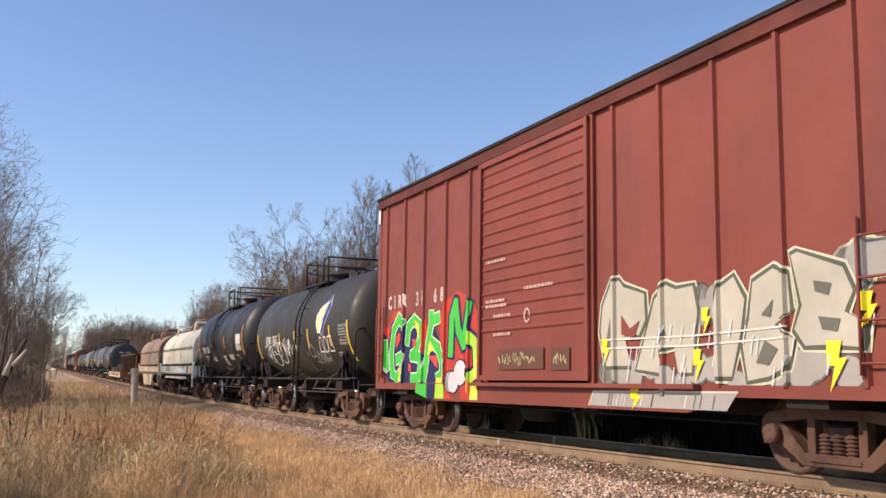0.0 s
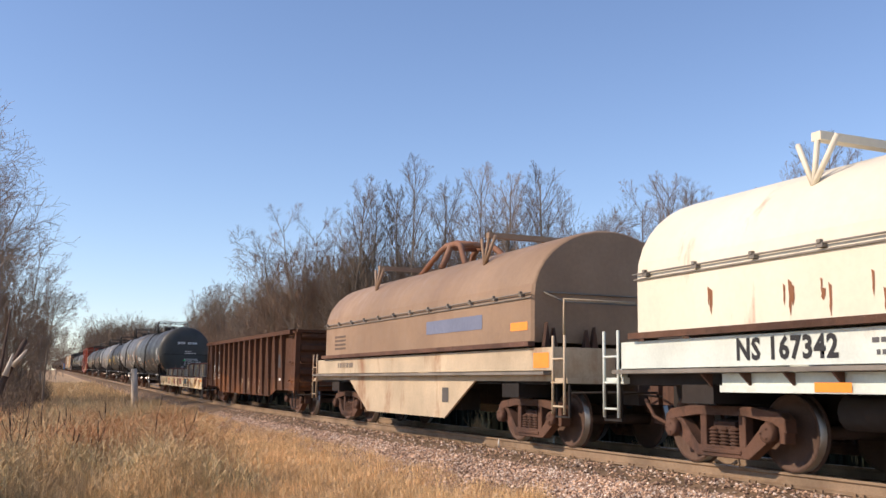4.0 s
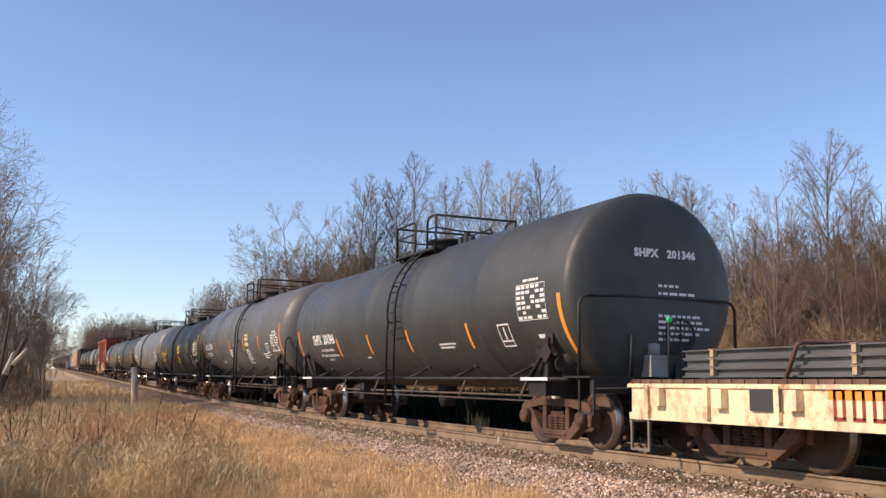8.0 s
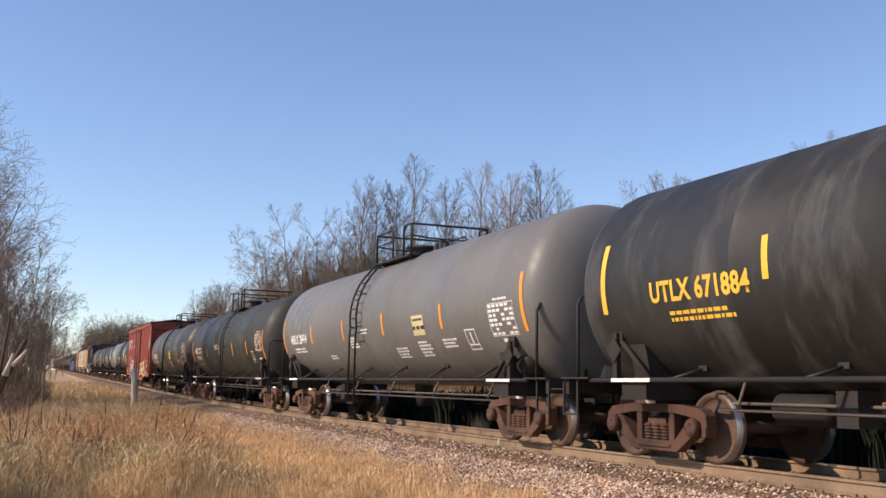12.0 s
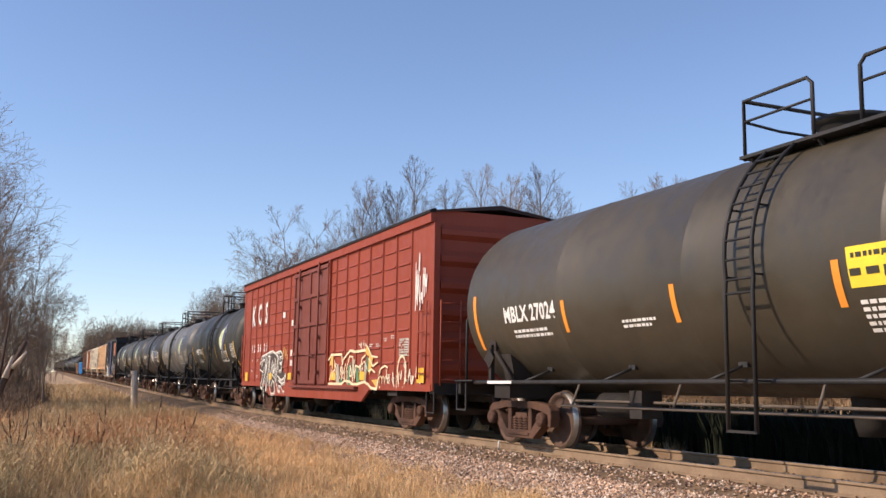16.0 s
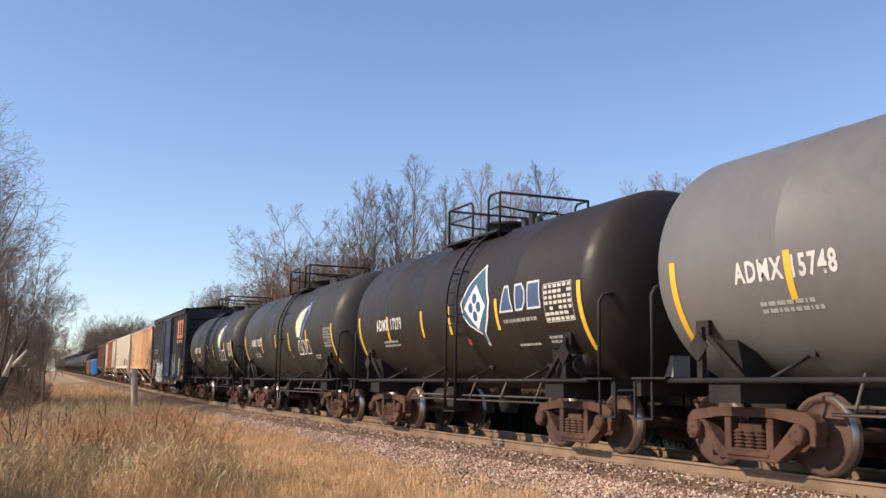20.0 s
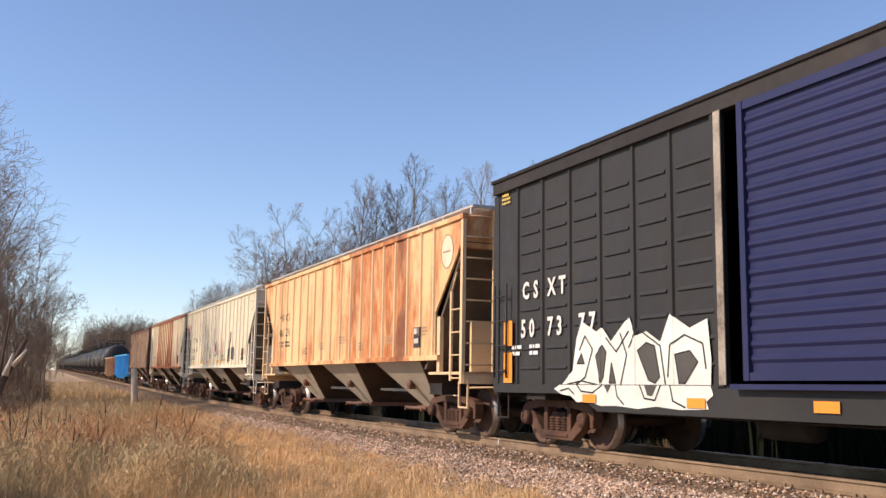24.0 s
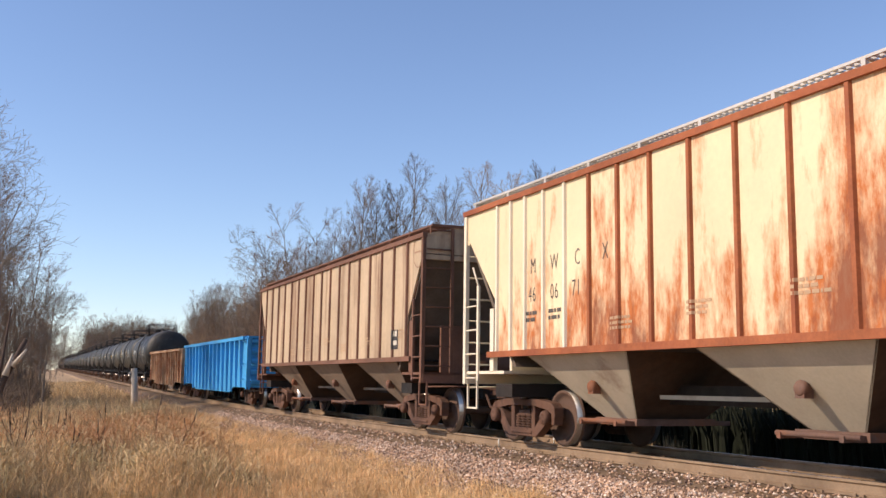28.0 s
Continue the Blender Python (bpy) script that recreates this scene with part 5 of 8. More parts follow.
def puffs(side, y, z, w, n, r, col, edge, car, seed, lift):
    """Painted clouds: overlapping discs with a darker rim."""
    rnd = random.Random(seed)
    cs = [(-w / 2 + w * (i + .5) / n + rnd.uniform(-.1, .1), rnd.uniform(-.12, .12), r * rnd.uniform(.7, 1.15)) for i in range(n)]
    for m, cc, ex in ((1.0, edge, 0), (.88, col, .003)):
        drawing(side, [[(a + s * m * math.cos(t * .524), b + s * m * .85 * math.sin(t * .524)) for t in range(12)] for a, b, s in cs[:1]], y, z, text_mat(cc), car, "graffiti_cloud", "", lift + ex)
        bm = B()
        for j, (a, b, s) in enumerate(cs):
            bm.faces.new([bm.verts.new((a + s * m * math.cos(t * .524), b + s * m * .85 * math.sin(t * .524), .0002 * j)) for t in range(12)])
        part("graffiti_cloud", side.put(bm, y, z, lift + ex), text_mat(cc), car)


def box1_detail(car, side, half, eave, bottom):
    sliding_door(car, 1.52, -1.83, 1.83, 1.05, 4.95, P_BOX1, 14, rib=.20, low=.75, deep=.028)
    dp = Side(-1.60)
    for i, ch in enumerate("CIRR"):
        letters(side, ch, .40, 6.55 - .30 * i, 2.74, (.66, .56, .50), car, "reporting_mark", sx=.75)
    for i, ch in enumerate("3468"):
        letters(side, ch, .40, (4.95, 4.62, 4.0, 3.68)[i], 2.72, (.60, .47, .42), car, "number", sx=.75)
    # green piece: red haze, dark outline, green forms, yellow feet, a pale mitten
    red, navy, green = text_mat((.50, .05, .03)), text_mat((.020, .022, .085)), text_mat((.055, .50, .06))
    lime, edge, yellow = text_mat((.40, .66, .05)), text_mat((.62, .76, .50)), text_mat((.70, .66, .08))

    def fat(lines, width, m, lift, low=.99):
        for k, p in enumerate(lines):
            q = [[(u, max(low, v)) for u, v in poly] for poly in stroke(p, width)]
            joints = [[(u + width * .5 * math.cos(t * .524), max(low, v + width * .5 * math.sin(t * .524))) for t in range(12)] for u, v in p[1:-1]]
            for j, poly in enumerate(q + joints):
                if max(v for u, v in poly) - min(v for u, v in poly) > .004:
                    drawing(side, [poly], 0, 0, m, car, "graffiti", "", lift + .0004 * k + .00012 * j)
    for k, p in enumerate((((-7.0, 1.3), (-6.95, 2.35), (-6.6, 2.2), (-6.3, 2.55), (-5.7, 2.6), (-6.4, 1.8), (-6.7, 1.1)), ((-4.75, 1.9), (-4.5, 2.3), (-4.3, 2.0), (-4.5, 1.5)), ((-3.75, 2.35), (-3.4, 2.6), (-2.9, 2.75), (-2.2, 2.5), (-1.85, 1.9), (-1.8, 1.0), (-3.6, 1.0)))):
        drawing(side, [p], 0, 0, red, car, "graffiti", "", .001 + .0004 * k)
    drawing(side, [[(-6.86, 2.20), (-6.56, 1.88), (-6.43, 2.31), (-5.79, 2.50), (-5.58, 2.31), (-5.32, 2.42), (-4.78, 2.36), (-4.61, 2.08), (-4.67, 1.77), (-4.46, 1.51), (-4.66, .99), (-6.5, .99), (-6.76, 1.19), (-6.63, 1.59)]], 0, 0, navy, car, "graffiti", "", .004)
    drawing(side, [[(-4.65, 1.26), (-4.41, 1.75), (-4.24, 2.49), (-4.0, 2.33), (-3.75, 2.43), (-3.73, 2.18), (-4.01, 2.09), (-3.64, 1.71), (-3.43, 1.35), (-3.5, .99), (-4.78, .99)]], 0, 0, navy, car, "graffiti", "", .0045)
    letters_ = (((-5.69, 2.25), (-5.96, 2.38), (-6.25, 2.15), (-6.38, 1.65), (-6.3, 1.2), (-6.03, 1.08), (-5.78, 1.25), (-5.74, 1.56), (-6.05, 1.50)),
                ((-5.45, 1.85), (-5.38, 2.18), (-5.07, 2.30), (-4.77, 2.18), (-4.74, 1.96), (-4.93, 1.66), (-5.18, 1.56), (-4.76, 1.52), (-4.68, 1.28), (-4.85, 1.08), (-5.15, 1.08)),
                ((-6.75, 1.86), (-6.69, 1.59), (-6.60, 1.32)), ((-4.16, 2.38), (-4.17, 2.15), (-4.32, 1.75), (-4.42, 1.3), (-4.5, 1.08)), ((-3.80, 2.28), (-4.1, 2.24)), ((-4.2, 1.83), (-3.8, 1.68), (-3.6, 1.40), (-3.6, 1.15), (-3.82, 1.08)))
    fat(letters_, .27, edge, .007)
    fat(letters_, .21, green, .010)
    tail = (((-3.2, 1.55), (-3.15, 2.25), (-2.98, 2.5), (-2.86, 2.0), (-2.62, 1.72), (-2.48, 2.15), (-2.38, 2.45)), ((-2.4, 1.85), (-2.12, 1.72), (-2.05, 1.2), (-2.3, 1.1)))
    fat(tail, .36, navy, .005)
    fat(tail[:1], .22, green, .011)
    fat(tail[1:], .22, lime, .011)
    for k, p in enumerate((((-5.89, 1.28), (-5.66, 1.40), (-5.70, 1.06), (-5.92, 1.0)), ((-4.33, 1.56), (-4.22, 1.84), (-3.97, 1.67)), ((-5.07, 2.32), (-4.80, 2.2), (-4.78, 1.85), (-4.9, 2.05)), ((-3.9, 1.0), (-3.85, 1.1), (-3.6, 1.1), (-3.56, 1.0)), ((-2.15, 1.4), (-2.0, 1.5), (-1.95, 1.1), (-2.2, 1.05)))):
        drawing(side, [p], 0, 0, yellow, car, "graffiti", "", .014 + .0004 * k)
    for k, p in enumerate((((-6.08, 2.0), (-5.86, 2.09), (-5.83, 1.91), (-6.09, 1.71)), ((-5.14, 1.9), (-4.99, 1.92), (-4.92, 1.78), (-5.1, 1.72)), ((-5.36, 1.41), (-5.16, 1.37), (-5.21, 1.21), (-5.33, 1.24)), ((-4.25, 1.53), (-3.84, 1.54), (-3.78, 1.28), (-3.93, 1.34)), ((-2.75, 1.5), (-2.6, 1.55), (-2.55, 1.3), (-2.7, 1.2)))):
        drawing(side, [p], 0, 0, text_mat((.60, .07, .045)), car, "graffiti", "", .017 + .0004 * k)
    foot = Side(-1.552)
    for k, (a, c, m) in enumerate(((-4.9, -4.3, green), (-4.3, -3.9, navy), (-3.9, -3.45, lime), (-3.45, -3.1, red), (-2.7, -2.3, red), (-2.3, -1.95, yellow))):
        drawing(foot, [[(a, .70 if a > -4.4 else .80), (a + .05, .985), (c - .02, .985), (c, .70)]], 0, 0, m, car, "graffiti", "", .001)
    puffs(side, 2.95, 1.12, .5, 3, .30, (.60, .60, .60), (.03, .03, .04), car, 4, .033)
    graffiti(side, 2.0, 1.0, 1.0, .7, 2, (None, (.75, .30, .03), None), car, 18, "graffiti", "", .12, False, .036)
    # grey piece: clouds, five chunky forms, bolts and strokes of rain
    puffs(side, -3.5, 1.12, 3.0, 9, .26, (.36, .34, .30), (.13, .12, .10), car, 5, .002)
    puffs(side, -5.9, 1.25, 1.6, 6, .28, (.36, .34, .30), (.13, .12, .10), car, 8, .002)
    puffs(side, -4.35, 2.0, .5, 3, .22, (.30, .29, .26), (.13, .12, .10), car, 6, .002)
    puffs(side, -6.95, 2.25, .8, 4, .34, (.32, .31, .28), (.55, .60, .40), car, 7, .002)
    forms = (((2.15, 1.25), (2.02, 1.75), (2.08, 2.1), (2.3, 2.42), (2.5, 2.43), (2.6, 2.33), (3.08, 2.2), (3.1, 1.85), (2.95, 1.65), (2.6, 1.7), (2.75, 1.25)),
             ((2.88, 1.2), (3.15, 1.75), (3.3, 2.1), (3.55, 2.28), (3.75, 2.2), (4.1, 2.22), (4.18, 1.9), (4.05, 1.15), (3.78, 1.15), (3.7, 1.5), (3.45, 1.45), (3.4, 1.15)),
             ((4.52, 1.1), (4.52, 1.9), (4.6, 2.15), (4.85, 2.26), (5.03, 1.98), (4.95, 1.6), (4.78, 1.1)),
             ((5.05, 1.05), (4.98, 1.45), (5.1, 1.75), (5.17, 2.16), (5.5, 2.29), (5.72, 2.2), (5.75, 1.8), (5.5, 1.66), (5.78, 1.5), (5.7, 1.22), (5.4, 1.1)),
             ((5.78, 2.4), (5.88, 2.43), (6.5, 2.2), (6.62, 1.95), (6.5, 1.75), (6.78, 1.62), (6.75, 1.38), (6.3, 1.42), (5.95, 1.42), (5.8, 1.6), (5.92, 1.85)))
    chunk(side, 0, 0, [(0, 0, 1, 1, p) for p in forms], (.46, .43, .34), (.10, .11, .075), (.58, .58, .42), car, 1.0, .085)
    drawing(side, [[(2.55, 1.95), (2.75, 1.75), (2.98, 1.85), (2.85, 1.62), (2.55, 1.68)]], 0, 0, P_BOX1, car, "graffiti", "", .0235)
    for n, p in enumerate((((6.1, 2.1), (6.35, 2.05), (6.3, 1.93), (6.12, 1.98)), ((6.15, 1.72), (6.45, 1.68), (6.4, 1.55), (6.2, 1.58)), ((5.3, 1.78), (5.5, 1.95), (5.45, 1.75)), ((3.42, 1.6), (3.5, 1.75), (3.56, 1.6)), ((2.15, 1.5), (2.28, 1.95), (2.3, 1.5)), ((5.2, 1.25), (5.35, 1.5), (5.55, 1.4), (5.4, 1.22)))):
        drawing(side, [p], 0, 0, text_mat((.13, .13, .10)), car, "graffiti", "", .024)
    for n, v in enumerate((1.50, 1.62)):
        drawing(side, stroke([(2.05, v), (4.1, v - .02), (5.7, v + .02)], .022), 0, 0, text_mat((.70, .68, .58)), car, "graffiti", "", .027)
    bolt = [(-.16, .3), (.1, .3), (.04, .08), (.18, .08), (-.12, -.36), (-.03, -.02), (-.16, -.02)]
    for n, (yy, zz, k) in enumerate(((-2.17, 1.45, .6), (-4.36, 1.78, .5), (-4.2, 1.25, .6), (-6.38, 1.22, .8), (-6.82, 1.75, .6))):
        drawing(side, [[(u * k, v * k) for u, v in bolt]], yy, zz, text_mat((.80, .66, .03)), car, "graffiti_spark", "", .031)
    rnd = random.Random(3)
    for n in range(26):
        yy, zz = rnd.uniform(-6.9, -2.1), rnd.uniform(.98, 1.6)
        drawing(side, stroke([(0, 0), (.05, .2)], .016), yy, zz, text_mat((.55, .68, .72) if n % 2 else (.70, .70, .66)), car, "graffiti_rain", "", .034)
    sill = Side(-1.552)
    drawing(sill, [[(1.72, .70), (1.85, .9), (4.9, .92), (4.7, .70)]], 0, 0, text_mat((.36, .34, .30)), car, "graffiti_cloud", "", .001)
    drawing(sill, stroke([(1.72, .70), (1.85, .9), (4.9, .92)], .02), 0, 0, text_mat((.60, .60, .46)), car, "graffiti_cloud", "", .003)
    for n in range(16):
        drawing(sill, stroke([(0, 0), (.05, .15)], .02), rnd.uniform(-4.6, -2.2), .72, text_mat((.12, .11, .09) if n % 2 else (.65, .65, .6)), car, "graffiti_rain", "", .004)
    drawing(sill, [[(u * .8, v * .42) for u, v in bolt]], -2.9, .82, text_mat((.80, .66, .03)), car, "graffiti_spark", "", .008)
    for yy, zz, rows, w in ((1.2, 3.11, 1, .7), (1.16, 2.37, 2, .8), (.9, 1.83, 1, .7), (-.35, 2.55, 1, 1.0), (.9, 2.15, 1, .7)):
        small_print(dp, yy, zz, rows, w, .05, (.55, .36, .30), car, int(yy * 10) + 40)
    drawing(dp, stroke([(.09 * math.cos(t * .7), .11 * math.sin(t * .7)) for t in range(9)], .03), .05, 2.1, text_mat((.6, .5, .45)), car, "chalk_mark")
    plate(dp, .28, 1.40, 1.55, .34, text_mat((.13, .055, .035)), car, "route_board")
    scribble(dp, .4, 1.40, 1.3, .22, 14, (.50, .50, .24), car, 3, .016)
    plate(dp, -1.0, 1.38, .55, .34, text_mat((.13, .055, .035)), car, "route_board")
    scribble(dp, -1.0, 1.38, .4, .2, 5, (.50, .50, .24), car, 4, .016)
    plate(Side(-1.56), half - .05, eave - .35, .12, .5, M_WHITE, car, "corner_patch")


box_car(13.83, 7.3, 5.25, 5.87, P_BOX1, P_BOX1, "tall oxide-red boxcar with green and grey graffiti", (-1.83, 1.83), 1.1, "post", box1_detail, .98, .66, P_ROOF, chord_paint=P_CHORD)
adm_tank(28.47, P_GREY, "ADMX 17635", "dark grey tank car with leaf badge and white tags", M_YELLOW, 1, 1)


def tilx(car, side, half, R, zc, truck):
    stripes(car, side, (1.41, -1.35), 2.48, .5, M_ORANGE)
    stripes(car, side, (-4.98, 4.88), 2.48, 1.1, M_ORANGE, .11)
    letters(side, "TILX 170558", .36, 3.0, 2.21, WHITE, car, "reporting_mark", 1.05, .012, .8)
    letters(side, "LD LMT 213500 LB", .105, 3.1, 1.93, WHITE, car, "stencil_text", 1.1, .004, .9)
    letters(side, "LT WT    62500 LB", .105, 3.1, 1.80, WHITE, car, "stencil_text", 1.1, .004, .9)
    small_print(side, 1.35, 1.80, 3, .7, .04, WHITE, car, 4)
    small_print(side, -.95, 1.70, 6, .65, .045, WHITE, car, 5)
    small_print(side, -2.4, 1.84, 3, .85, .045, WHITE, car, 6)
    small_print(side, -.1, 1.28, 3, 1.2, .04, (.5, .5, .47), car, 7)
    plate(side, -4.2, 2.40, .85, .62, text_mat((.58, .57, .50)), car, "worn_data_panel", "worn pale data panel")
    small_print(Side(0, side.r + .004, side.zc), -4.3, 2.22, 3, .6, .05, (.1, .1, .1), car, 2)
    q = [(0, .16, .36, .02), (0, -.16, .36, .02), (-.17, 0, .02, .34), (.17, 0, .02, .34)]
    part("framed_panel", side.put(flat_quads(q), -3.63, 1.75), text_mat(WHITE), car)
    part("framed_panel", side.put(flat_quads([(u * .6, v, w * .6, h) for u, v, w, h in q]), 1.72, 2.25), text_mat(WHITE), car)


tank_car(41.17, 5.35, 1.56, 4.14, P_BLACK, "clean black tank car with orange reflector strips", tilx, big=False, yl=.6, head=.62, top=4.18)

# --- coil cars
P_CREAM = mat("cream_hood_paint", (0.74, 0.68, 0.53), .55, vary=.10, grain=3, dust=.3, dust_col=(.5, .42, .3), stain=.85, stain_col=(0.36, 0.13, 0.05), stain_scale=(.9, 1.7, .35), stain_low=.61, bump=.05, wave=.10)
P_CREAM2 = mat("pale_frame_paint", (0.60, 0.65, 0.58), .6, vary=.15, stain=.6, stain_col=(0.28, 0.17, 0.10), stain_low=.6)
P_TAN = mat("brown_hood_paint", (0.30, 0.20, 0.125), .6, vary=.2, grain=3, dust=.5, dust_col=(.22, .13, .08), stain=.6, stain_col=(.40, .28, .18), stain_scale=(.5, .5, .3), stain_low=.55, bump=.05)
P_TAN2 = mat("tan_skirt_paint", (0.50, 0.40, 0.27), .65, vary=.2, stain=.8, stain_col=(.25, .10, .04), stain_low=.52, stain_scale=(.9, .9, .4))


def coil1_detail(car, side, half, seam, hz):
    letters(side, "NS 167342", .34, 3.2, 1.40, (.03, .03, .03), car, "number", 1.1, .012, .92)
    small_print(side, 1.55, 1.45, 1, .9, .05, (.10, .10, .10), car, 3)
    small_print(side, 1.55, 1.33, 1, .8, .05, (.10, .10, .10), car, 7)
    small_print(side, -2.0, 1.48, 1, .9, .035, (.2, .2, .2), car, 4)
    small_print(side, -3.0, 1.48, 2, .9, .035, (.2, .2, .2), car, 8)
    for y in (-4.42, -4.68):
        plate(side, y, 1.43, .22, .26, text_mat((.04, .038, .035)), car, "data_panel")
    plate(side, -4.55, 1.25, .5, .05, text_mat((.04, .038, .035)), car, "data_panel")
    # rust that has run down from the seam and the lifting frames
    rs = text_mat((.24, .10, .045))
    rnd = random.Random(8)
    hood = Side(-1.5)
    for y, top, n in ((.72, 2.40, 7), (-.3, 2.38, 3), (-1.9, 2.4, 4), (-2.1, 2.35, 4), (3.1, 2.2, 4), (2.6, 2.2, 3), (-3.3, 2.1, 4), (-3.5, 2.0, 3), (-4.6, 2.1, 2), (4.4, 2.2, 2), (1.9, 2.2, 2), (-2.8, 2.3, 2), (-.8, 2.0, 2)):
        for k in range(n):
            yy, z, w = y + rnd.uniform(-.12, .12), top - rnd.uniform(0, .25), rnd.uniform(.012, .035) * (1.8 if y == .72 else 1)
            ll = rnd.uniform(.12, .42)
            drawing(hood, [[(-w, 0), (-w * .6, -ll * .5), (-w * .9, -ll * .7), (0, -ll), (w * .8, -ll * .6), (w, -ll * .1)]], yy, z, rs, car, "rust_streak", "", .0005 * k)
    scribble(side, -.8, 1.40, 1.8, .26, 6, (.12, .16, .13), car, 5, .02)
    scribble(side, -3.3, 1.36, .8, .24, 4, (.25, .27, .25), car, 6, .02)
    plate(Side(-1.5), -half + .95, 1.36, .5, .3, M_ORANGE, car, "reflector_strip")
    letters(Side(-1.5), "C517", .17, -half + .5, 1.30, (.05, .05, .05), car, "number")
    for y in (2.5, -.56, -3.26):
        plate(Side(-1.525), y, .985, .5, .10, M_ORANGE, car, "reflector_strip")


coil_car(54.27, 6.75, 4.75, 5.95, P_CREAM, P_CREAM2, "cream coil car with rust-streaked rounded hood", 1.68, 2.45, False, coil1_detail)


def coil2_detail(car, side, half, seam, hz):
    plate(side, -2.6, 2.1, 2.6, .26, text_mat((.17, .19, .26)), car, "faded_owner_name")
    part("faded_owner_emblem", side.put(flat_quads([(-.15, .15 - .1 * k, .9, .05) for k in range(4)]), 4.3, 2.0), text_mat((.13, .09, .065)), car)
    small_print(side, 4.0, 1.42, 1, 1.2, .12, (.2, .16, .12), car, 4)
    plate(Side(-1.5), -2.3, .78, .3, .28, text_mat((.1, .09, .08)), car, "route_board")
    plate(Side(-1.5), -half + .8, 1.38, .5, .24, M_ORANGE, car, "reflector_strip")
    plate(Side(-1.5), -hz * 0 - 5.3, 1.95, .6, .14, M_ORANGE, car, "warning_sticker")


coil_car(68.84, 6.85, 4.9, 5.75, P_TAN, P_TAN2, "brown coil car with weathered hood and tan skirt", 1.68, 2.45, True, coil2_detail)

# --- gondola
P_GON = mat("rusty_gondola_paint", (0.085, 0.037, 0.018), .8, vary=.35, grain=4, dust=.6, dust_col=(.125, .048, .02), stain=.85, stain_col=(.25, .088, .026), stain_scale=(.7, .7, .3), stain_low=.64, bump=.25, wave=.3, foot=(1.05, 1.35, .17))


def gon_detail(car, side, half, top, bottom):
    for y in (5.71, 4.75):
        plate(side, y, 1.86, .74, 1.0, text_mat((.05, .045, .045)), car, "fresh_paint_patch")
    for i, ch in enumerate("CSXT"):
        letters(Side(-1.474), ch, .34, (5.90, 5.53, 4.94, 4.58)[i], 2.17, (.70, .66, .55), car, "reporting_mark")
    for i, ch in enumerate("708145"):
        letters(Side(-1.474), ch, .34, (5.97, 5.71, 5.45, 5.0, 4.75, 4.5)[i], 1.43, (.75, .72, .62), car, "number")
    small_print(side, 5.95, 1.12, 3, .5, .06, (.45, .36, .28), car, 3)
    small_print(side, 4.85, 1.12, 2, .5, .06, (.45, .36, .28), car, 4)
    plate(side, -5.58, 1.62, .5, .42, text_mat((.06, .055, .055)), car, "fresh_paint_patch")
    plate(side, -5.6, 1.05, .22, .08, M_WHITE, car, "car_tag")
    rnd = random.Random(6)
    for y, n in ((.25, 4), (-.95, 5), (-2.1, 4), (-2.75, 3), (-.2, 2)):
        for k in range(n):
            drawing(side, [[(-.012, 0), (.012, .01), (.018, -rnd.uniform(.1, .4)), (-.01, -.08)]], y + rnd.uniform(-.12, .12), rnd.uniform(.75, 1.15), text_mat((.62, .46, .30)), car, "bare_scratch", "", .001 * k)


gondola(85.22, 7.55, 2.56, 6.25, P_GON, "rust-brown gondola car with ribbed sides", 13, gon_detail, places=[-.56 + .965 * k for k in range(8)] + [-1.49 - .925 * k for k in range(6)])

# --- flat car
P_FLAT = mat("peeling_cream_paint", (0.78, 0.62, 0.38), .7, vary=.15, grain=4, stain=.95, stain_col=(.22, .085, .04), stain_scale=(1.7, 1.7, 1.2), stain_low=.485, bump=.25)


def flat_detail(car, side, half):
    bl = text_mat((.30, .05, .035))
    for i, (y, w) in enumerate(((4.18, .16), (3.93, .16), (3.68, .16))):
        part("plain_block", side.put(flat_quads([(0, .15, w, .04), (0, -.15, w, .04), (-w / 2 + .02, 0, .04, .3), (w / 2 - .02, 0, .04, .3)]), y, .80), bl, car)
    for y, w in ((2.0, .14), (1.77, .05), (1.55, .14), (1.30, .14)):
        plate(side, y, .80, w, .32, bl, car, "plain_block")
    letters(side, "5006", .44, -.63, .78, (.30, .05, .035), car, "number", 1.0, .012, .8)
    for y in (3.95, .47, -1.72, -3.84, -7.4):
        plate(side, y, .90, .75, .11, M_ORANGE, car, "reflector_strip")
    for y, w in ((5.21, .5), (-2.67, .8)):
        plate(Side(-1.53), y, .82, w, .24, text_mat((.05, .055, .05)), car, "route_board", "dark routing board")
    for y in (2.81, -5.04):
        plate(Side(-1.55), y, .80, .9, .26, P_FLAT, car, "tool_box_lid")


flat_car(101.96, 7.85, 6.05, P_FLAT, "cream flat car carrying chained stacks of steel", flat_detail)

# --- long tank cars
PR = ((1.1, 1.95, 4, .6), (.2, 2.2, 2, .5), (-1.9, 1.6, 4, .7), (-4.6, 1.75, 3, .7), (3.2, 1.6, 2, .6))
t8 = big_tank(119.13, 7.95, 6.65, P_SHPX, "SHPX  201346", "long black tank car with sooty streaked shell", M_ORANGE, WHITE, (3.9, 1.5, -1.05, -4.1), (-7.57, 7.42), 1.83, (5.05, 2.07), (-6.67, 2.3), (-5.55, 1.78), None, -.6, 1.57, .32, 4.05, load=("LD LMT  210400 LB  95400 KG", "LT WT  75600 LB  34300 KG  NEW 3-1998"), prints=((-3.0, 1.67, 2, .8), (1.9, 1.5, 1, .3), (4.9, 1.5, 1, .4)))


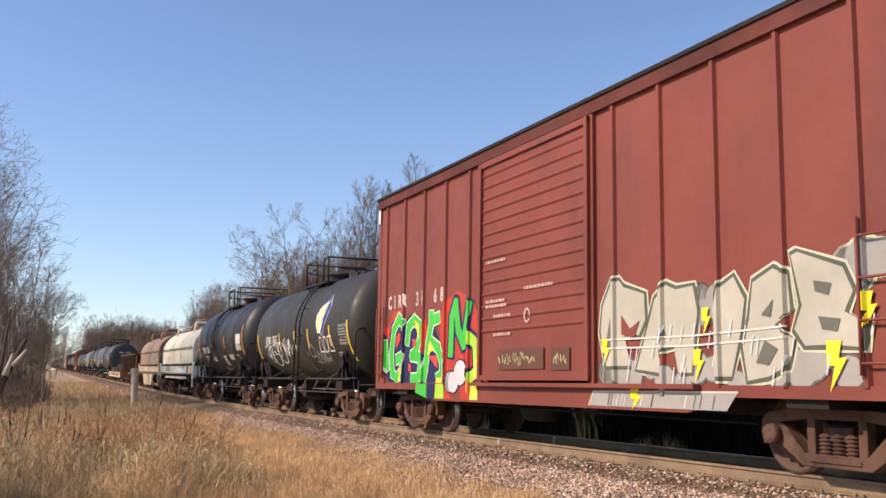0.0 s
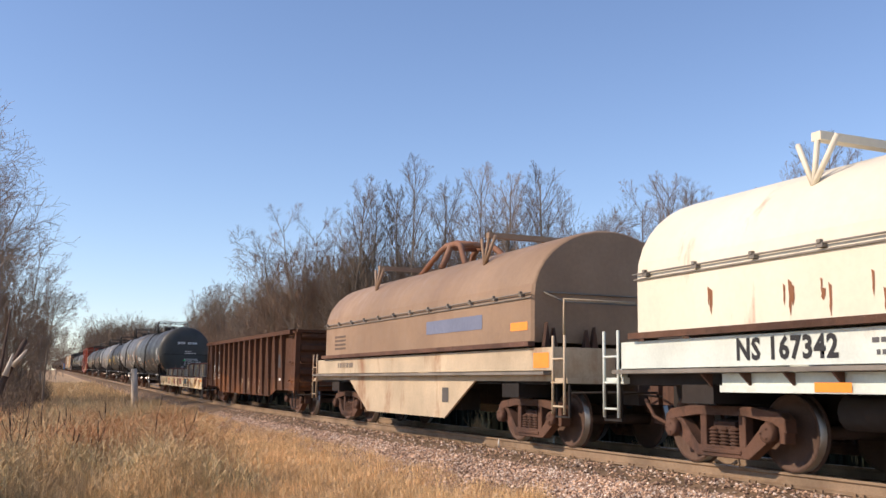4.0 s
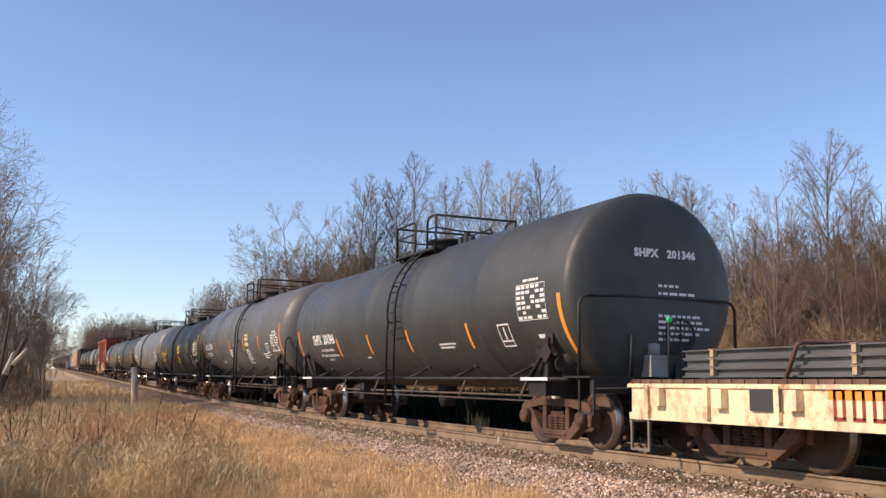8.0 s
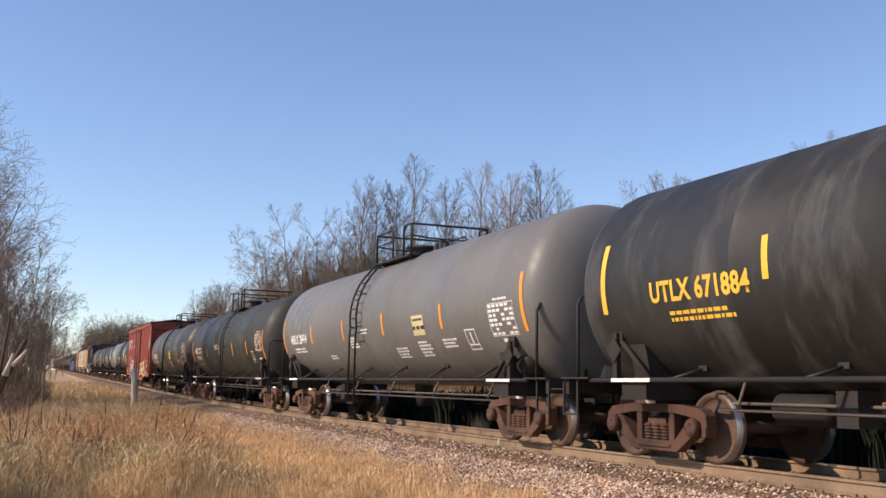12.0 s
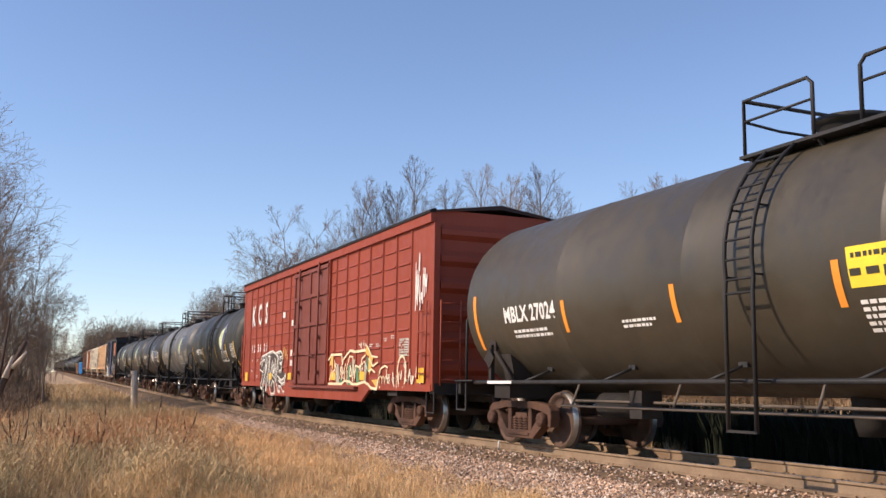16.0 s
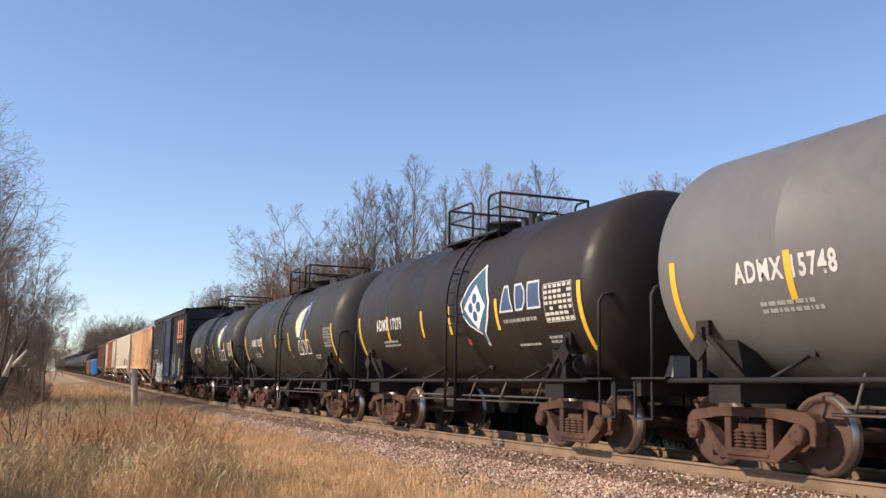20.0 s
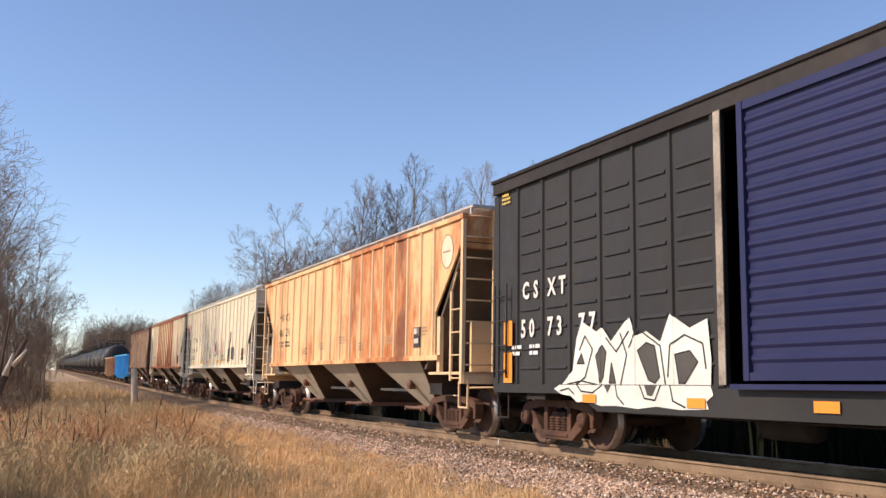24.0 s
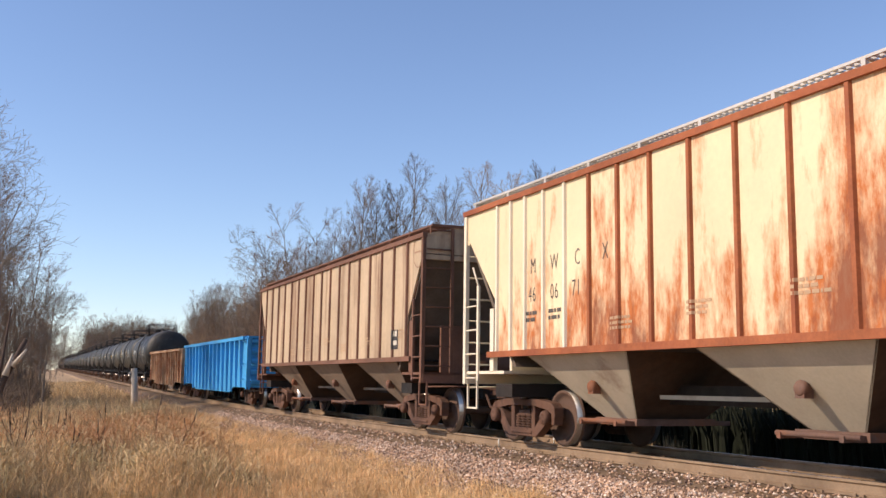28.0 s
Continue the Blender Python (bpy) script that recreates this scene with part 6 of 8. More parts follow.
def end_lettering(car, half, R, head, text, col):
    """Lettering on the leading head."""
    zc = (4.05 if head < .5 else 3.97) - R

    def put(me, x, z):
        bm = B()
        bm.from_mesh(me) if isinstance(me, bpy.types.Mesh) else None
        if not isinstance(me, bpy.types.Mesh):
            bm = me
        for v in bm.verts:
            px, pz = x + v.co.x, z + v.co.y
            r = min(.999, math.hypot(px, pz - zc) / R)
            t = math.asin(r ** (1 / (.55 if head < .5 else .9)))
            v.co = Vector((px, -(half - .25) - head * math.cos(t) - .02, pz))
        return bm
    part("reporting_mark", put(text_mesh(text, .17, 1.1, .01), .1, zc + .55), text_mat(col), car)
    rnd = random.Random(4)
    q = []
    for i, (z, n) in enumerate(((.05, 4), (-.07, 5), (-.42, 7), (-.51, 6), (-.60, 7), (-.69, 6), (-.78, 4))):
        u = -.25
        for _ in range(n):
            w = rnd.uniform(.05, .16)
            q.append((u + w / 2, z, w, .042))
            u += w + .03
    part("stencil_block", put(flat_quads(q), .2, zc), text_mat(col), car)
    ring = B()
    lathe(ring, [(0, 0), (0, .05), (.02, .05), (.03, 0)], "y", 12, (-.08, -(half + head * .4 + .28), 1.98))
    part("green_reflector", ring, mat("green_lens", (.04, .75, .22), .25, vary=.1), car, "small green reflector")
    ring = B()
    tube(ring, [(-.08, -(half + head * .4 + .25), 1.1), (-.08, -(half + head * .4 + .25), 1.97)], .02, 6)
    part("reflector_stem", ring, M_BLACKPIPE, car)


end_lettering(t8, 7.95, 1.57, .32, "SHPX   201346", WHITE)
t9 = big_tank(136.02, 7.4, 6.15, P_MIDGREY, "MBLX 28746", "long light grey tank car with spotted shell", M_ORANGE, WHITE, (4.39, 1.27, -1.38, -3.88), (-7.05, 7.08), 2.23, (5.85, 2.29), (-6.27, 2.17), (-5.13, 1.97), (-1.96, 2.38, (.60, .52, .28)), -.85, top=4.15, prints=PR)
t10 = big_tank(152.74, 7.85, 6.7, P_BLACK2, "UTLX 671884", "long black tank car with yellow lettering", M_YELLOW, YEL, (3.95, 1.16, -1.55, -4.3), (-7.45, 7.2), 2.43, (5.17, 2.18), (-6.7, 2.28), (-5.58, 1.78), (-1.0, 2.36, (.80, .55, .05)), .1, size=.37, top=3.97)
end_lettering(t10, 7.85, 1.57, .7, "UTLX 671884", YEL)
big_tank(170.18, 8.1, 6.8, P_LIGHTGREY, "MBLX 28434", "long pale grey tank car with dark ladder", M_ORANGE, WHITE, (4.75, 1.87, -1.07, -4.41), (-7.8, 7.75), 2.3, (6.1, 2.2), (-7.0, 2.1), (-5.6, 1.78), (-3.2, 2.18, (.60, .52, .28)), .6, prints=PR)
big_tank(188.55, 7.95, 6.9, P_GREY, "MBLX 27123", "long dusty dark grey tank car", M_ORANGE, (.72, .56, .42), (3.51, .58, -2.25, -4.9), (-7.6, 7.4), 2.15, (5.72, 2.24), (-6.9, 2.3), (-5.8, 1.8), None, -.89, top=4.03, prints=((1.2, 2.32, 3, .8), (5.6, 1.6, 1, .4)))
big_tank(206.45, 8.0, 6.7, P_BROWN, "MBLX 27024", "long olive-brown grimy tank car with yellow sticker", M_ORANGE, WHITE, (4.47, 1.77, -.94, -4.39), (-7.65, 7.5), 2.05, (5.56, 2.17), (-7.0, 2.34), (-5.98, 1.83), (-1.41, 2.2, (.80, .62, .05)), .35, top=4.03, prints=((2.6, 1.85, 2, .8), (-4.9, 1.8, 3, .5)))

# --- red boxcar
P_KCS = mat("red_boxcar_paint", (0.29, 0.056, 0.028), .6, vary=.12, grain=3, dust=.3, dust_col=(.24, .060, .036), stain=.35, stain_col=(.16, .035, .022), stain_scale=(.7, .9, .22), stain_low=.58, bump=.04, wave=.06)
P_KCSD = mat("maroon_door_paint", (0.185, 0.050, 0.034), .6, vary=.15, grain=3, dust=.3, dust_col=(.2, .08, .06), bump=.05)


def kcs_detail(car, side, half, eave, bottom):
    side = Side(side.x, 0, 0, .029, side.posts, .012, .035, .02)
    W, d0, d1, z0, z1 = 1.52, -1.85, 1.65, 1.0, 4.22
    for xs in (-1, 1):
        bm = B()
        slab(bm, xs * (W + .0), xs * (W + .05), d0, d1, z0, z1)
        for z in (z0 + .04, z0 + .85, z0 + 1.65, z0 + 2.45, z1 - .06):
            slab(bm, xs * (W + .04), xs * (W + .10), d0, d1, z - .05, z + .05)
        for y in (d0 + .06, (d0 + d1) / 2, d1 - .06):
            slab(bm, xs * (W + .04), xs * (W + .085), y - .05, y + .05, z0, z1)
        door = part("plug_door", bm, P_KCSD, car)
        bm = B()
        for y in (d0 + .75, d1 - .75):
            tube(bm, [(xs * (W + .13), y, z0 - .05), (xs * (W + .13), y, z1 + .1)], .028, 6)
            for z in (z0 + .3, z0 + 1.25, z0 + 2.2, z1 - .2):
                box(bm, xs * (W + .12), y, z, .08, .12, .10)
        tube(bm, [(xs * (W + .12), (d0 + d1) / 2 - .3, z0 + .3), (xs * (W + .16), (d0 + d1) / 2 - .3, z0 + 1.4)], .02, 5)
        tube(bm, [(xs * (W + .12), (d0 + d1) / 2 - .6, z0 + .75), (xs * (W + .16), (d0 + d1) / 2, z0 + .8)], .02, 5)
        part("lock_bar", bm, P_KCSD, door)
        bm = B()
        slab(bm, xs * (W + .03), xs * (W + .14), d0 - 2.6, d1 + .1, z0 - .12, z0 - .06)
        part("door_rail", bm, P_KCSD, car)
    fs = side
    for y, ch in ((7.32, "K"), (6.38, "C"), (5.42, "S")):
        letters(fs, ch, .95, y, 3.27, WHITE, car, "reporting_mark", 1.0, .03, .72)
    for i, ch in enumerate("125621"):
        letters(fs, ch, .36, 7.35 - .33 * i - (.25 if i > 1 else 0) - (.25 if i > 3 else 0), 2.15, WHITE, car, "number", sx=.85)
    drawing(fs, [((-6.06, 1.53), (-5.87, 1.86), (-5.42, 1.93), (-4.79, 2.02), (-4.27, 2.03), (-3.82, 1.95), (-3.20, 2.02), (-2.97, 1.91), (-3.03, 1.67), (-2.97, 1.35), (-2.53, 1.28), (-2.65, 1.02), (-2.80, 0.81), (-2.65, 0.75), (-2.87, 0.74), (-3.10, 0.91), (-3.20, 0.73), (-3.82, 1.02), (-3.77, 0.75), (-4.17, 0.63), (-4.60, 0.96), (-5.04, 0.71), (-5.36, 1.11), (-5.74, 0.76), (-5.98, 0.85), (-5.74, 1.15))], 0, 0, text_mat((.075, .055, .045)), car, "graffiti", "black and silver graffiti", .001)
    silver = (((-5.98, 1.61), (-5.82, 1.86), (-4.79, 1.98), (-4.30, 2.02), (-3.94, 1.93), (-3.26, 1.99), (-3.03, 1.88), (-3.07, 1.64)),
              ((-6.01, 1.43), (-5.58, 1.34), (-5.23, 1.60), (-5.36, 1.77), (-5.74, 1.72), (-5.82, 1.54)),
              ((-5.58, 1.27), (-5.87, 0.86), (-5.66, 0.80), (-5.36, 1.18), (-5.07, 1.74), (-5.23, 1.84)),
              ((-5.01, 1.78), (-5.10, 1.26), (-5.07, 0.73), (-4.94, 1.07), (-4.85, 1.61), (-4.64, 1.85), (-4.91, 1.85)),
              ((-4.64, 1.75), (-4.73, 1.22), (-4.64, 0.90), (-4.48, 1.33), (-4.27, 1.70), (-4.17, 1.25), (-4.07, 1.19)),
              ((-4.54, 0.83), (-4.36, 0.64), (-3.96, 0.67), (-3.85, 0.74), (-3.98, 1.01), (-4.17, 1.07), (-4.39, 0.91)), ((-3.96, 1.77), (-3.82, 1.52), (-3.91, 1.14), (-3.76, 1.02), (-3.64, 1.53), (-3.60, 1.84), (-3.80, 1.87)), ((-3.48, 1.84), (-3.57, 1.53), (-3.35, 1.36), (-3.13, 1.40), (-3.09, 1.61), (-3.31, 1.62), (-3.35, 1.79), (-3.10, 1.82)),
              ((-3.57, 1.21), (-3.35, 1.17), (-3.05, 1.08), (-2.75, 1.15), (-2.53, 1.27), (-2.65, 1.02), (-2.95, 0.97), (-3.26, 1.06), (-3.48, 1.08)), ((-3.65, 0.98), (-3.46, 0.74), (-3.21, 0.73), (-3.35, 0.91), (-3.07, 0.89), (-2.85, 0.74), (-2.67, 0.75)), ((-5.36, 0.55), (-5.48, 0.89), (-5.32, 1.11)), ((-4.17, 1.51), (-4.03, 1.61), (-3.94, 1.42), (-4.10, 1.32), (-4.17, 1.51)))
    for k, p in enumerate(silver):
        drawing(fs, stroke(p, .045), 0, 0, text_mat((.78, .75, .66)), car, "graffiti", "", .004 + .0004 * k)
        drawing(fs, stroke([(u + .07, v - .05) for u, v in p[1:]], .022), 0, 0, text_mat((.62, .60, .52)), car, "graffiti", "", .009 + .0003 * k)
    scribble(fs, 2.72, 1.9, .7, .5, 5, (.75, .40, .12), car, 4, .035)
    cream, orange = text_mat((.74, .63, .40)), text_mat((.72, .42, .10))
    green, pale = text_mat((.10, .22, .12)), text_mat((.45, .43, .34))
    for p in (((3.55, .98), (3.63, 1.4), (3.85, 1.55), (3.75, 1.2), (3.9, .98)), ((4.3, 1.0), (4.28, 1.45), (4.45, 1.3), (4.55, 1.02)), ((5.05, 1.3), (5.08, 1.65), (5.2, 1.6), (5.2, 1.3)), ((2.92, 1.02), (3.1, 1.2), (3.15, 1.02))):
        drawing(fs, [p], 0, 0, green, car, "graffiti", "", .002)
    for p in (((2.66, 1.02), (2.72, 1.5), (2.82, 1.52), (2.92, 1.02)), ((3.95, 1.2), (3.98, 1.6), (4.15, 1.6), (4.1, 1.2)), ((4.85, 1.02), (4.9, 1.5), (5.02, 1.5), (5.0, 1.02))):
        drawing(fs, [p], 0, 0, pale, car, "graffiti", "", .003)
    for p in (((2.05, 1.45), (2.2, 1.75), (2.4, 1.76), (2.38, 1.35), (2.2, 1.5)), ((4.95, 1.72), (5.0, 1.9), (5.16, 1.88), (5.35, 1.68), (5.5, 1.62), (5.4, 1.4), (5.25, 1.2), (5.18, 1.4), (5.2, 1.66)), ((5.4, 1.1), (5.9, 1.12), (5.8, .9), (5.62, 1.0))):
        drawing(fs, [p], 0, 0, orange, car, "graffiti", "", .004)
    lines = (((2.0, 1.0), (2.6, 1.0), (3.13, 1.0), (3.4, 1.08), (3.78, 1.06), (4.0, 1.0), (4.37, 1.0), (4.92, 1.06), (5.2, 1.0), (5.41, .92), (5.79, .9), (5.9, 1.14)),
             ((1.96, 1.62), (2.2, 1.75), (3.1, 1.74), (3.14, 1.55)), ((3.14, 1.55), (3.5, 1.72), (3.8, 1.82), (4.2, 1.78), (4.95, 1.8)), ((5.11, 1.88), (5.4, 1.65), (5.82, 1.62)), ((5.2, 1.6), (5.5, 1.42), (5.82, 1.5)), ((5.2, 1.3), (5.4, 1.35), (5.65, 1.28)),
             ((3.6, 1.0), (3.55, 1.4), (3.75, 1.68), (4.0, 1.66), (4.1, 1.3), (4.0, 1.05)), ((3.15, 1.1), (3.1, 1.4), (3.3, 1.62)), ((4.6, 1.3), (4.7, 1.6), (4.95, 1.68)), ((2.1, 1.1), (2.3, 1.3), (2.55, 1.35), (2.5, 1.6)), ((4.2, 1.1), (4.25, 1.45), (4.5, 1.4), (4.8, 1.5)),
             ((3.8, 1.2), (3.85, 1.45), (3.95, 1.2), (3.8, 1.2)), ((5.9, 1.1), (6.05, 1.35), (6.3, 1.42), (6.5, 1.38)), ((2.6, 1.1), (2.7, 1.3), (2.6, 1.5)), ((3.4, 1.1), (3.35, 1.35), (3.45, 1.5)))
    for k, p in enumerate(lines):
        drawing(fs, stroke(p, .062 if k < 3 else .045), 0, 0, cream, car, "graffiti", "cream graffiti outlines" if k == 0 else "", .006 + .0004 * k)
    scribble(Side(-1.535, posts=side.posts, proud=.035, foot=.035, crest=.02), -3.7, 1.32, 3.4, .5, 16, (.74, .66, .48), car, 10, .028)
    scribble(fs, -4.72, 1.93, .6, .22, 6, (.72, .66, .50), car, 11, .022)
    for y in (-6.03, -6.2, -6.4):
        drawing(fs, stroke([(.09 * math.cos(t * .7), .13 * math.sin(t * .7)) for t in range(10)], .025), y, 1.06, cream, car, "graffiti_tag")
    drawing(fs, stroke([(.26 * math.cos(t * .5), .34 * math.sin(t * .5)) for t in range(13)], .05), -7.35, 1.28, cream, car, "graffiti_tag")
    scribble(fs, -6.85, 1.15, 1.0, .5, 8, (.72, .66, .50), car, 14, .025)
    scribble(fs, -7.9, 1.2, 1.2, .6, 9, (.72, .66, .50), car, 16, .03)
    scribble(fs, -8.35, 3.1, .7, 1.3, 10, (.75, .72, .66), car, 15, .035)
    for y in (8.1, 4.48, 2.06, -2.42, -4.77, -8.45):
        plate(Side(-1.56), y, 1.2, .38, .30 if abs(y) > 8 else .20, M_YELLOW, car, "reflector_strip")
    for y, z in ((1.92, 2.8), (1.92, 1.9), (1.93, 1.6), (3.0, 3.1)):
        plate(fs, y, z, .3, .18, M_WHITE, car, "car_tag")
    data_table(car, fs, -7.45, 1.8, .55, .36, (.52, .56, .48), 4)
    for y, z in ((-5.3, 1.9), (-5.75, 1.9), (-6.3, 2.0), (-6.75, 2.05), (6.5, 1.75), (7.3, 1.75), (7.3, 1.4), (6.5, 1.2)):
        small_print(fs, y, z, 2, .22, .026, (.62, .55, .50), car, int(y * 7) + 90)
    part("reporting_mark", end_text("125621", .26, 1.0, eave - .42, -half - .06), text_mat(WHITE), car)
    for z, n in ((3.55, 2), (3.0, 2), (2.6, 1)):
        rnd = random.Random(int(z * 10))
        bm = B()
        for i in range(n):
            for k in range(6):
                w = rnd.uniform(.05, .12)
                x = .35 + k * .16
                bm.faces.new([bm.verts.new((x + a * w, -half - .062, z - i * .1 + b * .03)) for a, b in ((0, -1), (1, -1), (1, 1), (0, 1))])
        part("stencil_block", bm, text_mat(WHITE), car)


def end_text(s, size, x, z, y):
    me = text_mesh(s, size, 1.1, .012)
    bm = B()
    bm.from_mesh(me)
    for v in bm.verts:
        v.co = Vector((x + v.co.x, y, z + v.co.y))
    return bm


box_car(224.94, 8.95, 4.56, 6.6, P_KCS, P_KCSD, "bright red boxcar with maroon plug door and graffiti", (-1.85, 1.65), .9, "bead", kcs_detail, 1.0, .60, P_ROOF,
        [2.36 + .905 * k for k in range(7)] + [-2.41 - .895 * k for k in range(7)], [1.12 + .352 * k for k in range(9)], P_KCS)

# --- short tank cars with the leaf badge
adm_tank(240.92, P_GREY, "DMIX 190615", "dark grey tank car with blue and green leaf badge", M_YELLOW, yl=-.76, half=5.48, truck=4.24, places=(2.16, .44, -1.01, -3.35), ends=(-5.08, 5.05), dy=.2, dp=-.4, top=4.17)
adm_tank(253.31, P_LIGHTGREY, "ADMX 15748", "light grey tank car with leaf badge", M_YELLOW, yl=.22, places=(2.9, 1.44, -1.1, -3.48), dp=.25, top=4.1)
adm_tank(265.54, P_DARKBROWN, "ADMX 17279", "brown-black tank car with white diamond badge", M_YELLOW, 0, 0, True, places=(3.05, 1.06, -.32, -2.34), ends=(-5.08, 4.95))
adm_tank(278.3, P_GREY, "ADMX 15272", "grey tank car with leaf badge and dark panel", M_YELLOW, 1, yl=-.34, half=5.72, truck=4.5, places=(2.7, .75, -.93, -2.93), ends=(-5.45, 5.24), dy=.45, dp=.3)
adm_tank(291.59, P_GREY, "ADMX 15281", "grey tank car with leaf badge behind the black boxcar", M_YELLOW, yl=-.5, places=(2.1, .2, -1.2, -3.75), ends=(-5.25, 4.9), dy=-.1, dp=.3)

# --- black boxcar
P_CSX = mat("charcoal_boxcar_paint", (0.030, 0.030, 0.029), .6, vary=.2, grain=3, dust=.35, dust_col=(.060, .050, .041), bump=.05, wave=.06)
P_CSXD = mat("blue_door_paint", (0.019, 0.022, 0.075), .5, vary=.12, grain=3, dust=.2, dust_col=(.06, .06, .12))


def csx_detail(car, side, half, eave, bottom):
    W = 1.52
    sliding_door(car, W, -2.0, .95, 1.05, 4.28, P_CSXD, 18, "door", .34, .16, .03)
    bm = B()
    slab(bm, -W - .075, -W - .06, 1.30, 1.42, 1.0, 4.3)
    part("worn_post", bm, mat("worn_post_paint", (.35, .30, .24), .7, vary=.4, stain=.9, stain_col=(.05, .03, .02), stain_low=.48), car)
    fs = Side(-W, 0, 0, .029, side.posts, .012, .035, .02)
    og = text_mat((.80, .26, .12))
    for y in (-4.53, -5.31, -6.15):
        part("plain_block", fs.put(flat_quads([(0, .38, .62, .24), (0, 0, .36, .5), (0, -.36, .62, .2), (0, -.62, .66, .14)]), y, 3.52), og, car, "plain orange block of the owner's mark")
    for i, ch in enumerate("CSXT"):
        letters(fs, ch, .38, (6.2, 5.87, 5.37, 5.05)[i], 2.5, (.72, .70, .62), car, "reporting_mark", sx=.85)
    for i, ch in enumerate("507377"):
        letters(fs, ch, .40, (6.28, 6.0, 5.42, 5.14, 4.5, 4.22)[i], 1.88, (.75, .73, .66), car, "number", sx=.85)
    white, black = text_mat((.70, .71, .63)), text_mat((.03, .028, .026))
    mass = [(-5.05, 1.0), (-4.75, 1.2), (-4.64, 1.67), (-4.5, 1.92), (-4.1, 1.75), (-3.95, 1.8), (-3.73, 1.6), (-3.4, 1.85), (-3.28, 1.9), (-3.15, 1.65), (-2.9, 1.7), (-2.6, 1.55), (-2.4, 1.9), (-2.0, 1.7), (-1.66, 1.8), (-1.6, 1.3), (-1.62, 1.0)]
    drawing(fs, [mass], 0, 0, white, car, "graffiti", "white graffiti", .002)
    sill = Side(-1.552)
    drawing(sill, [[(-5.28, .93), (-5.12, .99), (-1.62, .99), (-1.57, .88), (-1.70, .80), (-1.66, .71), (-2.2, .69), (-2.7, .72), (-3.1, .68), (-3.6, .71), (-4.0, .70), (-4.3, .76), (-4.62, .74), (-4.8, .83), (-5.05, .85)]], 0, 0, white, car, "graffiti", "", .002)
    for k, p in enumerate((((-4.62, .99), (-4.5, .90), (-4.2, .88), (-3.95, .99)), ((-3.62, .99), (-3.58, .84), (-3.42, .73)), ((-3.05, .99), (-2.95, .82), (-2.72, .80), (-2.60, .99)), ((-2.4, .99), (-2.35, .80), (-2.1, .72)), ((-5.1, .90), (-4.85, .94), (-4.7, .86)))):
        drawing(sill, stroke(p, .024), 0, 0, black, car, "graffiti", "", .004 + .0004 * k)
    drawing(sill, [[(-3.9, .99), (-3.82, .88), (-3.72, .99)]], 0, 0, text_mat((.085, .078, .068)), car, "graffiti", "", .007)
    drawing(sill, [[(-2.95, .99), (-2.88, .86), (-2.78, .85), (-2.68, .99)]], 0, 0, text_mat((.085, .078, .068)), car, "graffiti", "", .0074)
    for p in (((-4.0, 1.02), (-4.12, 1.4), (-3.95, 1.55), (-3.85, 1.45), (-3.93, 1.1)), ((-3.1, 1.45), (-2.9, 1.55), (-2.72, 1.5), (-2.62, 1.1), (-2.72, 1.02), (-2.86, 1.06)), ((-2.3, 1.38), (-2.0, 1.42), (-1.85, 1.28), (-2.1, 1.02), (-2.22, 1.02)), ((-3.72, 1.3), (-3.62, 1.02), (-3.78, 1.02)), ((-4.62, 1.3), (-4.5, 1.45), (-4.42, 1.3))):
        drawing(fs, [p], 0, 0, text_mat((.085, .078, .068)), car, "graffiti", "", .005)
        drawing(fs, stroke(list(p) + [p[0]], .02), 0, 0, black, car, "graffiti", "", .007)
    for p in (((-4.64, 1.0), (-4.4, 1.1), (-4.2, 1.5), (-4.4, 1.7), (-4.55, 1.5)), ((-3.5, 1.0), (-3.35, 1.4), (-3.5, 1.7)), ((-3.3, 1.5), (-3.1, 1.75), (-2.6, 1.5), (-2.5, 1.0)), ((-2.45, 1.1), (-2.4, 1.5), (-2.1, 1.62), (-1.75, 1.5), (-1.7, 1.2)), ((-3.85, 1.65), (-3.6, 1.45), (-3.3, 1.72)), ((-4.9, 1.0), (-4.5, 1.05), (-4.1, 1.0))):
        drawing(fs, stroke(p, .022), 0, 0, black, car, "graffiti", "", .009)
    scribble(fs, -2.9, 1.6, 1.9, 1.5, 9, (.50, .50, .48), car, 32, .07)
    scribble(fs, -3.5, 1.5, .9, 1.2, 4, (.15, .22, .32), car, 33, .12)
    data_table(car, fs, -5.42, 1.72, .55, .55, (.62, .62, .58), 5)
    plate(fs, -5.43, 1.3, .6, .4, text_mat((.20, .22, .22)), car, "paint_patch")
    small_print(fs, -6.2, 1.65, 6, .6, .07, (.70, .36, .10), car, 6)
    for y, z, w, h in ((-6.95, 1.85, .4, .42), (-6.98, 1.32, .5, .34), (-6.96, 1.06, .5, .2), (6.77, 1.84, .3, .42), (6.77, 1.27, .3, .5), (-.2, .78, .35, .12), (-1.6, .78, .4, .12), (-4.53, .76, .5, .14), (4.27, .8, .35, .12), (1.88, .78, .35, .12)):
        plate(Side(-1.57), y, z, w, h, M_ORANGE, car, "reflector_strip")
    small_print(fs, 6.9, 4.2, 4, .3, .04, (.7, .5, .1), car, 8)
    for y in (5.9, 6.5):
        small_print(fs, y, 1.55, 2, .35, .06, WHITE, car, 9)
    plate(Side(-1.67), -1.2, 1.12, .2, .1, M_WHITE, car, "car_tag")
    part("reporting_mark", end_text("507377", .24, .9, eave - .35, -half - .06), text_mat((.7, .5, .1)), car)


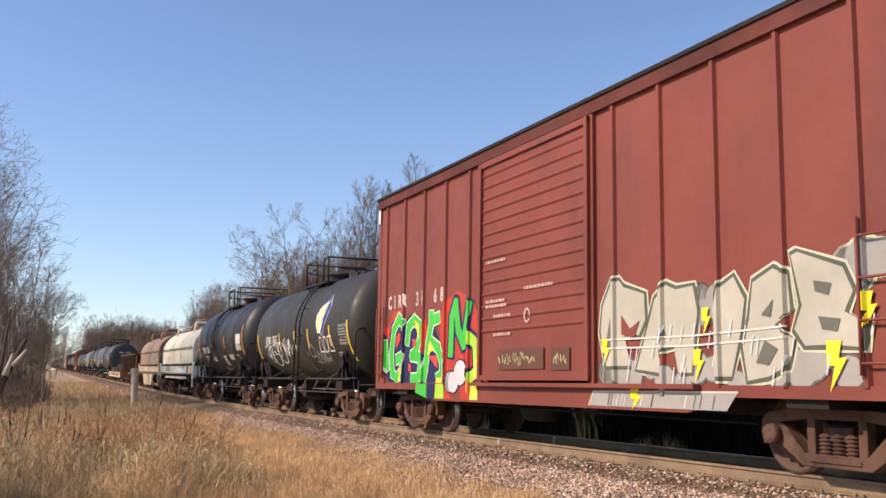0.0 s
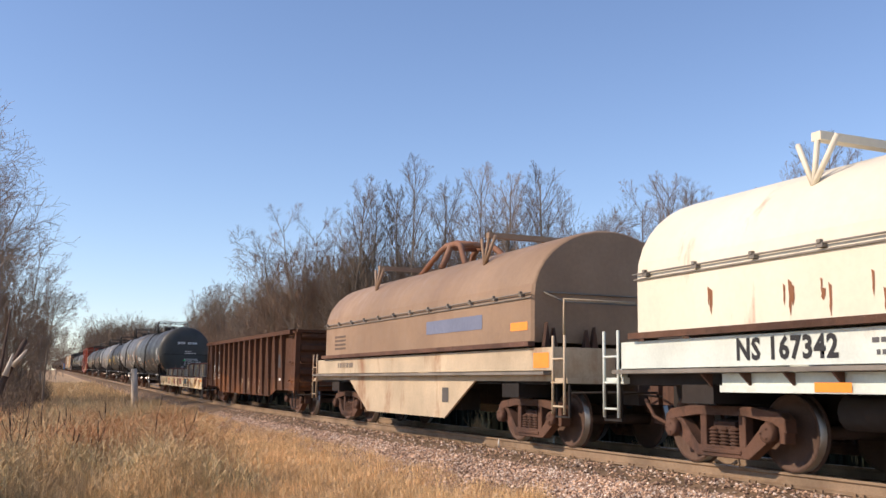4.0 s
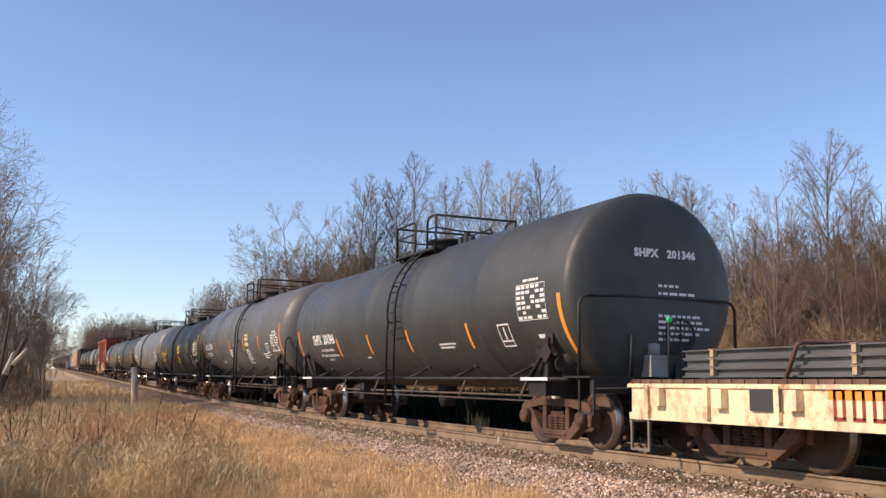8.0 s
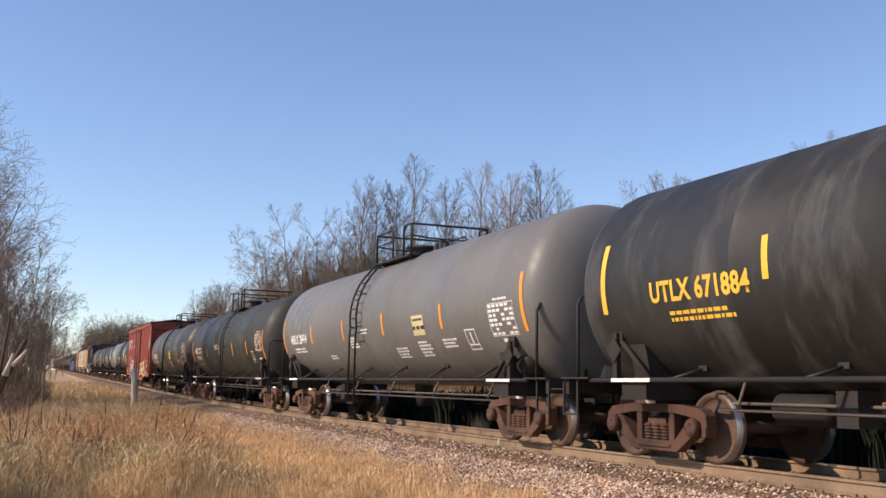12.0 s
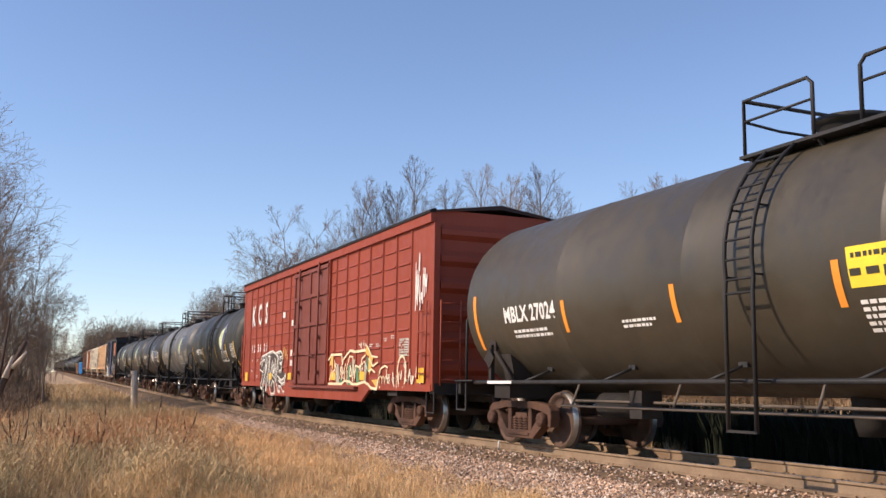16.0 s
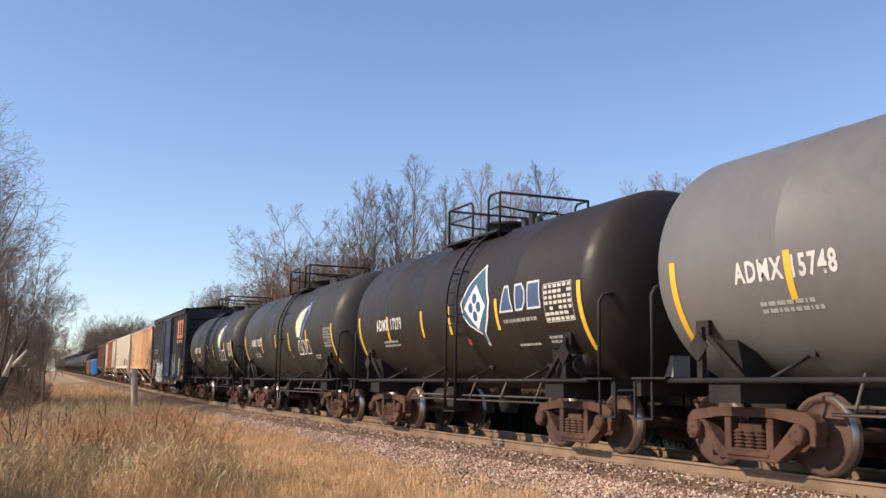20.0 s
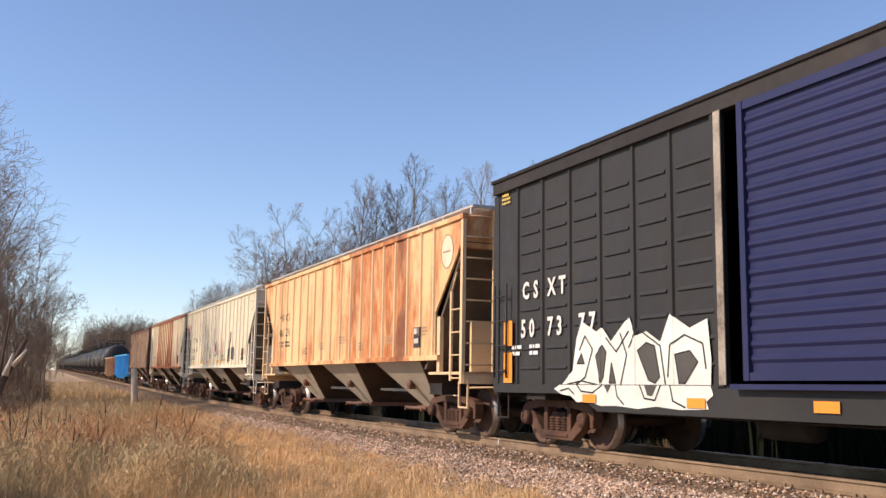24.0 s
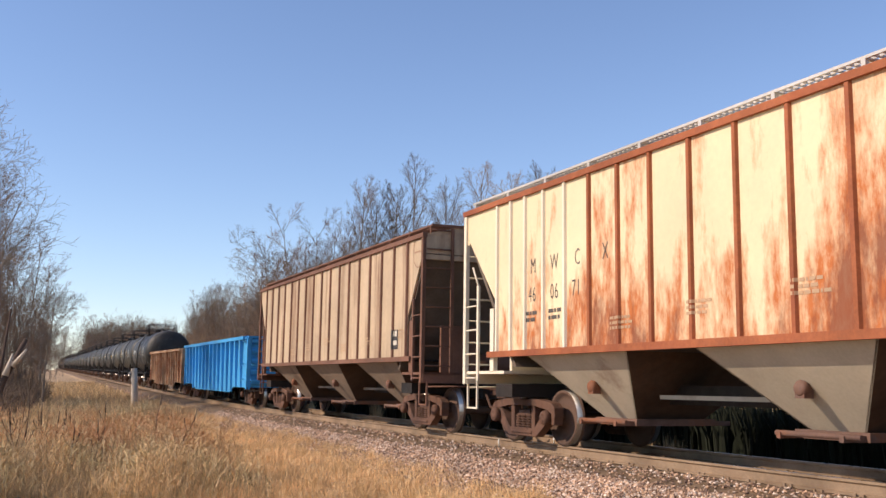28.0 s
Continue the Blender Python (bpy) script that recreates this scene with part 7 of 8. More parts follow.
box_car(306.12, 7.32, 4.56, 6.0, P_CSX, P_CSXD, "charcoal boxcar with blue door and white graffiti", (-2.05, 1.43), .84, "bead", csx_detail, .98, .62, P_ROOF,
        [6.5 - .83 * k for k in range(6)] + [-6.5 + .83 * k for k in range(6)], [1.25 + .315 * k for k in range(9)], mat("charcoal_chord_paint", (.030, .026, .023), .7, vary=.3, stain=.4, stain_col=(.06, .035, .025)))

# --- covered hoppers
def hopper_paint(name, col, amount, low, rust=(.42, .135, .04), scale=(.5, .5, .2), zone=None, foot=None, deep=None):
    return mat(name, col, .6, vary=.10, grain=3, dust=.2, dust_col=(.60, .48, .31), stain=amount, stain_col=rust, stain_scale=scale, stain_low=low, bump=.05, wave=.05, zone=zone, foot=foot, deep=deep)


P_H1 = hopper_paint("orange_rusted_hopper", (.80, .51, .245), .95, .505, (.45, .12, .026), (.8, 1.1, .3), ((-5.2, -2.3, .20), (-2.1, .5, .08)), (1.5, 4.2, .03), (.17, .060, .030, .19))
P_GEAR1 = hopper_paint("pale_orange_hopper_gear", (.76, .53, .30), .5, .62, (.45, .15, .045), (1.2, 1.8, .4))
P_H2 = hopper_paint("cream_hopper", (.71, .62, .435), .6, .69, (.45, .18, .06), (.8, 1.8, .2), None, (1.5, 2.6, .06))
P_GEAR2 = hopper_paint("cream_hopper_gear", (.74, .67, .52), .6, .64, (.40, .17, .07), (1.4, 1.8, .6))
P_H3 = hopper_paint("rust_streaked_hopper", (.73, .60, .38), .97, .56, (.46, .125, .024), (1, 1.6, .5), ((-3.1, -1.2, .15), (2.2, 3.7, .06), (-7, 3.8, .03)), (1.5, 3.0, .15), (.20, .055, .022, .14))
P_H4 = mat("sooty_hopper", (.50, .38, .25), .7, vary=.2, grain=3, dust=.3, stain=.9, stain_col=(.19, .095, .05), stain_scale=(.5, 2.2, .13), stain_low=.50, bump=.08)
P_BAY = mat("dusty_bay_paint", (.46, .40, .30), .7, vary=.15, dust=.3, stain=.7, stain_col=(.20, .12, .08), stain_low=.56, bump=.06)
P_BAY4 = mat("dark_bay_paint", (.24, .18, .13), .75, vary=.2, stain=.7, stain_col=(.1, .06, .04), stain_low=.52)
P_TRIM3 = mat("rusted_trim", (.33, .105, .042), .75, vary=.35, stain=.7, stain_col=(.22, .06, .03), stain_low=.48)
P_TRIM4 = mat("dark_rust_trim", (.17, .085, .055), .8, vary=.3)


def hopper_detail(n1, n1y, n2, n2y, n1z=2.8, dark=(.10, .085, .07), heart=False, seed=1, pic=False, ring_z=3.72, disc=None):
    def d(car, side, half, eave, zb):
        fs = side
        for grp, yy in zip(n1, n1y):
            letters(fs, grp, .36, yy, n1z, dark, car, "reporting_mark", 1.1, -.004, .66)
        for grp, yy in zip(n2, n2y):
            letters(fs, grp, .36, yy, n1z - .46, dark, car, "number", 1.1, -.004, .66)
        for yy in n2y[:2]:
            small_print(fs, yy, n1z - .80, 2, .36, .06, dark, car, seed + int(yy))
        # plain ring emblem
        ring = [(.28 * math.cos(math.pi * 2 * k / 24), .33 * math.sin(math.pi * 2 * k / 24)) for k in range(25)]
        if disc:
            drawing(side, [ring[:-1]], -half - .55, ring_z, text_mat(disc), car, "emblem_disc", "", -.002)
        drawing(side, stroke(ring, .022), -half - .55, ring_z, text_mat((.30, .17, .10)), car, "ring_emblem")
        small_print(side, -half - .55, ring_z, 1, .42, .035, (.35, .2, .12), car, 3)
        q = [(0, 0, .42, .42)]
        part("data_panel", fs.put(flat_quads(q), -5.73, 1.93), text_mat((.06, .055, .05)), car)
        part("data_panel_print", Side(-1.558).put(flat_quads([(-.1, .1, .16, .12), (.1, .1, .14, .12), (0, -.1, .34, .1)]), -5.73, 1.96), text_mat((.6, .55, .45)), car)
        for k, y in enumerate((2.9, 1.2, -.6, -2.1, -4.0, -6.0)):
            small_print(fs, y, 1.85 + .1 * (k % 3), 3, .5, .04, (.45, .30, .18), car, seed + 20 + k)
        if heart:
            pts = []
            for k in range(24):
                a = math.pi * 2 * k / 24
                pts.append((.018 * 16 * math.sin(a) ** 3 * .8, .02 * (13 * math.cos(a) - 5 * math.cos(2 * a) - 2 * math.cos(3 * a) - math.cos(4 * a))))
            drawing(side, [pts], 6.97, 3.35, M_RED, car, "painted_heart", "red painted heart")
            for y in (5.7, 3.2, 1.5, -.8, -2.0):
                plate(fs, y, 1.72, .55, .12, text_mat((.75, .45, .12)), car, "reflector_strip")
            for y in (3.0, 1.35, -1.2):
                plate(fs, y, 1.95, .09, .6, text_mat((.75, .35, .14)), car, "reflector_strip")
        if pic:
            drawing(fs, [[(.15 * math.cos(a * .5), .19 * math.sin(a * .5)) for a in range(12)]], -.09, 2.3, text_mat((.45, .04, .05)), car, "painted_badge")
            drawing(fs, stroke([(.18, .3), (.3, .1), (.26, -.2), (.1, -.3), (-.12, -.25)], .05), -.09, 2.25, M_DARKMARK, car, "painted_badge", "", .004)
            drawing(fs, stroke([(-.2, .3), (-.13, -.05), (0, -.15), (.13, -.05), (.15, .32)], .04), -1.78, 2.22, text_mat((.5, .04, .05)), car, "painted_badge")
            drawing(fs, stroke([(-.2, -.36), (-.12, -.1), (0, -.22), (.12, -.1), (.2, -.36), (-.2, -.36)], .05), -1.78, 2.12, M_DARKMARK, car, "painted_badge", "", .004)
            drawing(fs, stroke([(-.2, -.6), (-.1, .1), (0, .5), (.15, .5), (.12, .2), (-.05, .1), (.05, -.55)], .085), -3.31, 2.3, M_DARKMARK, car, "spray_tag")
            drawing(fs, [[(.24 * math.cos(a * .5), .27 * math.sin(a * .5)) for a in range(12)]], -4.0, 2.0, text_mat((.11, .12, .14)), car, "spray_patch")
            plate(fs, -6.35, 2.1, .07, .45, text_mat((.70, .35, .10)), car, "reflector_strip")
    return d


POSTS1 = [6.58, 5.75, 5.05, 4.3, 3.52, 2.74, 2.0, 1.22, .4, -.45, -1.27, -2.08, -2.88, -3.64, -4.4, -5.15, -5.9, -6.58]
POSTS2 = [6.6, 5.58, 4.89, 4.17, 3.4, 2.6, 1.8, 1.0, .15, -.7, -1.5, -2.3, -3.1, -3.85, -4.55, -5.2, -5.85, -6.6]
POSTS3 = [6.6, 6.1, 5.6, 5.0, 4.35, 3.66, 2.92, 2.16, 1.33, .47, -.4, -1.25, -2.1, -2.9, -3.65, -4.4, -5.15, -5.85, -6.6]
covered_hopper(322.7, 8.02, 6.65, 6.5, P_H1, P_BAY, P_H1, "orange-rusted covered hopper with pale hopper bays", hopper_detail(("MW", "CX"), (5.6, 4.88), ("460", "296"), (5.6, 4.86), 2.92, seed=2, ring_z=3.55, disc=(.80, .66, .46)), board=.15, places=POSTS1, gear=P_GEAR1)
covered_hopper(340.05, 7.95, 6.66, 6.55, P_H2, P_BAY, P_GEAR2, "cream covered hopper with red heart and painted badges", hopper_detail(("M", "W", "C", "X"), (6.18, 5.54, 4.81, 4.05), ("46", "06", "90"), (6.15, 5.52, 4.8), 2.74, heart=True, seed=3, pic=True, ring_z=3.8), places=POSTS2, board=.13, gear=P_GEAR2)
covered_hopper(357.14, 7.95, 6.66, 6.55, P_H3, P_BAY, P_TRIM3, "cream covered hopper streaked with orange rust", hopper_detail(("M", "W", "C", "X"), (5.35, 4.68, 4.0, 3.25), ("46", "06", "71"), (5.38, 4.68, 4.04), 2.88, seed=4, ring_z=3.62), places=POSTS3, gear=P_GEAR2)
covered_hopper(374.46, 7.4, 6.5, 6.25, P_H4, P_BAY4, P_TRIM4, "sooty brown covered hopper with dark posts", hopper_detail((), (), (), (), dark=(.12, .08, .06), seed=5), 4.1, gear=P_TRIM4, grating=P_TRIM4)

# --- low-sided cars and the tail of the train
P_BLUE = mat("bright_blue_paint", (.045, .31, .62), .6, vary=.2, grain=4, stain=.5, stain_col=(.12, .30, .45), stain_low=.55, stain_scale=(1, 1, .3))
P_RUSTY = mat("peeling_rust_paint", (.42, .27, .16), .75, vary=.3, grain=4, stain=.9, stain_col=(.24, .08, .03), stain_low=.46, stain_scale=(.7, .9, .5))
gondola(391.6, 7.6, 2.60, 6.2, P_BLUE, "bright blue gondola car with ribbed sides", 14)
gondola(408.04, 7.6, 2.5, 6.2, P_RUSTY, "peeling rust-and-white gondola car", 13)


def plain_tank(car, side, half, R, zc, truck):
    stripes(car, side, (half - .55, .85, -1.25), zc + .1, .55, M_YELLOW, .09)
    small_print(side, 3.0, zc + .1, 1, 1.3, .2, (.5, .5, .46), car, 4)
    data_table(car, side, -3.4, zc + .1, .85, .6, (.4, .4, .37), 3)


tail = [tank_car(424.72, 5.35, 1.56, 4.13, P_BLACK2, "dark tank car far along the train", plain_tank, big=False)]
tail.append(tank_car(437.52, 5.35, 1.56, 4.13, P_GREY, "grey tank car far along the train", plain_tank, big=False))
for k in range(30):
    src = tail[0] if k % 4 in (1, 2) else tail[1]
    c = copy_thing(src, pose(0, 0, 0))
    CARS.append((c, 450.33 + 12.6 * k))
    for tr in c.children:
        if tr.name.startswith("truck"):
            for w in tr.children:
                if w.name.startswith("wheelset"):
                    WHEELSETS.append((w, w.location.y))


# ---- ground ----
def ground_z(x, y):
    """Height of the ground: ballast shoulder by the track, then turf; it follows the line's rise."""
    cx, _, cz = centre(y)
    d = cx - x
    if d > 0:
        toe = 2.3 + 1.1 * math.exp(-max(0, y - 6) / 14)
        if d < 1.45:
            z = -.178
        elif d < toe + .3:
            z = -.178 - .44 * (d - 1.45) / (toe + .3 - 1.45)
        else:
            z = -.62 - .10 * min(1, (d - toe - .3) / 3)
    else:
        z = -.20 if d > -1.45 else -.20 - .8 * min(1, (-1.45 - d) / 1.6)
    u = .05 * noise.noise((x * .5, y * .5, 0)) + .12 * noise.noise((x * .11, y * .11, 3))
    return cz + z + (u if abs(d) > 2.6 else u * .1)


def grid_ground():
    xs = [-900, -300, -120, -60, -35, -22] + [-15 + i * .75 for i in range(20)] + [i * .35 for i in range(0, 55)] + [19.5, 21, 24, 28, 34, 44, 70, 130, 300, 900]
    ys = [-200, -80, -30, -12, -5] + [i * .6 for i in range(0, 70)] + [42 + i * 3 for i in range(40)] + [165 + i * 20 for i in range(20)] + [600, 800, 1200, 2500]
    verts, faces = [], []
    for y in ys:
        sx = 2.78e-4 * bend(min(y, 560))
        for x in xs:
            verts.append((x + sx, y, ground_z(x + sx, min(y, 560)) if abs(x) < 200 else centre(min(y, 560))[2] - .7))
    n = len(xs)
    for j in range(len(ys) - 1):
        for i in range(n - 1):
            faces.append((j * n + i, j * n + i + 1, (j + 1) * n + i + 1, (j + 1) * n + i))
    me = bpy.data.meshes.new("ground")
    me.from_pydata(verts, [], faces)
    for x in (M_SOIL, M_BED, M_DIRT):
        me.materials.append(x)
    for p in me.polygons:
        p.use_smooth = True
        c = p.center
        d = centre(c.y)[0] - c.x
        if -2.9 < d < 2.3 + 1.1 * math.exp(-max(0, c.y - 6) / 14):
            p.material_index = 2 if d < 1.75 else 1
    return tagged(new("ground", me), "dry tan turf beside a pinkish ballast bed", "ground", "", "structure")


grid_ground()

# ---- track ----
track = thing("railroad_track", "single railroad track with rust-brown rails on wooden ties", "railroad track", "", "structure")
for sg in (-1, 1):
    bm = B()
    prof = [(-.035, 0), (-.037, -.03), (-.012, -.05), (-.012, -.135), (-.07, -.155), (-.07, -.17), (.07, -.17), (.07, -.155), (.012, -.135), (.012, -.05), (.037, -.03), (.035, 0)]
    ys = [-40 + 4 * i for i in range(12)] + [6 + 3 * i for i in range(40)] + [130 + 25 * i for i in range(32)]
    rings = []
    for y in ys:
        x, yy, z = centre(y)
        rings.append([bm.verts.new((x + sg * .752 + a, yy, z + b)) for a, b in prof])
    for p, q in zip(rings, rings[1:]):
        for k in range(len(prof)):
            bm.faces.new((p[k], p[(k + 1) % len(prof)], q[(k + 1) % len(prof)], q[k]))
    me = mesh_of("rail", bm)
    me.materials.append(M_RAIL), me.materials.append(M_RAILTOP)
    for p in me.polygons:
        if p.normal.z > .9 and p.center.z - centre(p.center.y)[2] > -.02:
            p.material_index = 1
    part("rail", me, None, track)

bm = B()
vs = box(bm, 0, 0, -.26, 2.6, .23, .18)
bmesh.ops.bevel(bm, geom=bm.edges[:], offset=.012, segments=1, affect="EDGES")
ME_TIE = mesh_of("tie", bm)
bm = B()
for sg in (-1, 1):
    slab(bm, sg * .752 - .18, sg * .752 + .18, -.1, .1, -.171, -.160)
    for a, c in ((-.1, -.05), (.1, .05), (-.1, .06), (.1, -.06)):
        slab(bm, sg * .752 + a - .012, sg * .752 + a + .012, c - .012, c + .012, -.16, -.13)
ME_PLATE = mesh_of("tie_plate", bm)
rnd = random.Random(5)
far_ties = B()
for k in range(420):
    y = -8 + k * .53
    m = on_track(y) @ pose(rnd.uniform(-.06, .06), 0, rnd.uniform(-.012, .0), 0, 0, rnd.uniform(-1.2, 1.2))
    if k < 150:
        t = part("tie", ME_TIE, M_TIE, track, "", m)
        if k < 80:
            part("tie_plate", ME_PLATE, M_RAIL, t)
    else:
        for v in box(far_ties, 0, 0, -.26, 2.6, .23, .18):
            v.co = m @ v.co
tagged(part("far_ties", far_ties, M_TIE, track), kind="stuff")
for y, off in ((16.35, -.84), (16.9, .66)):
    x, yy, z = centre(y)
    bm = B()
    tube(bm, [(x + off, yy, z - .17), (x + off - .01, yy - .01, z - .05), (x + off + .02, yy + .02, z - .01)], .016, 5)
    part("bond_wire", bm, M_WHITE, track, "white bond wire on the rail")


# ---- ballast stones and grasses ----
def scatter(name, label, category, count, place, shape, material):
    """Many small loose pieces in one mesh. place(rnd) gives x, y or None; shape(rnd, x, y, z) gives verts and faces."""
    rnd = random.Random(hash_name(name))
    verts, faces = [], []
    done = 0
    while done < count:
        xy = place(rnd)
        done += 1
        if xy is None:
            continue
        x, y = xy
        v, f = shape(rnd, x, y, ground_z(x, y))
        o = len(verts)
        verts += v
        faces += [tuple(o + i for i in q) for q in f]
    me = bpy.data.meshes.new(name)
    me.from_pydata(verts, [], faces)
    me.materials.append(material)
    return tagged(new(name, me), label, category, "", "stuff")


def hash_name(s):
    return sum(ord(c) * (i + 1) for i, c in enumerate(s))


OCT = ((0, 2, 4), (2, 1, 4), (1, 3, 4), (3, 0, 4), (2, 0, 5), (1, 2, 5), (3, 1, 5), (0, 3, 5))


def stone(rnd, x, y, z):
    r = rnd.uniform(.013, .031)
    a = rnd.uniform(0, 6.28)
    ca, sa = math.cos(a), math.sin(a)
    lift = rnd.uniform(0, .022)
    p = []
    for dx, dy, dz in ((1, 0, 0), (-1, 0, 0), (0, 1, 0), (0, -1, 0), (0, 0, 1), (0, 0, -1)):
        k = r * rnd.uniform(.55, 1.25)
        tx, ty = dx * k + rnd.uniform(-.35, .35) * r, dy * k + rnd.uniform(-.35, .35) * r
        p.append((x + tx * ca - ty * sa, y + tx * sa + ty * ca, z + lift + dz * k * .85))
    return p, OCT


def stone_place(rnd):
    y = 5.5 + 34 * rnd.random() ** 1.7
    cx = centre(y)[0]
    toe = 2.3 + 1.1 * math.exp(-max(0, y - 6) / 14)
    d = rnd.uniform(1.75, toe + .25) if rnd.random() < .95 else rnd.uniform(.95, 1.75)
    if d > toe - .2 and rnd.random() < .5:
        return None
    return cx - d, y


def stone_far_side(rnd):
    y = 5.5 + 20 * rnd.random() ** 1.5
    return centre(y)[0] + rnd.uniform(-.6, .62), y


scatter("ballast_stones", "loose pink and grey quartzite ballast", "ballast", 46000, stone_place, stone, M_STONE)
scatter("pale_ballast_stones", "pale stones among the pink ballast", "ballast", 17000, stone_place, stone, M_STONE_PALE)
scatter("dark_ballast_stones", "dark stones among the pink ballast", "ballast", 15000, stone_place, stone, M_STONE_DARK)
scatter("crib_stones", "loose ballast between the rails", "ballast", 6000, stone_far_side, stone, M_STONE)


def blade(lo, hi, width, lean):
    """A blade that bends over towards its tip."""
    def f(rnd, x, y, z):
        h = rnd.uniform(lo, hi)
        a = rnd.uniform(0, 6.28)
        l = rnd.uniform(.05, lean) * h
        b = rnd.uniform(0, 6.28)
        wx, wy = math.cos(b) * width, math.sin(b) * width
        lx, ly = math.cos(a) * l, math.sin(a) * l
        top = h * (1 - .3 * min(1, l / h))
        return [(x - wx, y - wy, z - .03), (x + wx, y + wy, z - .03), (x + lx * .3 + wx * .7, y + ly * .3 + wy * .7, z + top * .65),
                (x + lx * .3 - wx * .7, y + ly * .3 - wy * .7, z + top * .65), (x + lx, y + ly, z + top)], ((0, 1, 2, 3), (3, 2, 4))
    return f


def weed(lo, hi, twigs, spread, width):
    """A dead bushy weed: a bowed stem with side shoots that fork towards their tips."""
    def f(rnd, x, y, z):
        h = rnd.uniform(lo, hi)
        verts, faces = [], []

        def ribbon(p, q, w0, w1):
            b = rnd.uniform(0, 3.14)
            c, s_ = math.cos(b), math.sin(b)
            o = len(verts)
            verts.extend([(p[0] - c * w0, p[1] - s_ * w0, p[2]), (p[0] + c * w0, p[1] + s_ * w0, p[2]), (q[0] + c * w1, q[1] + s_ * w1, q[2]), (q[0] - c * w1, q[1] - s_ * w1, q[2])])
            faces.append((o, o + 1, o + 2, o + 3))
        a = rnd.uniform(0, 6.28)
        lean = rnd.uniform(0, .35) * h
        pts = [(x + math.cos(a) * lean * t * t, y + math.sin(a) * lean * t * t, z - .03 + h * t) for t in (0, .4, .75, 1)]
        for p, q in zip(pts, pts[1:]):
            ribbon(p, q, width, width * .7)
        for _ in range(twigs):
            t = rnd.uniform(.25, .98)
            k = min(2, int(t * 3))
            p = tuple(pts[k][m] + (pts[k + 1][m] - pts[k][m]) * (t * 3 - k) for m in range(3))
            b = rnd.uniform(0, 6.28)
            l = spread * h * rnd.uniform(.4, 1.0) * (1.15 - .6 * t)
            q = (p[0] + math.cos(b) * l * .6, p[1] + math.sin(b) * l * .6, p[2] + l * rnd.uniform(.3, .8))
            ribbon(p, q, width * .7, width * .5)
            for _ in range(2):
                b2 = b + rnd.uniform(-.9, .9)
                ribbon(q, (q[0] + math.cos(b2) * l * .3, q[1] + math.sin(b2) * l * .3, q[2] + l * rnd.uniform(.05, .45)), width * .5, width * 1.1)
        return verts, faces
    return f


def toe_x(y):
    return centre(y)[0] - 2.3 - 1.1 * math.exp(-max(0, y - 6) / 14)


def tufts(seed, n, place, spread):
    """Tussocks: a place function that gathers its points round n centres."""
    r = random.Random(seed)
    cs = []
    while len(cs) < n:
        c = place(r)
        if c:
            cs.append((*c, r.uniform(.5, 1.0)))

    def f(rnd):
        x, y, k = cs[rnd.randrange(n)]
        return x + rnd.gauss(0, spread * k), y + rnd.gauss(0, spread * k)
    return f


def weed_edge(y):
    """How far out from the camera's line the rough weeds reach."""
    return 3.0 + (y - 15) * .105


def left_field(rnd):
    """The rough grass on the camera's side, thick in places."""
    y = 13.5 + 32 * rnd.random() ** 1.5
    x = -.9 + (weed_edge(y) + .9 + rnd.gauss(0, .25)) * rnd.random()
    if noise.noise((x * .55, y * .35, 7)) + rnd.uniform(-.35, .45) < 0:
        return None
    return x, y


def red_field(rnd):
    y = 14 + 15 * rnd.random() ** 1.2
    x = -.6 + (weed_edge(y) + .5) * rnd.random()
    if noise.noise((x * .7, y * .3, 17)) + rnd.uniform(-.1, .2) < .0:
        return None
    return x, y


def green_field(rnd):
    return rnd.gauss(2.75, .38), rnd.gauss(15.6, .5)


def path_field(rnd):
    y = 11 + 47 * rnd.random() ** 1.5
    lo = weed_edge(y) - .5
    x = lo + (toe_x(y) + .3 - lo) * rnd.random()
    return x, y


def far_field(rnd):
    y = 40 + 90 * rnd.random()
    return rnd.uniform(-3, toe_x(y)), y


def beyond(rnd):
    y = 2 + 70 * rnd.random()
    return centre(y)[0] + rnd.uniform(7.0, 12.0), y


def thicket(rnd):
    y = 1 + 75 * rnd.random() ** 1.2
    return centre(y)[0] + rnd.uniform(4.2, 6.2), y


def by_far_rail(rnd):
    y = 10 + 30 * rnd.random()
    return centre(y)[0] + rnd.uniform(2.0, 2.8), y


scatter("tall_dry_grass", "tall tan dry grass in tussocks", "grass", 64000, tufts(3, 520, left_field, .17), blade(.15, .55, .0030, 1.5), M_GRASS)
scatter("low_dry_grass", "low matted dry grass between tussocks", "grass", 62000, left_field, blade(.08, .32, .0034, 2.2), M_GRASS)
scatter("tan_weeds", "bushy tan dead weeds among the grass", "weeds", 3800, tufts(25, 130, left_field, .34), weed(.35, .85, 8, .42, .0038), M_GRASS)
scatter("rusty_weeds", "bushy rust-red dead weeds among the grass", "weeds", 2000, tufts(5, 26, red_field, .42), weed(.4, .95, 8, .40, .0036), M_GRASS_RED)
scatter("grey_weeds", "grey-green dead weeds among the grass", "weeds", 2600, tufts(35, 40, left_field, .42), weed(.3, .75, 9, .45, .0038), M_GRASS_GREY)
scatter("rusty_bluestem", "reddish-brown stems among the dry grass", "grass", 4200, tufts(5, 26, red_field, .42), blade(.35, .85, .0034, .5), M_GRASS_RED)
scatter("grey_green_grass", "grey-green dead grass among the tan tussocks", "grass", 26000, tufts(15, 90, left_field, .42), blade(.12, .42, .0034, 1.6), M_GRASS_GREY)
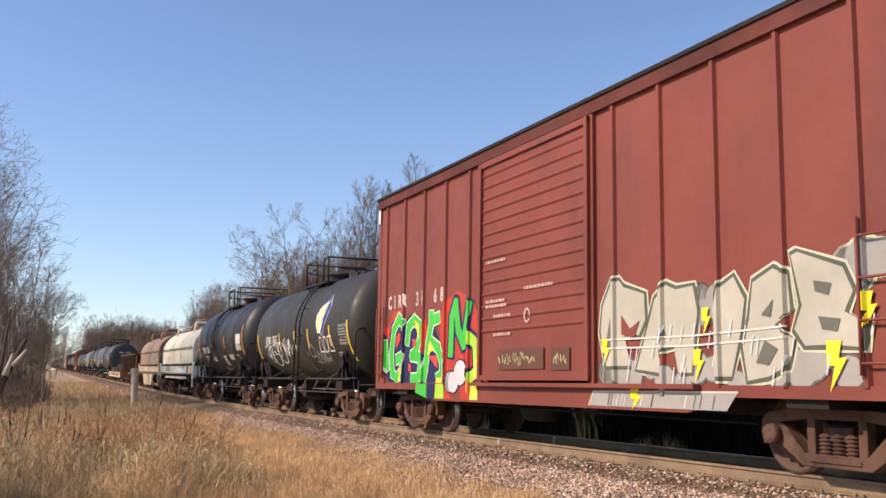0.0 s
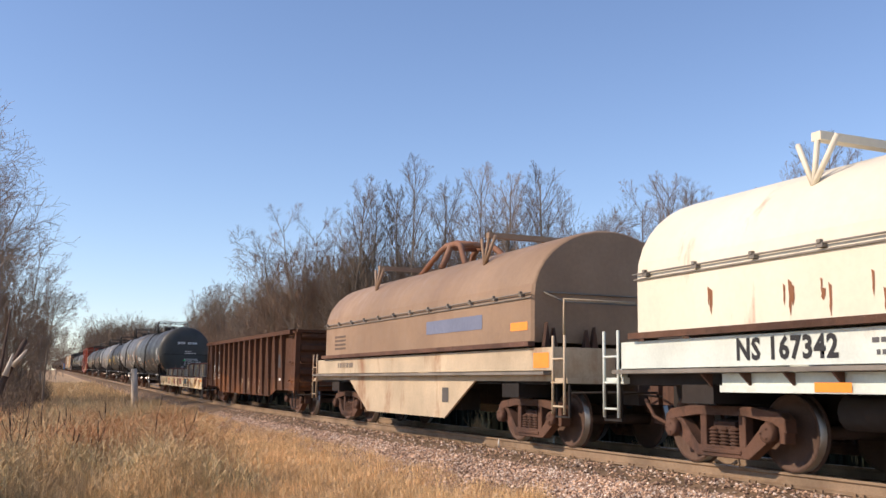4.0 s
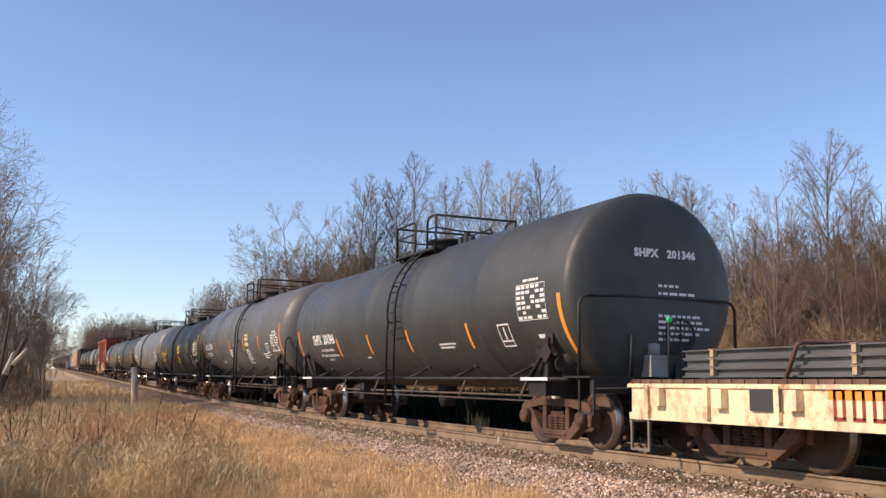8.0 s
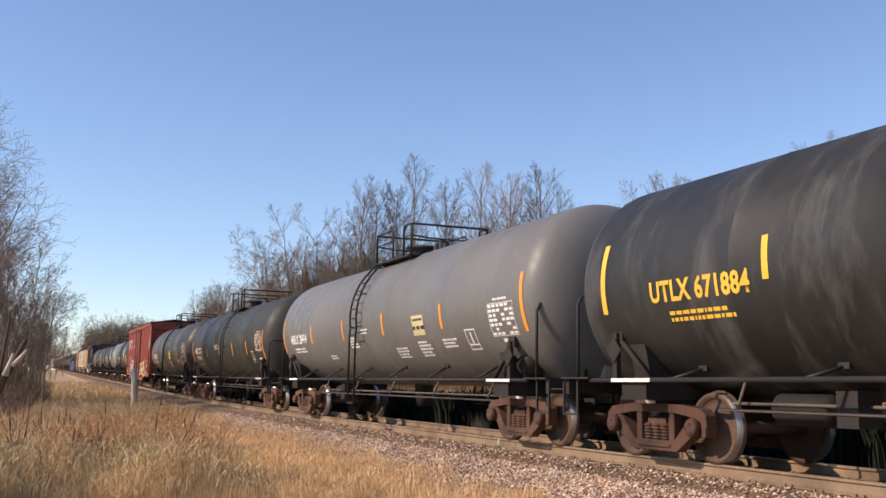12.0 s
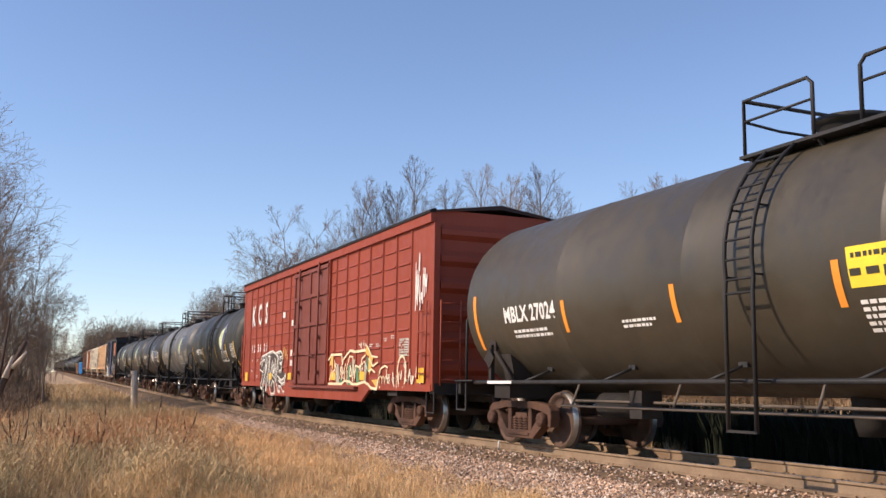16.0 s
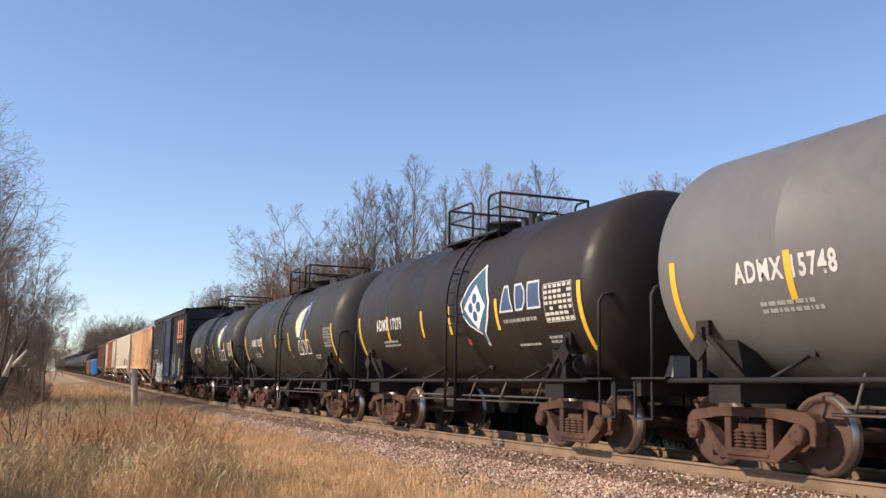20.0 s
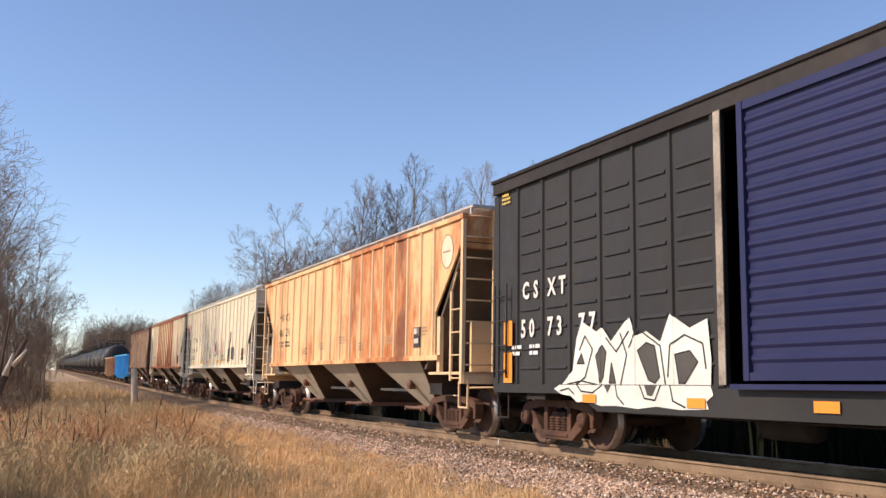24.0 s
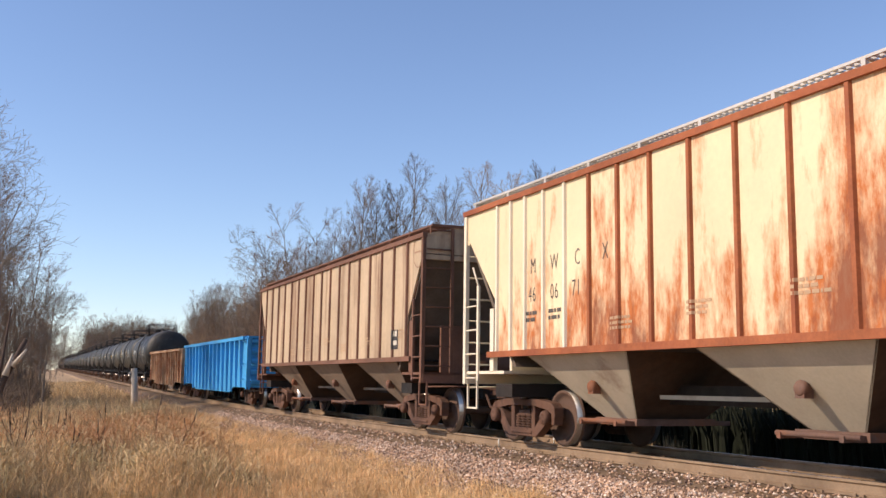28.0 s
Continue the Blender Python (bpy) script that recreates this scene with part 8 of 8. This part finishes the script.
scatter("green_undergrowth", "low green weeds in the dry grass", "weeds", 6000, green_field, blade(.08, .3, .009, 1.2), M_GRASS_GREEN)
scatter("short_dry_grass", "short matted straw beside the ballast", "grass", 120000, path_field, blade(.03, .15, .0038, 2.4), M_STRAW)
scatter("straw_tufts", "tufts of orange-tan dry grass beside the path", "grass", 34000, tufts(45, 420, path_field, .14), blade(.10, .34, .0030, 1.4), M_STRAW)
scatter("far_dry_grass", "dry grass along the line", "grass", 26000, far_field, blade(.15, .6, .014, .8), M_GRASS)
scatter("far_side_grass", "pale dry grass beyond the track", "grass", 22000, beyond, blade(1.1, 1.9, .015, .3), M_STRAW)
scatter("dark_thicket", "low brush in a shade-dark colour along the far side of the track", "brush", 40000, thicket, blade(1.5, 1.9, .05, .25), M_BRUSHSHADE)
scatter("track_tufts", "pale grass tufts beside the far rail", "grass", 1500, tufts(8, 5, by_far_rail, .13), blade(.4, 1.0, .006, .4), M_STRAW)


# ---- trees ----
def grow(seed, height, trunk_r, first, kids, angle, ratio, up, crook, multi=1, taper=.75):
    """Branches of a bare tree as lines: (points, radius at foot, radius at tip, level)."""
    rnd = random.Random(seed)
    out = []

    def branch(p, d, length, r, level):
        n = (7, 5, 3, 2, 1)[min(level, 4)]
        pts, ways = [p.copy()], []
        q, dd = p.copy(), d.copy()
        for _ in range(n):
            k = crook * (.35 if level == 0 else 1.0)
            dd = (dd + Vector((rnd.gauss(0, k), rnd.gauss(0, k), rnd.gauss(0, k * .7) + up * (.25 if level else .5)))).normalized()
            q = q + dd * (length / n)
            pts.append(q.copy())
            ways.append(dd.copy())
        out.append((pts, r, r * (.22 if level == 0 else .35), level))
        if level >= len(kids):
            return
        k = kids[level]
        spin = rnd.uniform(0, 6.283)
        for c in range(k):
            t = first + (1 - first) * (c + rnd.random()) / k if level == 0 else .18 + .80 * (c + rnd.random()) / k
            t = min(t, .985)
            u = t * n
            m = min(int(u), n - 1)
            base, way = pts[m].lerp(pts[m + 1], u - m), ways[m]
            ax = way.orthogonal().normalized()
            spin += 2.4 + rnd.uniform(-.5, .5)
            ax.rotate(Matrix.Rotation(spin, 3, way))
            a = radians(angle[level] * rnd.uniform(.7, 1.25))
            branch(base, (way * math.cos(a) + ax * math.sin(a)).normalized(), length * ratio[level] * rnd.uniform(.7, 1.2) * (1.2 - taper * t), r * (.46 - .26 * t) + .0022, level + 1)

    for m in range(multi):
        a = rnd.uniform(0, 6.28)
        tilt = 0 if multi == 1 else rnd.uniform(.06, .30)
        branch(Vector((.3 * m * math.cos(a), .3 * m * math.sin(a), -.2)), Vector((tilt * math.cos(a), tilt * math.sin(a), 1)).normalized(), height * (1 if m == 0 else rnd.uniform(.6, .98)), trunk_r * (1 if m == 0 else .8), 0)
    return out


def wood_mesh(name, lines, levels, least=.006):
    verts, faces = [], []
    for pts, r0, r1, level in lines:
        if level not in levels:
            continue
        seg = 7 if level == 0 else 5 if level == 1 else 3
        o = len(verts)
        for i, p in enumerate(pts):
            d = (pts[min(i + 1, len(pts) - 1)] - pts[max(i - 1, 0)]).normalized()
            a = d.orthogonal().normalized()
            c = d.cross(a)
            r = max(least, r0 + (r1 - r0) * i / (len(pts) - 1))
            for k in range(seg):
                t = 6.2832 * k / seg
                verts.append(p + (a * math.cos(t) + c * math.sin(t)) * r)
        for i in range(len(pts) - 1):
            for k in range(seg):
                faces.append((o + i * seg + k, o + i * seg + (k + 1) % seg, o + (i + 1) * seg + (k + 1) % seg, o + (i + 1) * seg + k))
    me = bpy.data.meshes.new(name)
    me.from_pydata(verts, [], faces)
    return me


def dead_leaves(lines, seed, share, size):
    """Curled dead leaves that still hang on the outer twigs."""
    rnd = random.Random(seed)
    top = max(level for _, _, _, level in lines)
    verts, faces = [], []
    for pts, r0, r1, level in lines:
        if level < top - 1 or rnd.random() > share:
            continue
        p = pts[-1]
        a = Vector((rnd.gauss(0, 1), rnd.gauss(0, 1), rnd.gauss(0, 1))).normalized()
        c = a.orthogonal().normalized()
        k = size * rnd.uniform(.6, 1.3)
        o = len(verts)
        verts += [p, p + a * k * .5 + c * k * .35, p + a * k - Vector((0, 0, k * .3)), p + a * k * .5 - c * k * .35 - Vector((0, 0, k * .2))]
        faces += [(o, o + 1, o + 2), (o, o + 2, o + 3)]
    me = bpy.data.meshes.new("leaves")
    me.from_pydata(verts, [], faces)
    return me


TALL = {}


def make_tree(label, twig, bark, lines, category="tree", name="bare_tree", least=.006, leaves=None):
    t = thing(name, label, category, "bare trees along the line" if name == "bare_tree" else "brush along the line")
    part("trunk", wood_mesh("trunk", lines, (0, 1), least * 1.3), bark, t)
    part("crown", wood_mesh("crown", lines, range(2, 9), least), twig, t)
    if leaves:
        tagged(part("leaves", leaves, M_LEAF, t, "curled tan dead leaves"), kind="stuff")
    TALL[t] = max(p.z for pts, _, _, _ in lines for p in pts)
    return t


M_LEAF = mat("dead_leaves", (.46, .285, .15), .9, vary=.2, grain=2, island=.35)
POLES = [make_tree("slender bare tree with upright grey-brown limbs", M_TWIG, M_BARK, grow(sd, 14, .12, .20, (26, 8, 5, 4), (33, 30, 28, 28), (.34, .50, .56, .66), .24, .075), least=.004) for sd in (11, 21)]
POLES.append(make_tree("tall bare tree with two straight stems", M_TWIG, M_BARK, grow(17, 14, .11, .22, (20, 8, 5, 4), (31, 30, 28, 28), (.33, .50, .56, .66), .26, .07, 2), least=.004))
BUSHY = [make_tree("bare reddish-brown tree of upright shoots", M_TWIG_RED, M_BARK, grow(sd, 12, .09, .10, (15, 7, 5, 4), (36, 32, 30, 30), (.38, .50, .55, .65), .22, .085, 4), least=.004) for sd in (14, 24)]
OAK = make_tree("bare oak with crooked spreading limbs", M_TWIG, M_BARK, grow(13, 12, .20, .30, (14, 8, 6, 4), (50, 46, 44, 42), (.40, .50, .52, .55), .20, .16, 1, .45), least=.007)
CROOKED = make_tree("small bare tree with twisting limbs", M_TWIG, M_BARK, grow(19, 9, .11, .28, (13, 7, 6, 4), (54, 48, 44, 42), (.42, .50, .5, .55), .16, .17, 1, .5), least=.007)
TANBUSH_ = grow(41, 8, .06, .10, (13, 7, 6), (44, 42, 40), (.46, .5, .5), .12, .10, 7, .6)
TANBUSH = make_tree("round tan tree holding its dead leaves", M_TAN, M_TAN, TANBUSH_, least=.007, leaves=dead_leaves(TANBUSH_, 4, .9, .10))
SHRUBS = [make_tree("tan leafless shrub with many dense shoots", M_TAN, M_TAN, grow(31, 4.2, .03, .12, (10, 7, 5), (36, 36, 36), (.5, .5, .5), .2, .12, 8, .5), "shrub", "shrub", .006),
          make_tree("reddish-brown leafless brush beside trees", M_TWIG_RED, M_TWIG_RED, grow(32, 5.0, .035, .12, (10, 7, 5), (32, 34, 36), (.45, .5, .5), .26, .10, 8, .5), "shrub", "shrub", .006),
          make_tree("thin grey-brown saplings in a clump", M_TWIG, M_TWIG, grow(33, 6.5, .035, .2, (10, 6, 4), (28, 32, 34), (.35, .5, .5), .3, .08, 6, .5), "shrub", "shrub", .006)]
KIND = {"p": POLES, "b": BUSHY, "o": [OAK], "c": [CROOKED], "t": [TANBUSH], "s": SHRUBS}
used = set()


def plant(kind, x, y, height, turn):
    """Plants a tree or shrub of one kind, height metres tall."""
    src = KIND[kind][int(turn * 7.3) % len(KIND[kind])]
    z = ground_z(x, y) if y < 550 else centre(550)[2] - .7
    m = pose(x, y, z, 0, 0, turn)
    k = height / TALL[src]
    if src not in used:
        used.add(src)
        src.matrix_basis = m
        src.scale = (k,) * 3
        return src
    c = copy_thing(src, m)
    c.scale = (k,) * 3
    return c


rnd = random.Random(77)
# the front row of the wood beyond the track: where each tree stands, its height and kind
FRONT = ((19.7, 84.3, 15.2, "c"), (20.7, 72.1, 15.8, "b"), (21.9, 66.5, 16.4, "p"), (23.7, 64.9, 15.9, "p"), (25.3, 61.1, 17.0, "p"),
         (27.4, 62.6, 16.7, "p"), (27.7, 58.6, 17.5, "p"), (30.6, 57.6, 16.5, "p"), (31.5, 55.4, 16.5, "p"), (33.4, 52.8, 15.0, "o"),
         (37.8, 51.6, 15.7, "b"), (37.8, 49.8, 15.8, "p"), (39.6, 48.6, 14.8, "p"), (39.5, 43.0, 14.8, "b"), (42.2, 41.9, 16.7, "p"),
         (41.7, 38.6, 14.7, "b"), (42.8, 36.9, 14.1, "b"), (44.2, 34.7, 13.8, "p"), (21.9, 71.4, 15.5, "b"), (20.2, 76.8, 14.2, "b"),
         (26.0, 67.3, 16.9, "p"))
for x, y, h, kind in FRONT:
    plant(kind, x, y, h, rnd.uniform(0, 360))
for x, y, h in ((32.2, 43.6, 9.8), (34.4, 42.4, 8.4), (30.6, 45.4, 7.4)):
    plant("t", x, y, h, rnd.uniform(0, 360))
# the wood behind it, and the brush at its foot (along, out from the camera's line, height)
EDGE = ((10, 52, 13), (22, 50, 13.5), (32, 46, 13.5), (38, 42, 13.4), (44, 39, 13.2), (50, 35.5, 14.2), (56, 31, 15), (60, 26, 15.4), (66, 22, 14.6), (78, 19.5, 12.5), (96, 20, 13), (130, 24, 15), (180, 29, 16.5))
for (ya, xa, ha), (yb, xb, hb) in zip(EDGE, EDGE[1:]):
    ll = math.hypot(yb - ya, xb - xa)
    n = max(4, int(ll / .70)) if ya < 80 else max(4, int(ll / 1.8))
    for k in range(n):
        t = (k + rnd.random()) / n
        deep = 1 + rnd.random() ** 1.2 * 15
        x, y, h = xa + (xb - xa) * t + deep * .8, ya + (yb - ya) * t + deep * .6, ha + (hb - ha) * t
        plant(rnd.choice("pppbb"), x, y, h * rnd.uniform(.70, 1.03), rnd.uniform(0, 360))
    for k in range(n):
        t = (k + rnd.random()) / n
        x, y = xa + (xb - xa) * t - rnd.uniform(-1, 5), ya + (yb - ya) * t - rnd.uniform(-2, 3)
        if x < centre(y)[0] + 5:
            x = centre(y)[0] + rnd.uniform(5, 8)
        plant("s", x, y, rnd.uniform(3.2, 6.4), rnd.uniform(0, 360))
# saplings and stems that fill the wood's foot, and its depth
def wood_foot(lo, hi):
    def f(r):
        k = r.randrange(len(EDGE) - 2)
        (ya, xa, _), (yb, xb, _) = EDGE[k], EDGE[k + 1]
        t, d = r.random(), r.uniform(lo, hi)
        x, y = xa + (xb - xa) * t + d * .8, ya + (yb - ya) * t + d * .6
        return (x, y) if x > centre(y)[0] + 5 else None
    return f


scatter("brown_saplings", "brown leafless saplings crowded under the trees", "brush", 5200, wood_foot(-3, 9), weed(2.2, 6.0, 12, .30, .011), M_TWIG_RED)
scatter("tan_saplings", "tan leafless stems along the edge of the wood", "brush", 3600, wood_foot(-4, 4), weed(1.5, 4.5, 12, .35, .010), M_TAN)
scatter("grey_saplings", "grey-brown thin stems deep in the wood", "brush", 8000, wood_foot(4, 26), weed(5.5, 13.0, 16, .22, .014), M_TWIG)

# the far end of the line, both sides
for k in range(36):
    y = 190 + 330 * rnd.random()
    x = centre(y)[0] + rnd.uniform(7, 40)
    plant(rnd.choice("pbbc"), x, y, rnd.uniform(10, 15), rnd.uniform(0, 360))
for k in range(46):
    y = 330 + 110 * rnd.random()
    x = y * rnd.uniform(.05, .135)
    if abs(x - centre(y)[0]) > 7:
        plant("b", x, y, rnd.uniform(14, 20), rnd.uniform(0, 360))
for k in range(12):
    y = 470 + 60 * rnd.random()
    x = centre(y)[0] + rnd.uniform(-60, 60)
    plant("b", x, y, rnd.uniform(13, 17), rnd.uniform(0, 360))
def far_wood(r):
    y = 280 + 170 * r.random()
    x = y * r.uniform(.04, .15)
    return (x, y) if abs(x - centre(y)[0]) > 7 else None


scatter("far_saplings", "grey-brown stems of the distant wood", "brush", 4000, far_wood, weed(8, 17, 14, .24, .035), M_TWIG)
# the trees on the camera's side of the line
for x, y, kind, h, turn in ((-1.9, 45, "o", 13.6, 20), (-3.0, 52, "o", 14.5, 200), (-1.4, 56, "b", 11.6, 60), (.2, 58, "b", 10.4, 80), (-2.6, 62, "b", 12.5, 75), (.9, 66, "b", 9.4, 100),
                            (1.75, 50, "c", 6.6, 300), (1.9, 62, "c", 7.0, 140), (-.6, 70, "p", 11, 10), (1.6, 76, "b", 7.2, 50), (2.6, 92, "b", 6.5, 170),
                            (3.0, 112, "b", 7.5, 30), (4.5, 137, "p", 8, 190), (1.5, 127, "b", 10, 90), (7, 172, "b", 9, 120), (11, 217, "p", 10.5, 250), (-6, 62, "b", 12, 15)):
    plant(kind, x, y, h, turn)
for k in range(30):
    y = 44 + 86 * rnd.random() ** 1.4
    x = rnd.uniform(-4.0, .4 + (y - 46) * .045)
    plant("s", x, y, rnd.uniform(2.2, 4.2), rnd.uniform(0, 360))

# ---- the post and dead wood ----
bm = B()
px, py = 6.05, 52.0
pz = ground_z(px, py)
tube(bm, [(px + .12, py, pz - .3), (px + .04, py, pz + .8), (px - .06, py, pz + 2.1)], .19, 8, True, .15)
box(bm, px - .22, py, pz + 1.88, .25, .12, .08, (0, -25, 0))
tagged(part("mile_post", bm, M_POST, None), "leaning bleached wooden post in dry grass", "post")


def stalk(x, y, h, lean, seed):
    """A dead weed: a crooked stem with a few side shoots and a seed head."""
    r = random.Random(seed)
    z = ground_z(x, y)
    bm = B()
    pts = [Vector((x, y, z - .05))]
    for k in range(1, 6):
        pts.append(Vector((x + lean * h * k / 5 + r.uniform(-.02, .02), y + r.uniform(-.02, .02), z + h * k / 5)))
    tube(bm, pts, .009, 5, True, .005)
    for k in range(r.randint(2, 5)):
        p = pts[r.randint(2, 4)]
        a = r.uniform(-1, 1)
        tube(bm, [p, p + Vector((.10 * a, .05 * r.uniform(-1, 1), .12)), p + Vector((.15 * a, 0, .24))], .005, 4, True, .009)
    tube(bm, [pts[-1] - Vector((0, 0, .02)), pts[-1] + Vector((lean * .06, 0, .08)), pts[-1] + Vector((lean * .1, 0, .18))], .011, 5, True, .006)
    return tagged(part("dead_weed", bm, M_STALK, None), "dark dead weed stalk standing in the dry grass", "weed", "dead weeds in the grass")


M_STALK = mat("dead_stalk", (.085, .055, .04), .95, vary=.3, grain=9)
rnd = random.Random(44)
for k, (x, y, h, lean) in enumerate(((.42, 18.5, 1.5, .0), (.62, 18.8, .9, .05), (.78, 18.2, .95, .12), (1.02, 16.4, .75, .05), (1.45, 16.6, .85, -.05), (2.35, 17.5, 1.25, .1), (2.5, 16.8, 1.0, .45), (1.75, 19, 1.1, 0), (.3, 20, 1.2, .06), (-.1, 24, 1.3, .1), (.2, 16.8, .8, .2))):
    stalk(x, y, h, lean, k)
for k in range(8):
    stalk(rnd.uniform(.1, 3.2), rnd.uniform(16, 27), rnd.uniform(.5, 1.0), rnd.uniform(-.25, .3), 50 + k)


def log(pts, r, label, m=None, r2=None):
    """A broken trunk or fallen limb with stubs."""
    bm = B()
    tube(bm, pts, r, 8, True, r2 or r * .6)
    return tagged(part("broken_log", bm, m or M_POST, None), label, "log", "dead wood at the edge of the brush")


g0 = ground_z(0, 36)
log([(-.35, 36, g0 - .1), (-.05, 36, .9), (.30, 36.1, 1.7), (.58, 36.2, 2.35)], .13, "leaning dark trunk of a broken tree", M_STALK, .07)
log([(.02, 35.8, 1.12), (.12, 35.8, 1.5), (.20, 35.8, 1.85)], .11, "pale freshly split wood on a broken trunk", None, .03)
log([(.22, 35.8, 1.45), (.45, 35.7, 1.75), (.62, 35.6, 2.0)], .09, "pale splintered stub of a broken limb", None, .03)
log([(-.62, 36, g0 - .1), (-.60, 36, .9), (-.55, 36, 1.75)], .12, "pale broken stump in the brush", None, .07)
log([(-.2, 36.6, g0 - .1), (-.15, 36.6, 1.2), (.05, 36.7, 3.4)], .07, "thin dark trunk beside the broken tree", M_STALK, .03)
g0 = ground_z(.3, 27)
log([(-.9, 27, g0 + .25), (-.1, 27.2, g0 + .38), (.42, 27.3, g0 + .20)], .05, "pale fallen limb on the brush")
log([(.1, 26, g0 + .12), (.6, 26.2, g0 + .2), (1.1, 26.4, g0 + .05)], .028, "pale thin fallen limb on the grass")


def left_brush(rnd_):
    y = 31 + 34 * rnd_.random()
    return rnd_.uniform(-3.0, .2 + (y - 31) * .075), y


M_BRAMBLE = mat("bramble_stems", (.17, .12, .08), .95, vary=.3, island=.5)
scatter("dark_bramble", "dark tangled bramble at the foot of the trees", "brush", 2600, left_brush, weed(.4, 1.4, 10, .5, .0055), M_BRAMBLE)
scatter("low_bramble", "low dark brush on the ground under the trees", "brush", 9000, left_brush, blade(.2, .6, .006, 1.8), M_BRAMBLE)


def motions():
    first = {}
    steps = [(t / FPS, gone(t / FPS) / .457) for t in range(int(SECONDS * FPS) + 1)]
    for w, y in WHEELSETS:
        key = y > 0
        if key not in first:
            walk(w, [(t, pose(0, y, .457) @ Matrix.Rotation(a, 4, "X")) for t, a in steps])
            first[key] = w
        else:
            src = first[key].animation_data
            w.rotation_mode = "QUATERNION"
            w.animation_data_create()
            w.animation_data.action = src.action
            w.animation_data.action_slot = src.action_slot
    times = [i * .5 for i in range(int(SECONDS * 2) + 1)]
    for car, s in CARS:
        walk(car, [(t, on_track(s - gone(t))) for t in times])


motions()
